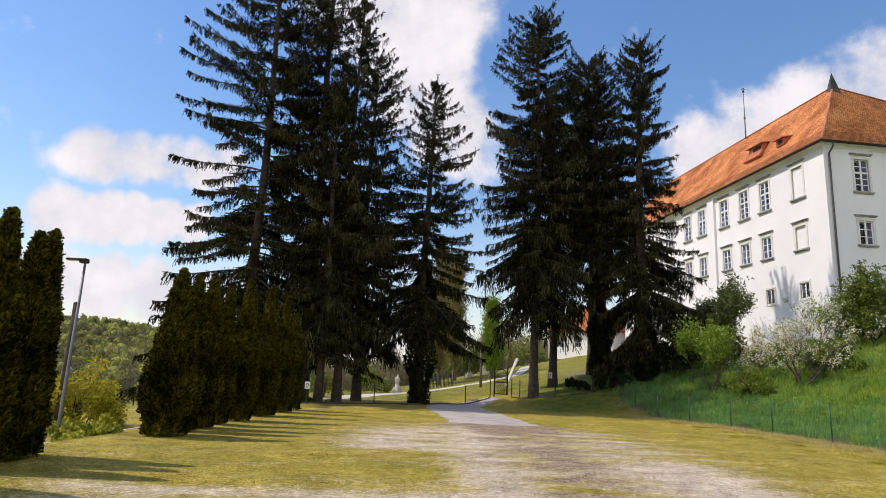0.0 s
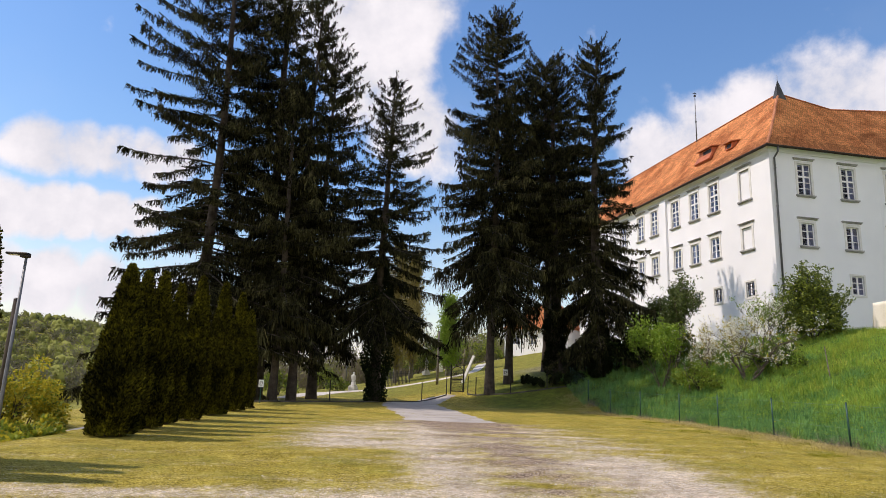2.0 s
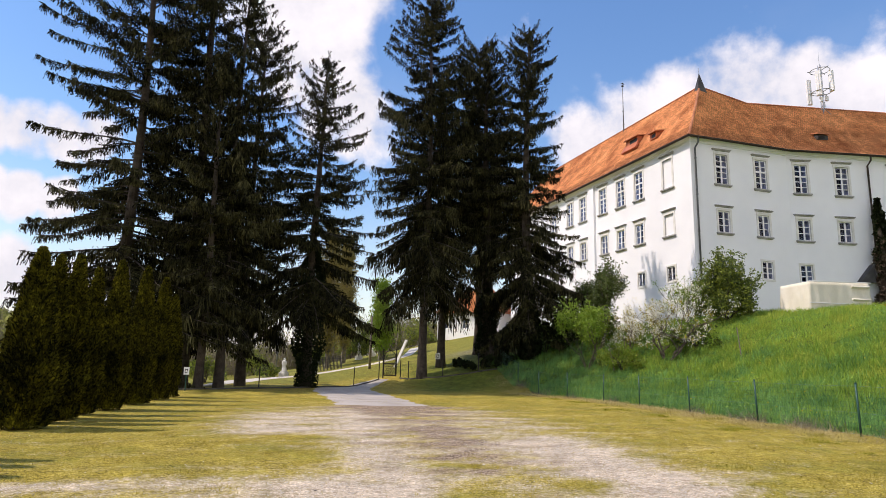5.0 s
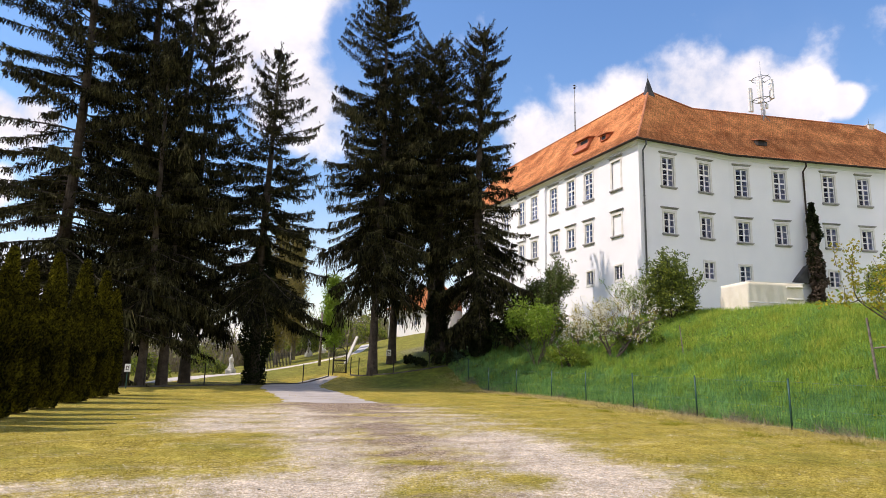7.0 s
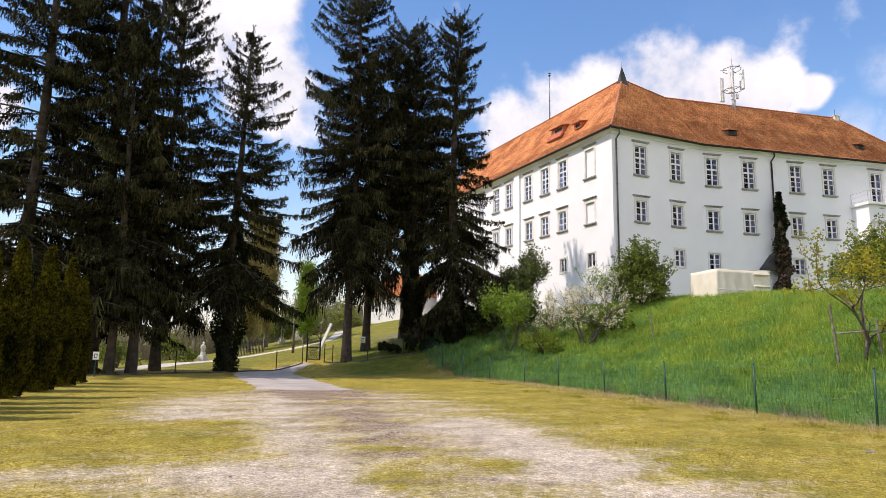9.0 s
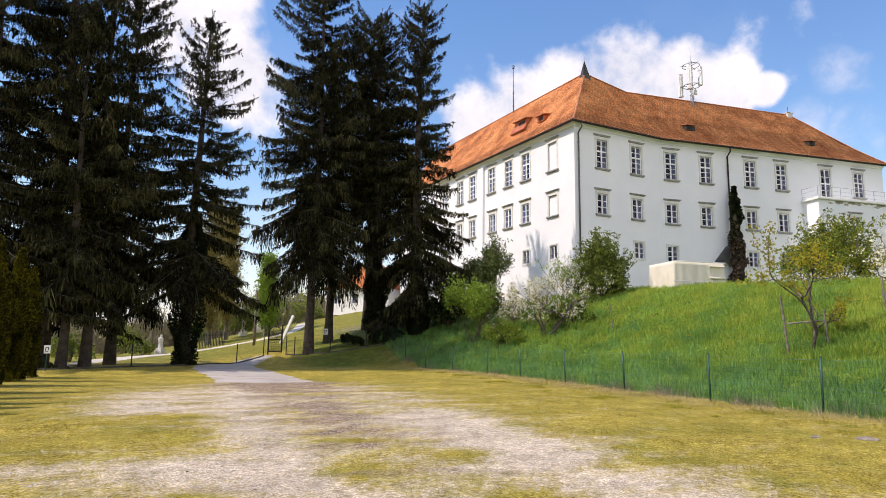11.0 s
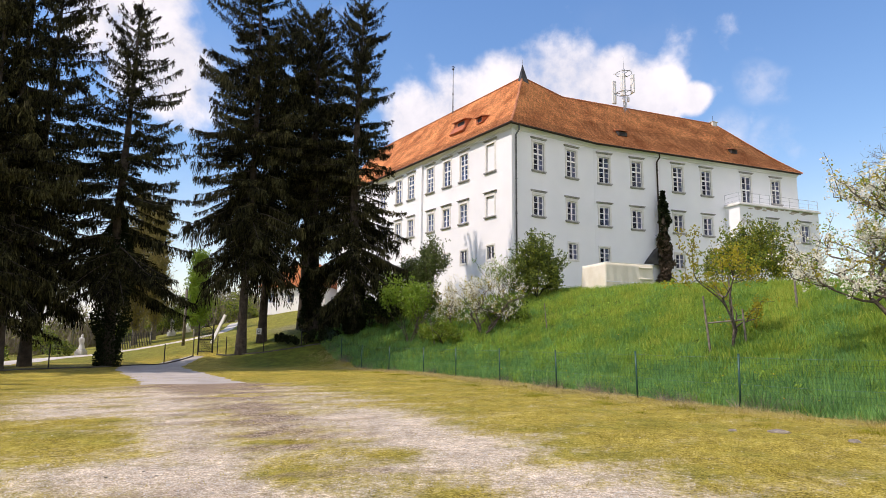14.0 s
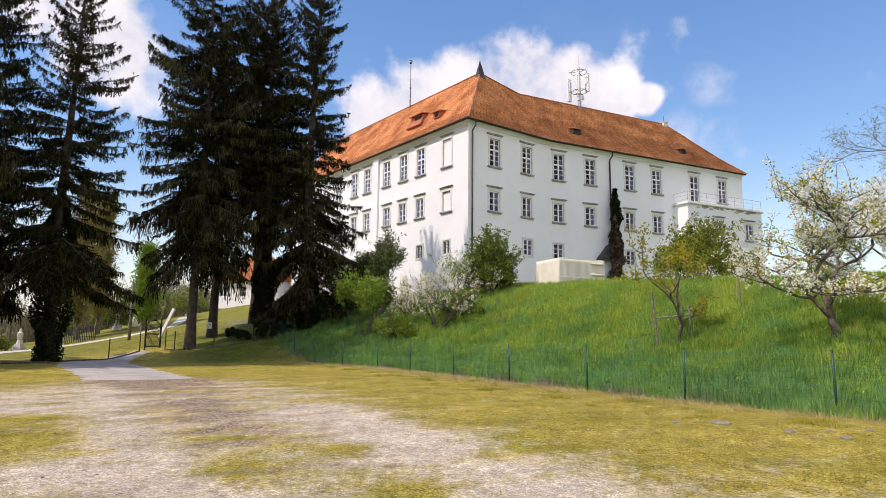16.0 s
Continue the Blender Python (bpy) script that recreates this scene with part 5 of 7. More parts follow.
def leaf_mesh(name, tips, n, size, mat, tree, rs, stray=0.15, label="", droop=0.0, wide=0.6, clump=1):
    """Leaves about the tips, clump of them together."""
    tips = np.array(tips)
    m = max(1, n // clump)
    core = tips[rs.randint(0, len(tips), m)] + rs.normal(0, stray, (m, 3))
    pos = np.repeat(core, clump, 0)
    n = len(pos)
    if clump > 1:
        pos = pos + rs.normal(0, size * 0.75, (n, 3))
    way = rs.normal(0, 1, (n, 3)) + np.array([0, 0, 0.25 - droop])
    ln = rs.uniform(0.6, 1.3, n) * size
    return polys(name, diamonds(pos, way, ln, ln * wide, rs), 4, mat, tree, label)


def small_tree(name, x, y, h, stems, seed, leaves, label, category="tree", levels=3, lean=(0, 0), bark=M_BARK_GREY, trunk=0.09, up=0.25, spread=0.6, first=0.42, group="", kids=(2, 4), wander=0.18, width=3.0, clump=1, shoots=0):
    """A forking tree or shrub of a given height and width, with upright shoots where asked."""
    rs = np.random.RandomState(seed)
    z0 = float(height(x, y)) - 0.06
    tree = empty(name, (x, y, z0), label, category, group)
    lines, radii, tips = [], [], []
    for i in range(stems):
        a = math.tau * i / max(stems, 1) + rs.uniform(0, 1)
        o = 0.0 if stems == 1 else 0.12
        grow(rs, (o * math.cos(a), o * math.sin(a), 0), (lean[0] + (0.35 * math.cos(a) if stems > 1 else 0), lean[1] + (0.35 * math.sin(a) if stems > 1 else 0), 1),
             h * first, trunk, levels, lines, radii, tips, up, spread, kids, wander)
    every = np.concatenate(lines)
    k = h * (0.86 if shoots else 0.97) / np.percentile(np.array(tips)[:, 2], 97)
    tips = np.array(tips)
    low = every[:, 2].max() * 0.22
    drift = np.mean(tips, 0)
    drift = np.array([drift[0], drift[1], 0]) / max(drift[2] - low, 0.2)
    lines, tips = [p - drift * np.maximum(p[:, 2:] - low, 0) for p in lines], tips - drift * np.maximum(tips[:, 2:] - low, 0)
    kx = width / 2 / np.percentile(np.hypot(tips[:, 0], tips[:, 1]), 90)
    scale = np.array([kx, kx, k])
    lines, tips = [p * scale for p in lines], list(tips * scale)
    ends = np.array(tips)
    for _ in range(shoots):
        p = ends[rs.randint(0, len(ends))]
        if p[2] < h * 0.45:
            continue
        L = rs.uniform(0.1, 0.24) * h
        d = np.array([rs.normal(0, 0.25), rs.normal(0, 0.25), 1.0])
        line = p + d * np.linspace(0, L, 6)[:, None] + rs.normal(0, 0.02, (6, 3))
        lines.append(line)
        radii.append(np.linspace(0.014, 0.005, 6))
        tips.extend(list(line[1:]) * 3)
    polys("wood", tubes(np.array(lines), np.array(radii), 5), 4, bark, tree, smooth=True)
    for i, (mat, n, size, stray, wide) in enumerate(leaves):
        leaf_mesh("blossom" if mat is M_BLOSSOM else "twig_canopy" if mat is M_TWIG else "crown", tips, n, size, mat, tree, rs, stray, wide=wide, clump=clump)
    return tree


def bush(name, x, y, h, rx, seed, mats, label, n=5000, size=0.16, clumps=26, category="shrub", sink=0.1, ry=None, group="", wild=0.0):
    """A dense bush of uneven leaf clumps on a few stems; wild: share of leafy shoots that stand out of it."""
    rs = np.random.RandomState(seed)
    z0 = float(height(x, y)) - sink
    tree = empty(name, (x, y, z0), label, category, group)
    lines, radii, tips = [], [], []
    for i in range(7):
        a = rs.uniform(0, math.tau)
        grow(rs, (0, 0, 0), (0.5 * math.cos(a), 0.5 * math.sin(a), 1), h * 0.4, 0.04, 2, lines, radii, tips, 0.2, 0.5, (2, 3))
    ry = ry or rx
    clumps = int(clumps * 1.8)
    c = rs.normal(0, 1, (clumps, 3))
    c /= np.linalg.norm(c, axis=1, keepdims=True)
    c[:, 2] = np.abs(c[:, 2])
    bulge = 1 + 0.2 * np.sin(3 * np.arctan2(c[:, 1], c[:, 0]) + seed) + rs.uniform(-0.14, 0.14, clumps)
    c *= (rs.uniform(0.3, 1.0, clumps) ** 0.4 * bulge)[:, None]
    c = c * np.array([rx * 0.84, ry * 0.84, h * 0.7]) + np.array([0, 0, h * 0.2])
    r = rs.uniform(0.12, 0.3, clumps) * min(rx, h * 0.6)
    spots = []
    for _ in range(int(34 * wild)):
        a, e = rs.uniform(0, math.tau), rs.uniform(0.1, 1.45)
        d = np.array([math.cos(a) * math.cos(e) * rx, math.sin(a) * math.cos(e) * ry, math.sin(e) * h * 0.75])
        line = np.array([0, 0, h * 0.2]) + d * np.linspace(0.6, rs.uniform(1.02, 1.32), 6)[:, None] + np.array([0, 0, 1]) * (np.linspace(0, 1, 6) ** 2 * rs.uniform(-0.1, 0.25) * h * 0.4)[:, None] + rs.normal(0, 0.02, (6, 3))
        lines.append(line)
        radii.append(np.linspace(0.015, 0.005, 6))
        spots.append(line[2:])
    polys("wood", tubes(np.array(lines) * 0.97, np.array(radii), 4), 4, M_BARK, tree)
    for i, (mat, share) in enumerate(mats):
        m = int(n * share)
        k = rs.randint(0, clumps, m)
        q = rs.normal(0, 1, (m, 3))
        q /= np.linalg.norm(q, axis=1, keepdims=True)
        pos = c[k] + q * (r[k] * rs.uniform(0.4, 1.12, m))[:, None]
        if spots:
            sp = np.concatenate(spots)
            w = rs.rand(m) < 0.14
            pos[w] = sp[rs.randint(0, len(sp), w.sum())] + rs.normal(0, size * 0.6, (w.sum(), 3))
        pos[:, 2] = np.maximum(pos[:, 2], 0.05)
        way = q + rs.normal(0, 0.6, (m, 3)) + np.array([0, 0, 0.1])
        ln = rs.uniform(0.6, 1.3, m) * size
        polys("foliage" if i == 0 else "blossom" if mat is M_BLOSSOM else "young_foliage", diamonds(pos, way, ln, ln * 0.6, rs), 4, mat, tree)
    return tree


small_tree("staked_fruit_tree", 20.8, 17.3, 4.3, 2, 61, [(M_LEAF_YELLOW, 2100, 0.11, 0.07, 0.6), (M_LEAF_FRESH, 350, 0.11, 0.06, 0.55)], "young fruit tree with sparse golden leaves tied to stakes", levels=3, bark=M_BARK_BROWN, trunk=0.065, up=0.1, spread=0.75, first=0.4, width=4.4, kids=(2, 3), clump=7, shoots=12)
small_tree("blossoming_cherry_tree", 20.95, 11.45, 5.8, 1, 62, [(M_LEAF_YELLOW, 3600, 0.1, 0.1, 0.55), (M_LEAF_FRESH, 2800, 0.1, 0.1, 0.55), (M_BLOSSOM, 15000, 0.07, 0.1, 0.85)], "cherry tree covered in white spring blossom", levels=4, bark=M_BARK_BROWN, trunk=0.15, up=0.5, spread=0.75, first=0.26, kids=(3, 5), group="blossoming trees on the slope", width=5.6, clump=10, shoots=60)
small_tree("blossoming_cherry_tree", 21.8, 9.3, 5.4, 2, 63, [(M_LEAF_FRESH, 2400, 0.1, 0.1, 0.5), (M_BLOSSOM, 8000, 0.075, 0.1, 0.85)], "cherry tree with white blossom and fresh leaves", levels=4, bark=M_BARK_BROWN, trunk=0.1, up=0.35, spread=0.7, first=0.32, kids=(2, 4), group="blossoming trees on the slope", width=5.0, clump=10, shoots=24)
small_tree("blossoming_shrub", 20.0, 35.6, 3.9, 4, 264, [(M_LEAF_YELLOW, 1300, 0.11, 0.1, 0.6), (M_BLOSSOM, 4600, 0.075, 0.14, 0.75)], "spreading old fruit shrub with pale blossom", "shrub", levels=4, bark=M_BARK_BROWN, trunk=0.08, up=0.3, spread=0.7, first=0.34, kids=(2, 3), width=4.8, clump=6, shoots=14)
small_tree("blossoming_shrub", 18.7, 38.2, 3.6, 3, 65, [(M_LEAF_YELLOW, 600, 0.11, 0.1, 0.6), (M_BLOSSOM, 2000, 0.085, 0.12, 0.75)], "thin pale-blossomed shrub against the castle wall", "shrub", levels=3, bark=M_BARK_BROWN, trunk=0.05, up=0.2, spread=0.6, first=0.38, width=3.0, clump=6, shoots=10)
small_tree("blossoming_shrub", 22.9, 38.6, 4.2, 4, 164, [(M_LEAF_FRESH, 1400, 0.12, 0.1, 0.6), (M_BLOSSOM, 1700, 0.085, 0.12, 0.75)], "upright fruit shrub in pale blossom and young leaf", "shrub", levels=3, bark=M_BARK_BROWN, trunk=0.05, up=0.35, spread=0.5, first=0.4, width=2.6, clump=6, shoots=14)
small_tree("green_sapling", 16.2, 38.9, 4.3, 6, 66, [(M_LEAF_FRESH, 7000, 0.15, 0.13, 0.6)], "fresh light green sapling clump at the foot of the slope", "shrub", levels=3, bark=M_BARK_BROWN, trunk=0.035, up=0.5, spread=0.4, first=0.45, width=3.2, clump=8, shoots=24)
small_tree("dark_sapling", 18.2, 41.4, 6.4, 5, 67, [(M_LEAF_DARK, 10000, 0.15, 0.16, 0.6)], "dark green upright sapling clump beside the castle", "shrub", levels=4, bark=M_BARK_BROWN, trunk=0.05, up=0.5, spread=0.42, first=0.36, width=3.6, clump=8, shoots=26)
bush("green_bush", 17.6, 36.9, 1.6, 1.4, 68, [(M_LEAF, 0.6), (M_LEAF_FRESH, 0.4)], "low ragged green bush on the slope", 3200, 0.12, 18, wild=0.8)
bush("weedy_mound", 21.9, 35.6, 1.5, 1.9, 168, [(M_LEAF_FRESH, 0.5), (M_LEAF_DARK, 0.5)], "low mound of dark green weeds under the shrubs", 3800, 0.14, 20, wild=0.7)
bush("corner_bush", 26.0, 38.4, 4.2, 2.15, 69, [(M_LEAF_DARK, 0.6), (M_LEAF, 0.4)], "rounded leafy green bush before the castle corner", 24000, 0.15, 44, wild=1.2)
bush("golden_green_bush", 37.4, 29.2, 4.7, 3.0, 70, [(M_LEAF, 0.6), (M_LEAF_DARK, 0.28), (M_LEAF_YELLOW, 0.12)], "broad yellow-green bush on the castle terrace", 24000, 0.15, 56, wild=1.0)
bush("low_hedge_bush", 33.4, 36.6, 1.3, 1.2, 71, [(M_LEAF_DARK, 1.0)], "low dark bush beside the castle wall", 1600, 0.15, 12)
bush("yellow_green_bush", -13.6, 24.6, 3.1, 1.6, 72, [(M_LEAF_YELLOW, 0.75), (M_LEAF, 0.25)], "rounded yellow-green spring bush behind the hedge", 9000, 0.13, 34, sink=0.7)
bush("low_juniper", -9.6, 17.4, 0.75, 1.3, 73, [(M_LEAF, 0.6), (M_LEAF_YELLOW, 0.4)], "low spreading yellow-green juniper", 2600, 0.14, 18)
bush("low_juniper", -8.3, 15.2, 0.45, 0.9, 74, [(M_LEAF, 0.7), (M_LEAF_YELLOW, 0.3)], "low spreading yellow-green juniper", 1500, 0.12, 14)
bush("round_box_bush", -5.75, 61.5, 1.5, 1.3, 75, [(M_LEAF_DARK, 0.5), (M_LEAF, 0.5)], "clipped round bush beside the path", 1800, 0.14, 16)
for i, (x, y, h, r) in enumerate([(-16, 62, 2.6, 2.4), (-12.5, 68, 2.8, 2.6), (-8.5, 74, 3.0, 2.6), (-21, 58, 3.2, 3.0), (2.5, 88, 3.4, 2.4), (-2.5, 84, 2.6, 2.2), (8.0, 90, 5.0, 2.6), (12, 86, 3.5, 2.6)]):
    bush("field_bush", x, y, h, r, 80 + i, [(M_LEAF_DARK, 0.35), (M_LEAF, 0.65)], "wild olive-green bush at the field edge", 2600, 0.22, 22, group="wild bushes beyond the lawn")
# ivy and bushes whose near-black leaves also stand in for shade on the slope
bush("mound_bush", 11.6, 44.0, 1.1, 1.4, 95, [(M_IVY, 1.0)], "low ivy mound under the spruces, coloured dark for their shade", 1500, 0.2, 12)
bush("mound_bush", 9.6, 45.5, 0.8, 1.6, 97, [(M_IVY, 1.0)], "low ivy mound under the spruces, coloured dark for their shade", 1500, 0.2, 12)
bush("mound_bush", 13.4, 45.6, 1.8, 2.0, 98, [(M_IVY, 1.0)], "low ivy mound under the spruces, coloured dark for their shade", 2600, 0.2, 16)
bush("mound_bush", 15.2, 44.2, 2.6, 1.8, 96, [(M_IVY, 0.8), (M_LEAF_DARK, 0.2)], "low ivy mound under the spruces, coloured dark for their shade", 3600, 0.2, 20)
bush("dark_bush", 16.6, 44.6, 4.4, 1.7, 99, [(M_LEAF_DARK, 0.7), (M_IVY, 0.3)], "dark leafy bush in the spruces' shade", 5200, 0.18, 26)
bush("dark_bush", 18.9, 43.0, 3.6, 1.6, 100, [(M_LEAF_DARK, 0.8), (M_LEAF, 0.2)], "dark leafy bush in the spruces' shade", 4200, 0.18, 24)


def poplar(x, y, h, r, seed, mat, label):
    rs = np.random.RandomState(seed)
    z0 = float(height(x, y)) - 0.1
    tree = empty("poplar_tree", (x, y, z0), label, "tree", "poplars beyond the lawn")
    lines, radii, tips = [], [], []
    main = np.stack([0.1 * np.sin(np.linspace(0, 4, 6)), 0.1 * np.cos(np.linspace(0, 3, 6)), np.linspace(0, h * 0.95, 6)], 1)
    lines.append(main)
    radii.append(np.linspace(0.3, 0.03, 6))
    for i in range(110):
        z = rs.uniform(0.08, 0.95) * h
        a = rs.uniform(0, math.tau)
        L = r * rs.uniform(1.2, 2.4) * (1 - 0.75 * z / h)
        s = np.linspace(0, 1, 6)
        p = np.stack([np.cos(a) * L * 0.45 * s ** 0.7, np.sin(a) * L * 0.45 * s ** 0.7, z + L * s], 1) + rs.normal(0, 0.05, (6, 3))
        lines.append(p)
        radii.append(np.linspace(0.04, 0.012, 6))
        tips.extend(p[1:])
    polys("trunk", tubes(np.array(lines), np.array(radii), 5), 4, M_BARK_GREY, tree)
    leaf_mesh("crown", tips, 17000, 0.26, mat, tree, rs, 0.3, droop=0.9, wide=0.4)
    return tree


M_CATKIN = material("poplar_catkins", (0.16, 0.14, 0.04), (0.42, 0.35, 0.1), 0.8, 0.8, 0, island=True, glow=0.2)
poplar(-0.5, 68, 15.3, 2.0, 101, M_CATKIN, "columnar poplar hung with golden-brown catkins")
poplar(1.2, 72, 14.4, 1.8, 102, M_CATKIN, "columnar poplar hung with golden-brown catkins")
poplar(4.9, 66, 8.0, 1.3, 103, M_LEAF_FRESH, "slim young poplar with fresh green leaves")
bush("green_bush", 3.0, 74, 4.6, 1.8, 104, [(M_LEAF_DARK, 0.6), (M_LEAF, 0.4)], "dark green bush beyond the lawn", 3000, 0.2, 20)
small_tree("bare_tree", 46.9, 17.3, 12.5, 1, 105, [(M_TWIG, 17000, 0.45, 0.25, 0.05), (M_SCRUB, 9000, 0.1, 0.3, 0.6)], "large tree just breaking into leaf on the hilltop", levels=5, trunk=0.3, up=0.2, spread=0.55, first=0.28, kids=(3, 4), width=10.0)


# wooded hillside across the valley
def woods():
    """Rounded lumpy crowns set side by side, each a dome with loose sprays round it; leafy and leafless apart."""
    rs = np.random.RandomState(120)
    sprays, domes = ([], []), ([], [])
    u, v = np.meshgrid(np.arange(9) / 8 * math.tau, np.linspace(-0.5, math.pi / 2, 6))
    ball = np.stack([np.cos(u) * np.cos(v), np.sin(u) * np.cos(v), np.sin(v)], -1)
    for _ in range(2100):
        a, dd = radians(rs.uniform(-41, -17)), rs.uniform(190, 560)
        x, y = dd * math.sin(a), dd * math.cos(a)
        z = float(height(x, y))
        h, r = rs.uniform(6, 11), rs.uniform(2.2, 4.0)
        bare = int(rs.rand() < 0.62 - 0.012 * z + 0.25 * float(waves(x, y, 122, 60.0)))
        lump = 1 + rs.uniform(-0.16, 0.16, ball.shape[:2])
        lump[:, -1] = lump[:, 0]
        core = ball * lump[..., None] * np.array([r, r, h * 0.45]) * 0.8 + np.array([x, y, z + h * 0.55])
        if not bare:
            domes[0].append(np.stack([core[:-1, :-1], core[:-1, 1:], core[1:, 1:], core[1:, :-1]], 2).reshape(-1, 4, 3))
        m = (58 if dd < 330 else 32) + 16 * bare
        q = rs.normal(0, 1, (m, 3))
        q[:, 2] = np.abs(q[:, 2])
        q /= np.linalg.norm(q, axis=1, keepdims=True)
        pos = q * np.array([r, r, h * 0.45]) * rs.uniform(0.55, 1.05, (m, 1)) + np.array([x, y, z + h * 0.55])
        ln = rs.uniform(0.6, 1.3, m) * (0.9 if dd < 330 else 1.2)
        sprays[bare].append(diamonds(pos - q * 0.4, q + rs.normal(0, 0.6, (m, 3)), ln, ln * (0.3 if bare else 0.6), rs))
    return [np.concatenate(d + p) for d, p in zip(domes, sprays)]


leafy, leafless = woods()
tagged(polys("green_woods", leafy, 4, M_FOREST), "spring-green woods in young leaf on the far hillside", "woods", kind="stuff")
tagged(polys("bare_woods", leafless, 4, M_FOREST_BARE), "grey-brown leafless woods on the far hillside", "woods", kind="stuff")


def hedgerow():
    """Scrub along the field edge beyond the lawn: twiggy clumps of uneven height."""
    rs = np.random.RandomState(121)
    leaves, twigs = [], []
    for _ in range(210):
        a, dd = radians(rs.uniform(-21, 9)), rs.uniform(88, 135)
        x, y = dd * math.sin(a), dd * math.cos(a)
        z = float(height(x, y))
        h, r = rs.uniform(2.5, 6.0) * (1.0 if rs.rand() < 0.8 else 1.5) + max(0.0, -z) * 0.7, rs.uniform(1.2, 2.4)
        m = 130
        q = rs.normal(0, 1, (m, 3))
        q /= np.linalg.norm(q, axis=1, keepdims=True)
        pos = q * np.array([r, r, h * 0.5]) * rs.uniform(0.3, 1.05, (m, 1)) + np.array([x, y, z + h * 0.5])
        ln = rs.uniform(0.25, 0.6, m)
        leaves.append(diamonds(pos, q + rs.normal(0, 0.7, (m, 3)), ln, ln * 0.6, rs))
        pos = np.array([x, y, z]) + rs.normal(0, 0.6, (60, 3)) * np.array([r, r, 0])
        ln = rs.uniform(0.5, 1.1, 60) * h
        twigs.append(diamonds(pos, np.stack([rs.normal(0, 0.25, 60), rs.normal(0, 0.25, 60), np.ones(60)], 1), ln, np.full(60, 0.07), rs))
    return np.concatenate(leaves), np.concatenate(twigs)


scrub, bare = hedgerow()
tagged(polys("hedgerow_leaves", scrub, 4, M_SCRUB), "olive-green spring scrub along the far field edge", "hedgerow", kind="stuff")
tagged(polys("hedgerow_twigs", bare, 4, M_TWIG), "bare brown twigs of the far hedgerow", "hedgerow", kind="stuff")

# ---- boundary fence ----
fence = empty("wire_fence", (14.2, 20, 0), "green steel post and wire mesh fence along the slope", "fence")
FENCE = [(15.2, 0.9), (15.05, 4.4), (14.75, 8.05), (14.25, 11.7), (13.75, 14.9), (13.75, 19.0), (13.75, 23.0), (13.8, 27.2), (13.85, 31.2), (12.95, 34.0), (12.1, 36.4), (11.8, 39.6), (11.7, 43.4)]
F_OFF = Vector((14.2, 20, 0))


def post_foot(p):
    return Vector((p[0], p[1], float(height(*p)))) - F_OFF


for i, p in enumerate(FENCE):
    rs = np.random.RandomState(300 + i)
    bm = bmesh.new()
    f = post_foot(p)
    tilt = Vector((rs.uniform(-0.04, 0.04), rs.uniform(-0.04, 0.04), 1.36))
    tube(bm, [f - Vector((0, 0, 0.1)), f + tilt], 0.028, 8)
    tube(bm, [f + tilt, f + tilt * 1.02], [0.034, 0.02], 8)
    part("fence_post", bm, M_FENCE, fence, smooth=True)
for p, q in zip(FENCE, FENCE[1:]):
    a, b = post_foot(p), post_foot(q)
    lines = []
    for k in range(10):
        z = 0.06 + k * 0.137
        s = np.linspace(0, 1, 5)
        line = np.array([list(a.lerp(b, t) + Vector((0, 0, z - 0.02 * math.sin(math.pi * t)))) for t in s])
        lines.append(line)
    n = int((b - a).length / 0.1)
    for i in range(1, n):
        c = a.lerp(b, i / n)
        lines.append(np.array([[c.x, c.y, c.z + 0.06 + 1.233 * t] for t in np.linspace(0, 1, 5)]))
    r = np.full((len(lines), 5), 0.0022)
    polys("wire_mesh", tubes(np.array(lines), r, 3), 4, M_FENCE, fence)
    for k in (0, 4, 9):
        polys("line_wire", tubes(np.array(lines[k:k + 1]) + np.array([-0.006, 0, 0]), np.full((1, 5), 0.003), 4), 4, M_WIRE, fence)

# ---- iron gate and lawn fence ----
gate = empty("iron_gate", Matrix.Translation((4.25, 47.3, float(height(4.2, 47.3)))) @ Matrix.Diagonal((0.7, 1, 1, 1)), "dark wrought-iron garden gate standing shut between posts", "gate")
for x in (-0.68, 0.68):
    bm = bmesh.new()
    box(bm, x - 0.06, x + 0.06, -0.06, 0.06, -0.1, 2.05, 0.01)
    part("gate_post", bm, M_IRON, gate)
bm = bmesh.new()
for x in (-0.6, 0.6):
    box(bm, x - 0.03, x + 0.03, -0.02, 0.02, 0.1, 1.55)
box(bm, -0.6, 0.6, -0.022, 0.022, 0.1, 0.17)
box(bm, -0.6, 0.6, -0.022, 0.022, 0.95, 1.01)
tube(bm, [(0.6 * math.cos(math.pi * i / 12), 0, 1.5 + 0.42 * math.sin(math.pi * i / 12)) for i in range(13)], 0.03, 6)
part("gate_frame", bm, M_IRON, gate)
for i in range(11):
    x = -0.5 + i * 0.1
    bm = bmesh.new()
    box(bm, x - 0.012, x + 0.012, -0.012, 0.012, 0.12, 1.48 + 0.42 * math.sqrt(max(0, 1 - (x / 0.6) ** 2)))
    part("gate_bar", bm, M_IRON, gate)
bm = bmesh.new()
for k in range(5):
    for x in (-0.42, -0.21, 0.0, 0.21, 0.42):
        z = 0.3 + k * 0.27
        tube(bm, [(x + 0.1 * math.cos(math.tau * i / 10), 0, z + 0.1 * math.sin(math.tau * i / 10)) for i in range(11)], 0.014, 4, cap=False)
part("gate_scrollwork", bm, M_IRON, gate, "iron ring ornament")

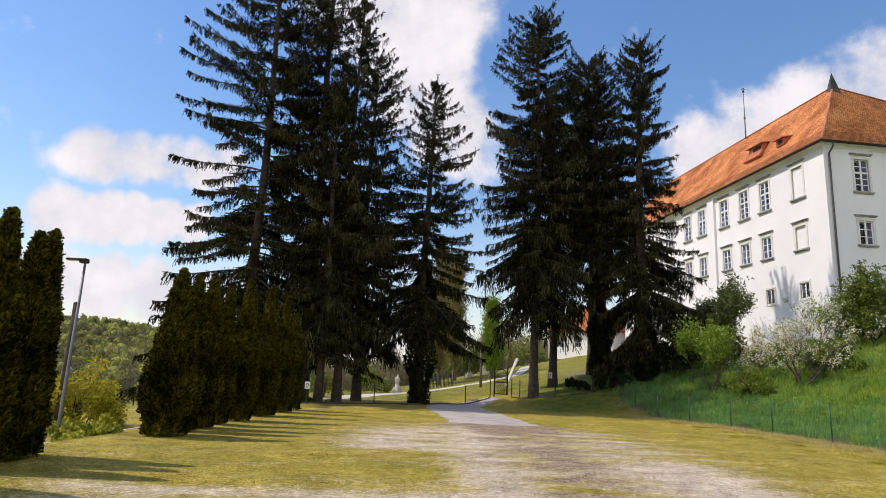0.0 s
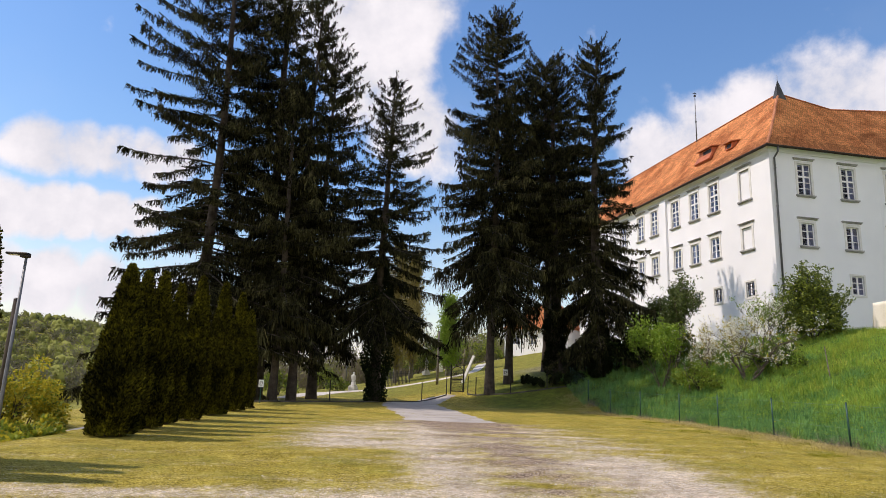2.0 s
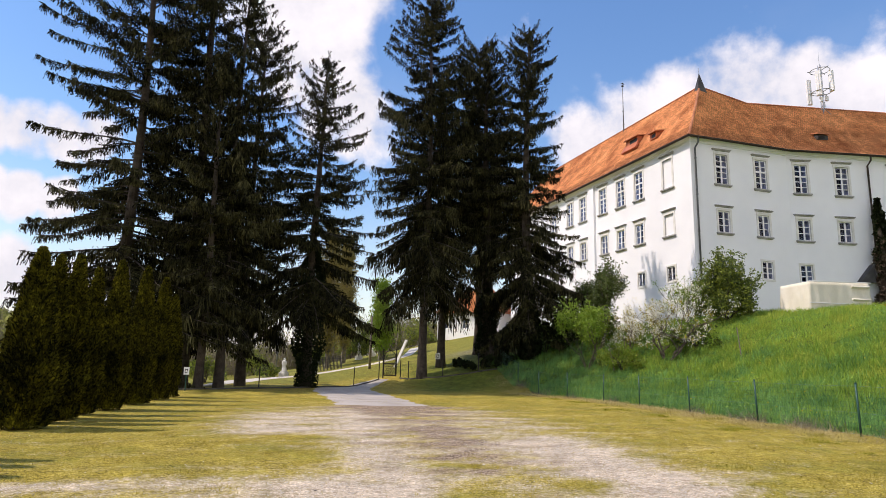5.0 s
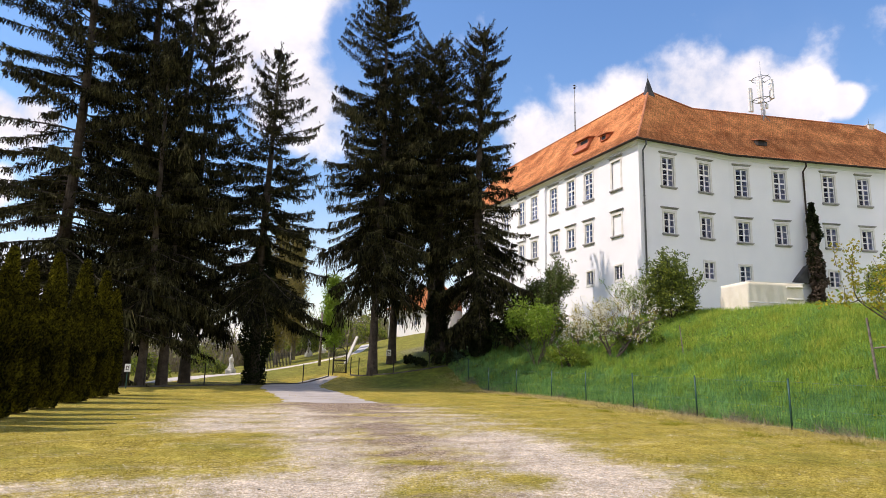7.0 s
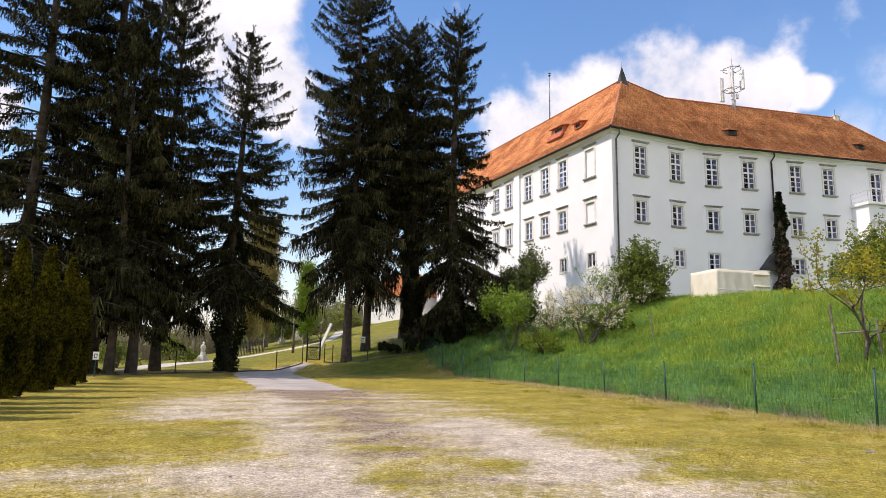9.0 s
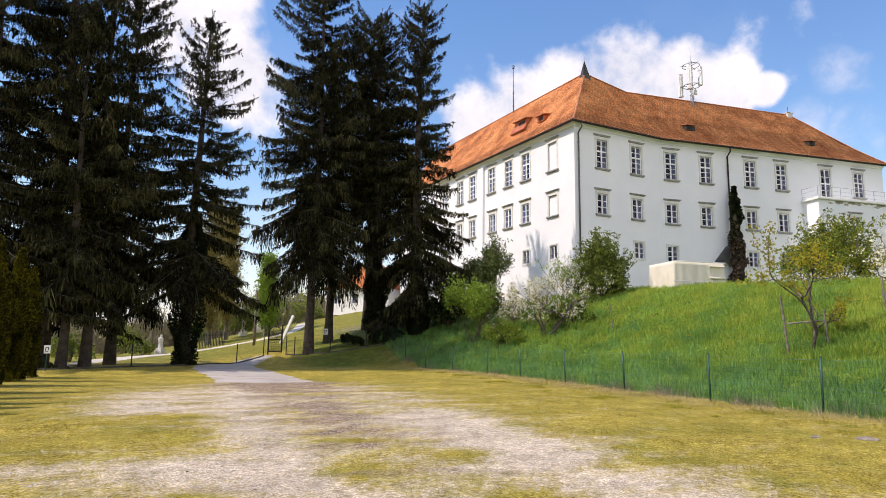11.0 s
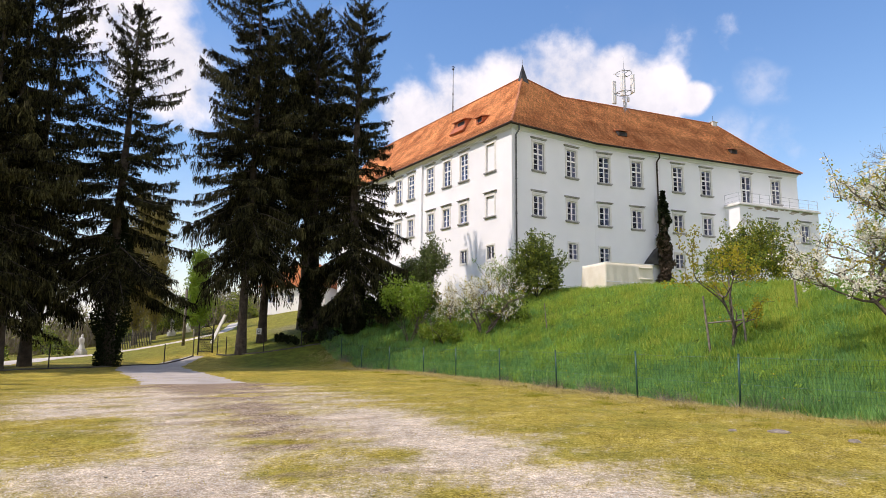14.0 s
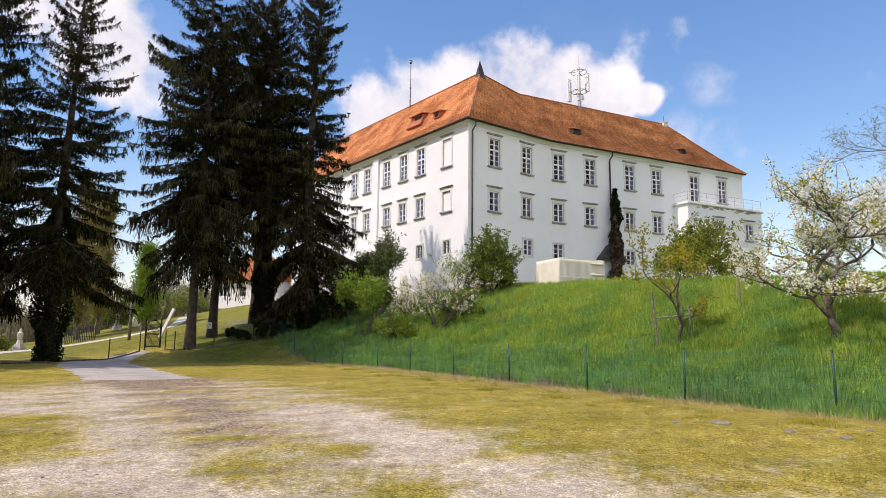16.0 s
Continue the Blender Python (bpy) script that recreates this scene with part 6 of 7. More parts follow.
lawn_fence = empty("lawn_fence", (0, 50, 0.3), "thin dark posts with wire along the lawn", "fence")
for line in KERB:
    feet = [Vector((x, y, float(height(x, y)))) - Vector((0, 50, 0.3)) for x, y in line]
    for f in feet:
        bm = bmesh.new()
        tube(bm, [f - Vector((0, 0, 0.1)), f + Vector((0, 0, 1.3))], 0.035, 6)
        part("fence_post", bm, M_IRON, lawn_fence)
    for a, b in zip(feet, feet[1:]):
        bm = bmesh.new()
        for z in (0.3, 0.65, 1.0, 1.25):
            tube(bm, [a + Vector((0, 0, z)), b + Vector((0, 0, z))], 0.003, 4)
        part("fence_wire", bm, M_IRON, lawn_fence)

picket = empty("picket_fence", (-0.7, 63, float(height(-0.7, 63))), "dark weathered wooden picket fence", "fence")
for i in range(26):
    bm = bmesh.new()
    x = -1.7 + i * 0.135
    box(bm, x - 0.035, x + 0.035, i * 0.06 - 0.015, i * 0.06 + 0.015, -0.05, 1.25 + i * 0.012, 0.006)
    part("picket", bm, M_WOOD if i % 7 == 0 else M_SLATE, picket)
for z in (0.35, 1.0):
    bm = bmesh.new()
    tube(bm, [(-1.8, 0.03, z), (1.8, 1.55, z + 0.3)], 0.03, 6)
    part("fence_rail", bm, M_SLATE, picket)

# ---- lamp, poles, signs ----
LX, LY = -9.95, 17.0
lamp = empty("street_lamp", (LX, LY, float(height(LX, LY)) - 0.02), "slim grey street lamp with a flat lamp head", "street lamp")
bm = bmesh.new()
tube(bm, [(0, 0, 0), (0, 0, 1.0), (0, 0, 5.0)], [0.06, 0.052, 0.032], 10)
part("pole", bm, M_LAMP, lamp, smooth=True)
bm = bmesh.new()
tube(bm, [(0, 0, 0), (0, 0, 0.12)], [0.15, 0.12], 10)
part("base_plate", bm, M_LAMP, lamp)
bm = bmesh.new()
box(bm, -0.5, 0.06, -0.11, 0.11, 5.0, 5.06, 0.02)
box(bm, -0.14, 0.08, -0.08, 0.08, 4.93, 5.02, 0.02)
part("lamp_head", bm, M_IRON, lamp, "flat dark lamp head")
bm = bmesh.new()
box(bm, -0.46, -0.18, -0.08, 0.08, 4.99, 4.998)
part("lens", bm, M_PANEL, lamp)


def timber_pole(name, x, y, h, r, label, mat=M_WOOD):
    z = float(height(x, y)) - 0.1
    ob = empty(name, (x, y, z), label, "pole")
    bm = bmesh.new()
    tube(bm, [(0, 0, 0), (0.02, 0, h * 0.5), (0, 0, h)], [r, r * 0.9, r * 0.75], 9)
    part("pole", bm, mat, ob, smooth=True)
    bm = bmesh.new()
    tube(bm, [(0, 0, h), (0, 0, h + 0.05)], [r * 0.85, r * 0.4], 9)
    part("pole_cap", bm, M_IRON, ob)
    return ob


timber_pole("utility_pole", -13.9, 23.6, 4.6, 0.13, "short dark timber utility pole", M_BARK)
timber_pole("timber_pole", 3.2, 54.8, 4.6, 0.12, "plain brown timber pole on the lawn")
timber_pole("timber_pole", -5.75, 69.5, 5.4, 0.09, "thin grey pole beside the far path", M_LAMP)


def notice(x, y, z, w, h, on_pole, label):
    g = float(height(x, y))
    ob = empty("notice_sign", (x, y, g), label, "sign")
    bm = bmesh.new()
    box(bm, -w / 2, w / 2, -0.012, 0.0, z - g, z - g + h, 0.006)
    part("plate", bm, M_SIGN, ob)
    bm = bmesh.new()
    box(bm, -w * 0.28, w * 0.2, -0.016, -0.013, z - g + h * 0.22, z - g + h * 0.3)
    box(bm, -w * 0.28, -w * 0.18, -0.016, -0.013, z - g + h * 0.3, z - g + h * 0.75)
    box(bm, -w * 0.18, w * 0.26, -0.016, -0.013, z - g + h * 0.66, z - g + h * 0.75)
    box(bm, w * 0.12, w * 0.24, -0.016, -0.013, z - g + h * 0.42, z - g + h * 0.66)
    part("print", bm, M_INK, ob, "black pictogram bars")
    bm = bmesh.new()
    if on_pole:
        tube(bm, [(0, 0.03, -0.1), (0, 0.03, z - g + h)], 0.025, 7)
    else:
        box(bm, -0.03, 0.03, 0.0, 0.25, z - g + h * 0.3, z - g + h * 0.6)
    part("support", bm, M_FENCE if on_pole else M_IRON, ob)


notice(-7.2, 34.3, 0.9, 0.27, 0.38, True, "small white notice plate on a green pole")
notice(7.85, 47.4, 2.15, 0.36, 0.44, False, "small white notice plate fixed to a spruce trunk")


# ---- statues and stones on the lawn ----
def statue(x, y, h, seed):
    z = float(height(x, y)) - 0.03
    bm = bmesh.new()
    box(bm, -0.34, 0.34, -0.34, 0.34, 0, h * 0.22, 0.03)
    box(bm, -0.27, 0.27, -0.27, 0.27, h * 0.22, h * 0.3, 0.02)
    rs = np.random.RandomState(seed)
    prof = [(0.24, 0.3), (0.22, 0.42), (0.17, 0.55), (0.23, 0.7), (0.22, 0.8), (0.08, 0.86), (0.11, 0.93), (0.04, 1.0)]
    tube(bm, [(0.03 * math.sin(i + seed), 0, h * f) for i, (r, f) in enumerate(prof)], [r for r, f in prof], 10)
    me = bpy.data.meshes.new("statue")
    bmesh.ops.recalc_face_normals(bm, faces=bm.faces)
    bm.to_mesh(me)
    bm.free()
    ob = link("statue", me, M_STATUE)
    ob.matrix_basis = Matrix.Translation((x, y, z)) @ Matrix.Rotation(seed, 4, "Z")
    tagged(ob, "plain white stone statue on a low pedestal", "statue", "white stone statues on the lawn")


statue(-4.35, 61.4, 1.75, 1)
statue(3.0, 74, 2.0, 2)
statue(4.75, 76, 2.0, 3)
statue(-1.75, 62, 1.3, 4)
bm = bmesh.new()
box(bm, -0.17, 0.17, -0.06, 0.06, 0, 2.5, 0.03)
slabw = part("white_board", bm, M_STATUE)
slabw.matrix_basis = Matrix.Translation((5.05, 52.0, float(height(5.05, 52)) - 0.1)) @ Matrix.Rotation(radians(22), 4, "Y") @ Matrix.Rotation(radians(-55), 4, "Z")
tagged(slabw, "white-painted board leaning behind the gate", "board")


# ---- stakes on the slope ----
def stake(x, y, h, r, lean, label, mat=M_WOOD):
    z = float(height(x, y)) - 0.1
    bm = bmesh.new()
    tube(bm, [(0, 0, 0), (lean[0] * 0.5, lean[1] * 0.5, h * 0.5), (lean[0], lean[1], h)], [r, r, r * 0.8], 7)
    ob = part("stake", bm, mat)
    ob.matrix_basis = Matrix.Translation((x, y, z))
    tagged(ob, label, "stake", "stakes on the slope")


stake(22.0, 31.5, 1.7, 0.03, (-0.15, 0.05), "thin weathered wooden stake in long grass")
stake(24.9, 17.5, 1.35, 0.05, (-0.06, 0), "short pale wooden stake in long grass")
stake(20.2, 17.9, 2.3, 0.045, (-0.25, 0.0), "grey wooden tree stake in long grass")
stake(21.25, 17.6, 2.7, 0.045, (-0.1, 0.1), "grey wooden tree stake in long grass")
stake(21.0, 16.9, 1.5, 0.04, (-0.12, 0.0), "grey wooden tree stake in long grass")
stake(17.3, 37.3, 1.7, 0.035, (-0.3, 0.1), "thin weathered wooden stake in long grass")
stake(18.6, 38.2, 1.6, 0.035, (-0.2, 0.1), "thin weathered wooden stake in long grass")
brace = bmesh.new()
tube(brace, [(0, 0, 0), (0.85, -0.9, 0.12)], 0.03, 6)
ob = part("brace_lath", brace, M_WOOD)
ob.matrix_basis = Matrix.Translation((20.1, 17.85, float(height(20.2, 17.9)) + 1.15))
tagged(ob, "thin wooden lath tying the tree stakes", "lath")


# ---- canvas shelter by the castle ----
def shelter():
    x, y = 31.25, 35.9
    z = float(height(x, y)) - 0.05
    u = math.atan2(U_S2.y, U_S2.x)
    ob = empty("canvas_shelter", Matrix.Translation((x, y, z)) @ Matrix.Rotation(u, 4, "Z"), "cream canvas vehicle shelter with a rolled side flap", "shelter")
    L, D, H = 2.05, 1.4, 1.8
    rs = np.random.RandomState(7)
    rows = []
    ring = []
    for a, b, n in (((-L, -D), (L, -D), 24), ((L, -D), (L, D), 14), ((L, D), (-L, D), 24), ((-L, D), (-L, -D), 14)):
        for i in range(n):
            t = i / n
            ring.append((a[0] + (b[0] - a[0]) * t, a[1] + (b[1] - a[1]) * t))
    for k in range(9):
        f = k / 8
        row = []
        for i, (px, py) in enumerate(ring):
            w = 0.05 * math.sin(i * 1.35) * (1 - f) + 0.035 * math.sin(i * 1.9 + k * 0.9) * math.sin(f * 3.1 + 0.3)
            s = 1 + 0.03 * (1 - f)
            row.append((px * s + (w if abs(py) < D - 1e-6 else 0), py * s + (w if abs(py) >= D - 1e-6 else 0), f * H))
        rows.append(row)
    for f in (0.9, 0.55, 0.15):
        rows.append([(px * f, py * f, H + 0.16 * (1 - f)) for px, py in ring])
    grid_mesh("canvas", rows, M_CANVAS, ob, close=True)
    for z0 in (0.42, 1.78):
        bm = bmesh.new()
        box(bm, -L - 0.06, L + 0.06, -D - 0.075, -D - 0.05, z0, z0 + 0.07, 0.01)
        part("hem_band", bm, M_SIGN, ob, "pale welded hem strip")
    for z0 in (0.75, 1.55):
        bm = bmesh.new()
        tube(bm, [(0.75, -D - 0.09, z0), (1.35, -D - 0.11, z0 - 0.02), (1.95, -D - 0.09, z0)], 0.07, 8)
        part("rolled_flap", bm, M_CANVAS, ob)


shelter()

# lean-to hood and ivy-grown dead trunk at the south front
bm = bmesh.new()
tri = [(5.35, 9.2), (6.7, 10.75), (6.7, 9.2)]
fr = [bm.verts.new((x, -0.55, z)) for x, z in tri]
bk = [bm.verts.new((x, -0.01, z + (0.0))) for x, z in tri]
bm.faces.new(fr)
bm.faces.new(bk[::-1])
for i in range(3):
    bm.faces.new((fr[i], bk[i], bk[(i + 1) % 3], fr[(i + 1) % 3]))
part("lean_to_hood", bm, M_SLATE, castle, "dark sheet-metal lean-to hood").matrix_basis = F_S2

vx, vy = BEND + U_S2 * 7.35 - IN_S2 * 0.75
vz = float(height(vx, vy)) - 0.1
vine = empty("ivy_grown_trunk", (vx, vy, vz), "dead trunk wrapped in brown and dark green ivy on the wall", "climbing plant")
rs = np.random.RandomState(140)
VH = 16.3 - vz
zz = np.linspace(0, VH, 14)
line = np.stack([0.08 * np.sin(zz * 0.6), 0.05 * np.cos(zz * 0.5), zz], 1)
polys("stem", tubes(line[None], (0.3 * (1 - zz / VH) ** 0.6 + 0.06)[None], 10), 4, M_BARK, vine, smooth=True)
n = 9000
f = rs.uniform(0, 1, n)
a = rs.uniform(0, math.tau, n)
r = (0.42 * (1 - f) ** 0.8 + 0.13 + 0.2 * np.sin(f * 41) * np.sin(a * 2 + f * 9) + 0.13 * np.sin(f * 17 + 1.5 * np.cos(a))) * rs.uniform(0.65, 1.3, n) * np.clip((1 - f) / 0.16, 0.2, 1)
pos = np.stack([r * np.cos(a), r * np.sin(a) * 0.8, f * VH], 1)
way = np.stack([np.cos(a), np.sin(a), rs.uniform(-1.3, 0.2, n)], 1) + rs.normal(0, 0.4, (n, 3))
M_DEADIVY = material("withered_ivy", (0.035, 0.024, 0.016), (0.12, 0.085, 0.055), 1.0, 0.8, 0, island=True)
green = f > 0.55 + rs.normal(0, 0.12, n)
ln = rs.uniform(0.14, 0.3, n)
leaf = diamonds(pos, way, ln, ln * 0.75, rs)
polys("withered_leaves", leaf[~green], 4, M_DEADIVY, vine, "brown withered ivy")
polys("green_leaves", leaf[green], 4, M_IVY, vine, "dark green ivy")


# ---- annex beyond the spruces ----
def annex(x, y, wx, dy, z1, z2, rot, label):
    z0 = float(height(x, y)) - 0.4
    ob = empty("annex_house", Matrix.Translation((x, y, z0)) @ Matrix.Rotation(rot, 4, "Z"), label, "house")
    h, r = z1 - z0, z2 - z0
    holes = [(c - 0.5, c + 0.5, h * 0.42, h * 0.42 + 1.3) for c in (1.6, 4.2, 6.8, 9.4) if c < wx - 0.8]
    w = wall("house_wall", Matrix.Translation((-wx / 2, 0, 0)), wx, 0, h, holes, M_PLASTER, 0.4, ob)
    wall("house_wall", Matrix.Translation((wx / 2, 0, 0)) @ Matrix.Rotation(math.pi / 2, 4, "Z"), dy, 0, h, [], M_PLASTER, 0.4, ob)
    wall("house_wall", Matrix.Translation((-wx / 2, dy, 0)) @ Matrix.Rotation(-math.pi / 2, 4, "Z"), dy, 0, h, [], M_PLASTER, 0.4, ob)
    wall("house_wall", Matrix.Translation((wx / 2, dy, 0)) @ Matrix.Rotation(math.pi, 4, "Z"), wx, 0, h, [], M_PLASTER, 0.4, ob)
    for h4 in holes:
        c = (h4[0] + h4[1]) / 2 - wx / 2
        bm = bmesh.new()
        for b in (-0.46, 0, 0.46):
            box(bm, c + b - 0.035, c + b + 0.035, 0.12, 0.18, h4[2], h4[3])
        for b in (h4[2] + 0.035, (h4[2] + h4[3]) / 2, h4[3] - 0.035):
            box(bm, c - 0.5, c + 0.5, 0.125, 0.175, b - 0.035, b + 0.035)
        win = part("window", bm, M_SASH, ob)
        bm = bmesh.new()
        box(bm, c - 0.5, c + 0.5, 0.147, 0.153, h4[2], h4[3])
        part("pane", bm, M_GLASS, win).visible_shadow = False
    a, b = Vector((-wx / 2 - 0.4, -0.5, h)), Vector((wx / 2 + 0.4, -0.5, h))
    c, d = Vector((wx / 2 - dy * 0.35, dy / 2, r)), Vector((-wx / 2 + dy * 0.35, dy / 2, r))
    e, g = Vector((wx / 2 + 0.4, dy + 0.5, h)), Vector((-wx / 2 - 0.4, dy + 0.5, h))
    for q in ((a, b, c, d), (b, e, c, c), (e, g, d, c), (g, a, d, d)):
        o = roof_slope(*q)
        o.parent = ob
        o.matrix_basis = Matrix.Identity(4)


annex(17.2, 81.0, 9.0, 7.0, 8.6, 12.0, radians(-38), "white annex house with red tile roof behind the spruces")
annex(24.2, 80.5, 7.0, 6.0, 8.4, 10.8, radians(-30), "low white annex with red tile roof behind the spruces")


# ---- grass, straw, stones ----
def scatter(n, x0, x1, y0, y1, keep, seed):
    rs = np.random.RandomState(seed)
    x, y = rs.uniform(x0, x1, n), rs.uniform(y0, y1, n)
    k = keep(x, y, rs)
    return x[k], y[k], rs


def blades(name, x, y, rs, h0, h1, width, mat, label, lean=0.5, category="grass", tuft=0.55):
    n = len(x)
    z = height(x, y) - 0.01
    h = rs.uniform(h0, h1, n) * (1 + tuft * np.clip(waves(x, y, 57, 1.5, 3) + 0.4 * waves(x, y, 58, 0.5, 2), -0.6, 1.2))
    way = np.stack([rs.normal(0, lean, n), rs.normal(0, lean, n), np.ones(n)], 1)
    pos = np.stack([x, y, z], 1)
    a = rs.uniform(0, math.tau, n)
    side = np.stack([np.cos(a), np.sin(a), np.zeros(n)], 1) * (h * width / 2)[:, None]
    return tagged(polys(name, np.stack([pos - side, pos + side, pos + way * h[:, None]], 1), 3, mat), label, category, kind="stuff")


def in_meadow(x, y, rs):
    g, m, s = yard_masks(x, y)
    d = np.hypot(x, y)
    return (m > 0.5) & (rs.rand(len(x)) < np.clip(1.25 - d / 45, 0.25, 1)) & (waves(x, y, 51, 1.6) > rs.uniform(-1.0, 0.35, len(x)))


x, y, rs = scatter(1600000, 11.4, 36.0, 3.0, 46.0, in_meadow, 201)
pick = waves(x, y, 53, 4.5) + 0.5 * waves(x, y, 54, 1.2) + rs.normal(0, 0.35, len(x)) - 0.75 * sstep(20.5, 15.5, x) + 0.25 * sstep(20, 26, x)
k = pick < -0.35
blades("dark_grass", x[k], y[k], rs, 0.14, 0.36, 0.075, M_GRASS_DARK, "dark bluish-green lush grass near the fence", 0.32, tuft=0.75)
k = (pick >= -0.35) & (pick < 0.58)
blades("meadow_grass", x[k], y[k], rs, 0.12, 0.34, 0.08, M_GRASS, "long lush green meadow grass on the slope", 0.34, tuft=0.8)
k = pick >= 0.58
blades("light_grass", x[k], y[k], rs, 0.14, 0.4, 0.07, M_GRASS_LIGHT, "light yellowish grass stalks in the meadow", 0.3, tuft=0.75)


def on_turf(x, y, rs):
    g, m, s = yard_masks(x, y)
    return (m < 0.5) & (rs.rand(len(x)) < np.clip(1 - 1.3 * g - 0.8 * s, 0.1, 1) * np.clip(1.5 - np.hypot(x, y) / 26, 0.3, 1)) & (np.hypot(x, y) > 4.5)


x, y, rs = scatter(300000, -9.0, 14.4, 4.0, 30.0, on_turf, 202)
blades("turf_blades", x, y, rs, 0.015, 0.05, 0.2, M_TURF, "short dry yellow-green turf", 0.6)


def by_fence(x, y, rs):
    fx = np.interp(y, [p[1] for p in FENCE], [p[0] for p in FENCE])
    return (np.abs(x - fx + 0.5) < 1.2 * rs.rand(len(x)) ** 0.7) & (waves(x, y, 59, 1.8) > rs.uniform(-0.7, 0.3, len(x)))


x, y, rs = scatter(190000, 10.0, 15.8, 3.0, 42.0, by_fence, 203)
blades("dry_straw", x, y, rs, 0.03, 0.16, 0.07, M_STRAW, "bleached dry straw along the fence foot", 1.2)


def mossy(x, y, rs):
    fx = np.interp(y, [p[1] for p in FENCE], [p[0] for p in FENCE])
    return (np.abs(x - fx + 2.0) < 1.6) & (waves(x, y * 0.6, 60, 1.3) > 0.22 + 0.2 * np.abs(x - fx + 1.8))


x, y, rs = scatter(130000, 8.5, 14.2, 3.0, 34.0, mossy, 208)
blades("moss_tufts", x, y, rs, 0.025, 0.08, 0.16, M_MOSS, "yellow-green mossy grass tufts near the fence", 0.6)


def weeds():
    """Rosettes of broad leaves between the grass."""
    rs = np.random.RandomState(206)
    x, y = rs.uniform(14.4, 30, 1300), rs.uniform(5, 36, 1300)
    k = (waves(x, y, 55, 3.0) > 0.02) & (x > 14.6)
    x, y = x[k], y[k]
    out = []
    for i in range(13):
        a = rs.uniform(0, math.tau, len(x))
        pos = np.stack([x + rs.normal(0, 0.08, len(x)), y + rs.normal(0, 0.08, len(x)), height(x, y) + rs.uniform(0.05, 0.22, len(x))], 1)
        ln = rs.uniform(0.06, 0.15, len(x))
        out.append(diamonds(pos, np.stack([np.cos(a), np.sin(a), rs.uniform(0.2, 1.2, len(x))], 1), ln, ln * 0.42, rs))
    tagged(polys("broad_weeds", np.concatenate(out), 4, M_GRASS), "broad-leaved fresh green weeds between the grass", "weeds", kind="stuff")


weeds()


def tangle(x, y, rs):
    fx = np.interp(y, [p[1] for p in FENCE], [p[0] for p in FENCE])
    return (np.abs(x - fx - 0.05) < 0.4 * rs.rand(len(x))) & (waves(x * 0.3, y, 56, 3.5) > 0.12)


x, y, rs = scatter(90000, 11.4, 15.6, 3.0, 42.0, tangle, 207)
blades("withered_stalks", x, y, rs, 0.12, 0.42, 0.035, M_TWIG, "grey-brown withered stalks tangled round the fence", 0.75)


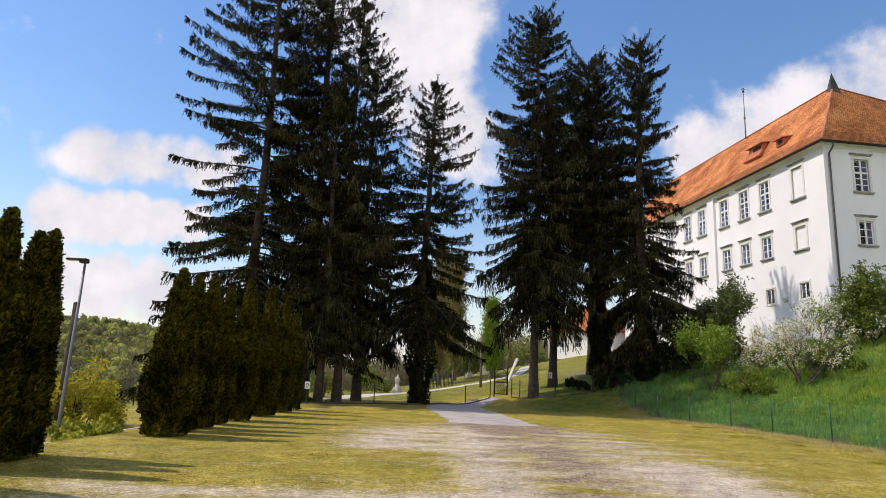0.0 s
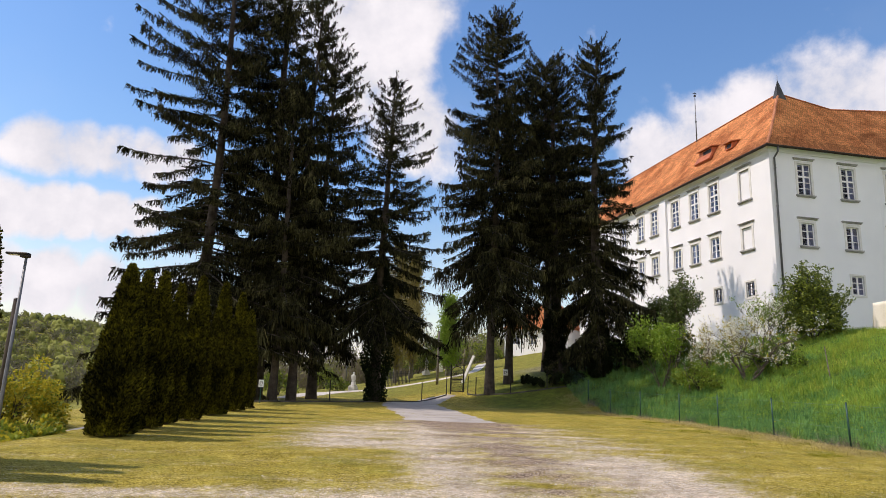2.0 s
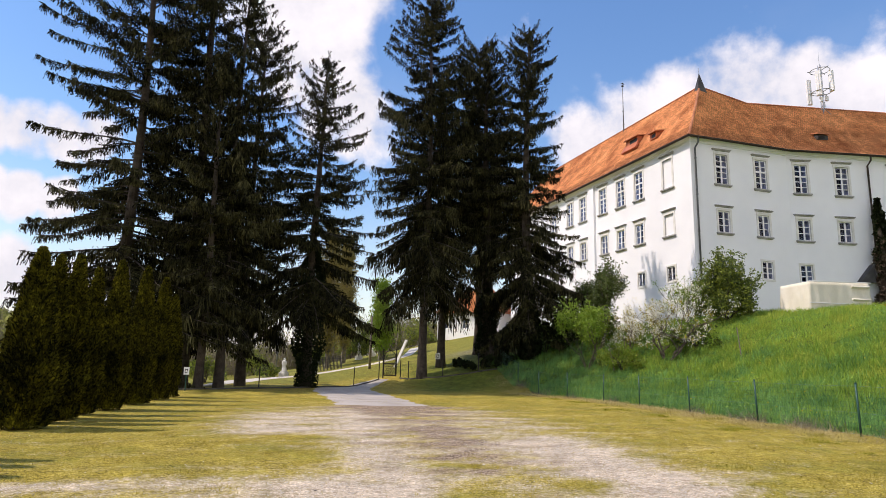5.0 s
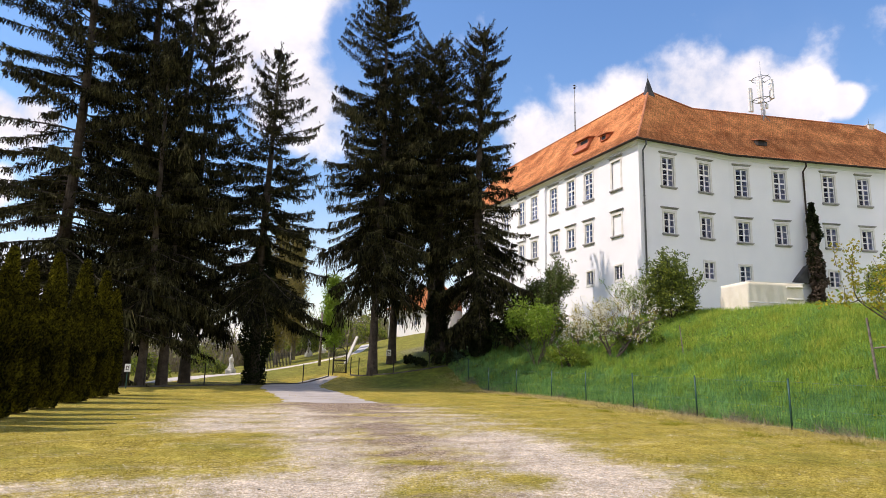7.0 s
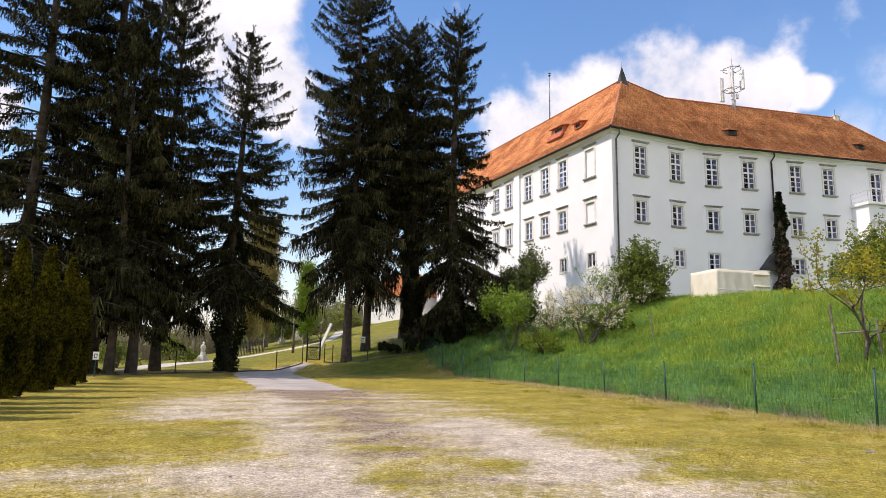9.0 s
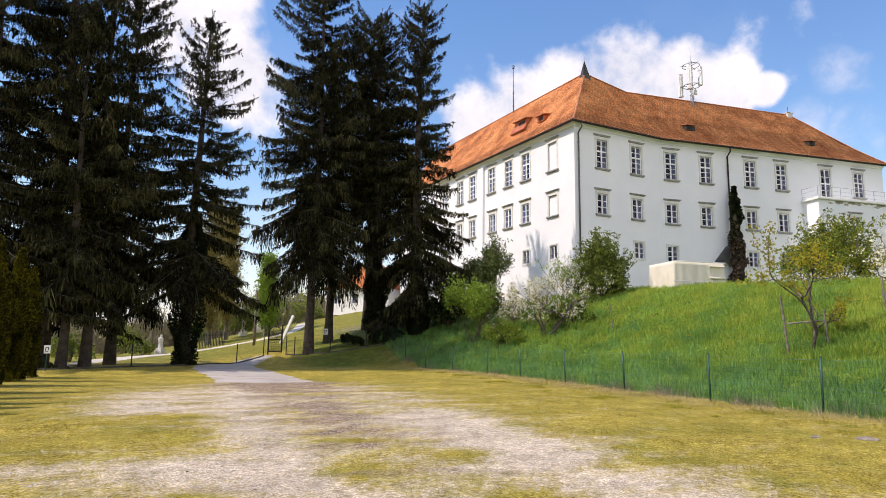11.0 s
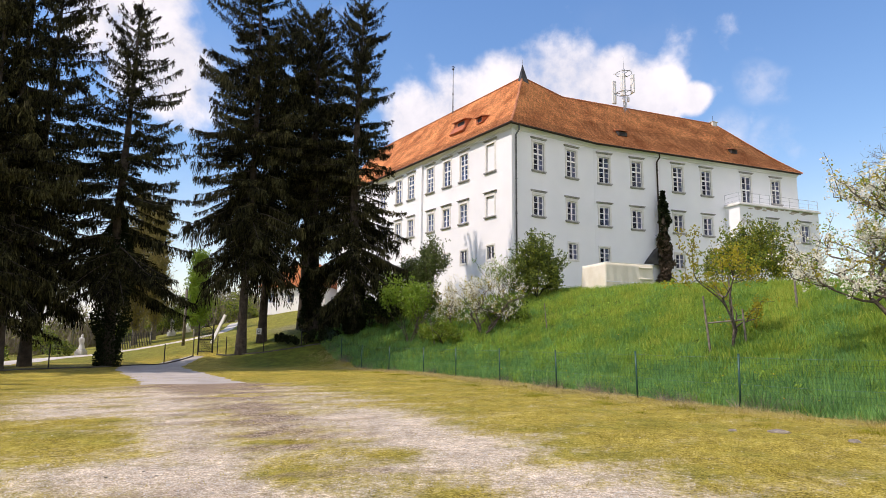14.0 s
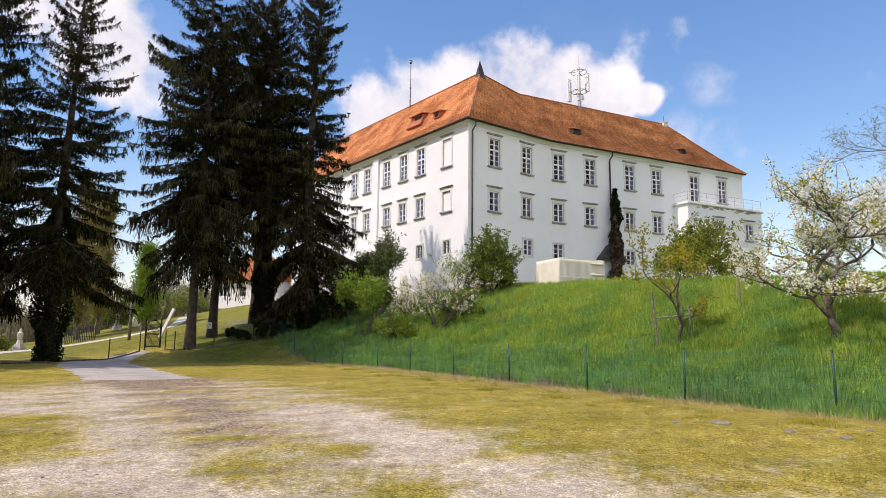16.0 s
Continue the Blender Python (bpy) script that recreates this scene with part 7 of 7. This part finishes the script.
def chips():
    def keep(x, y, rs):
        g, m, s = yard_masks(x, y)
        return (rs.rand(len(x)) < np.clip(g * 1.2 - 0.25, 0.01, 1)) & (np.hypot(x, y) > 4.5)

    x, y, rs = scatter(90000, -8.0, 14.0, 4.5, 20.0, keep, 204)
    n = len(x)
    r = rs.uniform(0.005, 0.013, n) * np.where(rs.rand(n) < 0.03, 1.8, 1)
    z = height(x, y) + r * 0.25
    c = np.stack([x, y, z], 1)
    a = rs.uniform(0, math.tau, n)
    ax = np.stack([np.cos(a), np.sin(a), rs.normal(0, 0.2, n)], 1) * (r * rs.uniform(0.9, 1.6, n))[:, None]
    ay = np.stack([-np.sin(a), np.cos(a), rs.normal(0, 0.2, n)], 1) * r[:, None]
    az = np.array([0, 0, 1.0]) * (r * rs.uniform(0.5, 0.8, n))[:, None]
    verts = np.stack([c + ax, c + ay, c - ax, c - ay, c + az, c - az], 1).reshape(-1, 3)
    tri = np.array([[0, 1, 4], [1, 2, 4], [2, 3, 4], [3, 0, 4]])
    f = (np.arange(n)[:, None, None] * 6 + tri[None]).reshape(-1, 3).astype(np.int32)
    me = bpy.data.meshes.new("gravel")
    me.vertices.add(len(verts))
    me.vertices.foreach_set("co", verts.astype(np.float32).ravel())
    me.loops.add(f.size)
    me.loops.foreach_set("vertex_index", f.ravel())
    me.polygons.add(len(f))
    me.polygons.foreach_set("loop_start", np.arange(0, f.size, 3, dtype=np.int32))
    me.update(calc_edges=True)
    tagged(link("gravel", me, M_PEBBLE), "loose pale limestone gravel chips", "gravel", kind="stuff")


chips()


def dots():
    rs = np.random.RandomState(205)
    x, y = rs.uniform(14.3, 26, 240), rs.uniform(5, 30, 240)
    k = waves(x, y, 52, 5) > 0.1
    x, y = x[k], y[k]
    pos = np.stack([x, y, height(x, y) + rs.uniform(0.2, 0.4, len(x))], 1)
    out = [diamonds(pos, np.stack([np.cos(np.full(len(x), a)), np.sin(np.full(len(x), a)), np.full(len(x), 0.3)], 1), np.full(len(x), 0.035), np.full(len(x), 0.03), rs) for a in (0, 1.2, 2.5, 3.8, 5.0)]
    m = material("dandelion_yellow", (0.6, 0.42, 0.01), (0.8, 0.6, 0.03), 2, 0.7, 0, island=True)
    tagged(polys("dandelions", np.concatenate(out), 4, m), "yellow dandelion flowers in the meadow", "flowers", kind="stuff")


dots()


M_FIELDSTONE = material("earthy_fieldstone", (0.15, 0.125, 0.1), (0.36, 0.31, 0.25), 6, 0.9, 0.5, 30)


def fieldstone(x, y, r, seed):
    rs = np.random.RandomState(seed)
    bm = bmesh.new()
    bmesh.ops.create_icosphere(bm, subdivisions=2, radius=r)
    for v in bm.verts:
        v.co = v.co * (1 + 0.25 * noise.noise(v.co * (2.2 / r) + Vector((seed, 0, 0)))) * 1.0
        v.co.x *= 1.7
        v.co.z *= 0.45
    ob = part("fieldstone", bm, M_FIELDSTONE, smooth=False)
    ob.matrix_basis = Matrix.Translation((x, y, float(height(x, y)) + r * 0.05)) @ Matrix.Rotation(rs.uniform(0, 3), 4, "Z")
    tagged(ob, "flat grey fieldstone lying in the turf", "stone", "stones at the yard edge")


for i, (x, y, r) in enumerate([(10.3, 8.6, 0.09), (10.9, 8.1, 0.16), (11.2, 6.9, 0.13), (11.3, 6.0, 0.12), (11.9, 6.6, 0.08), (12.6, 6.3, 0.1)]):
    fieldstone(x, y, r * 0.75, 210 + i)
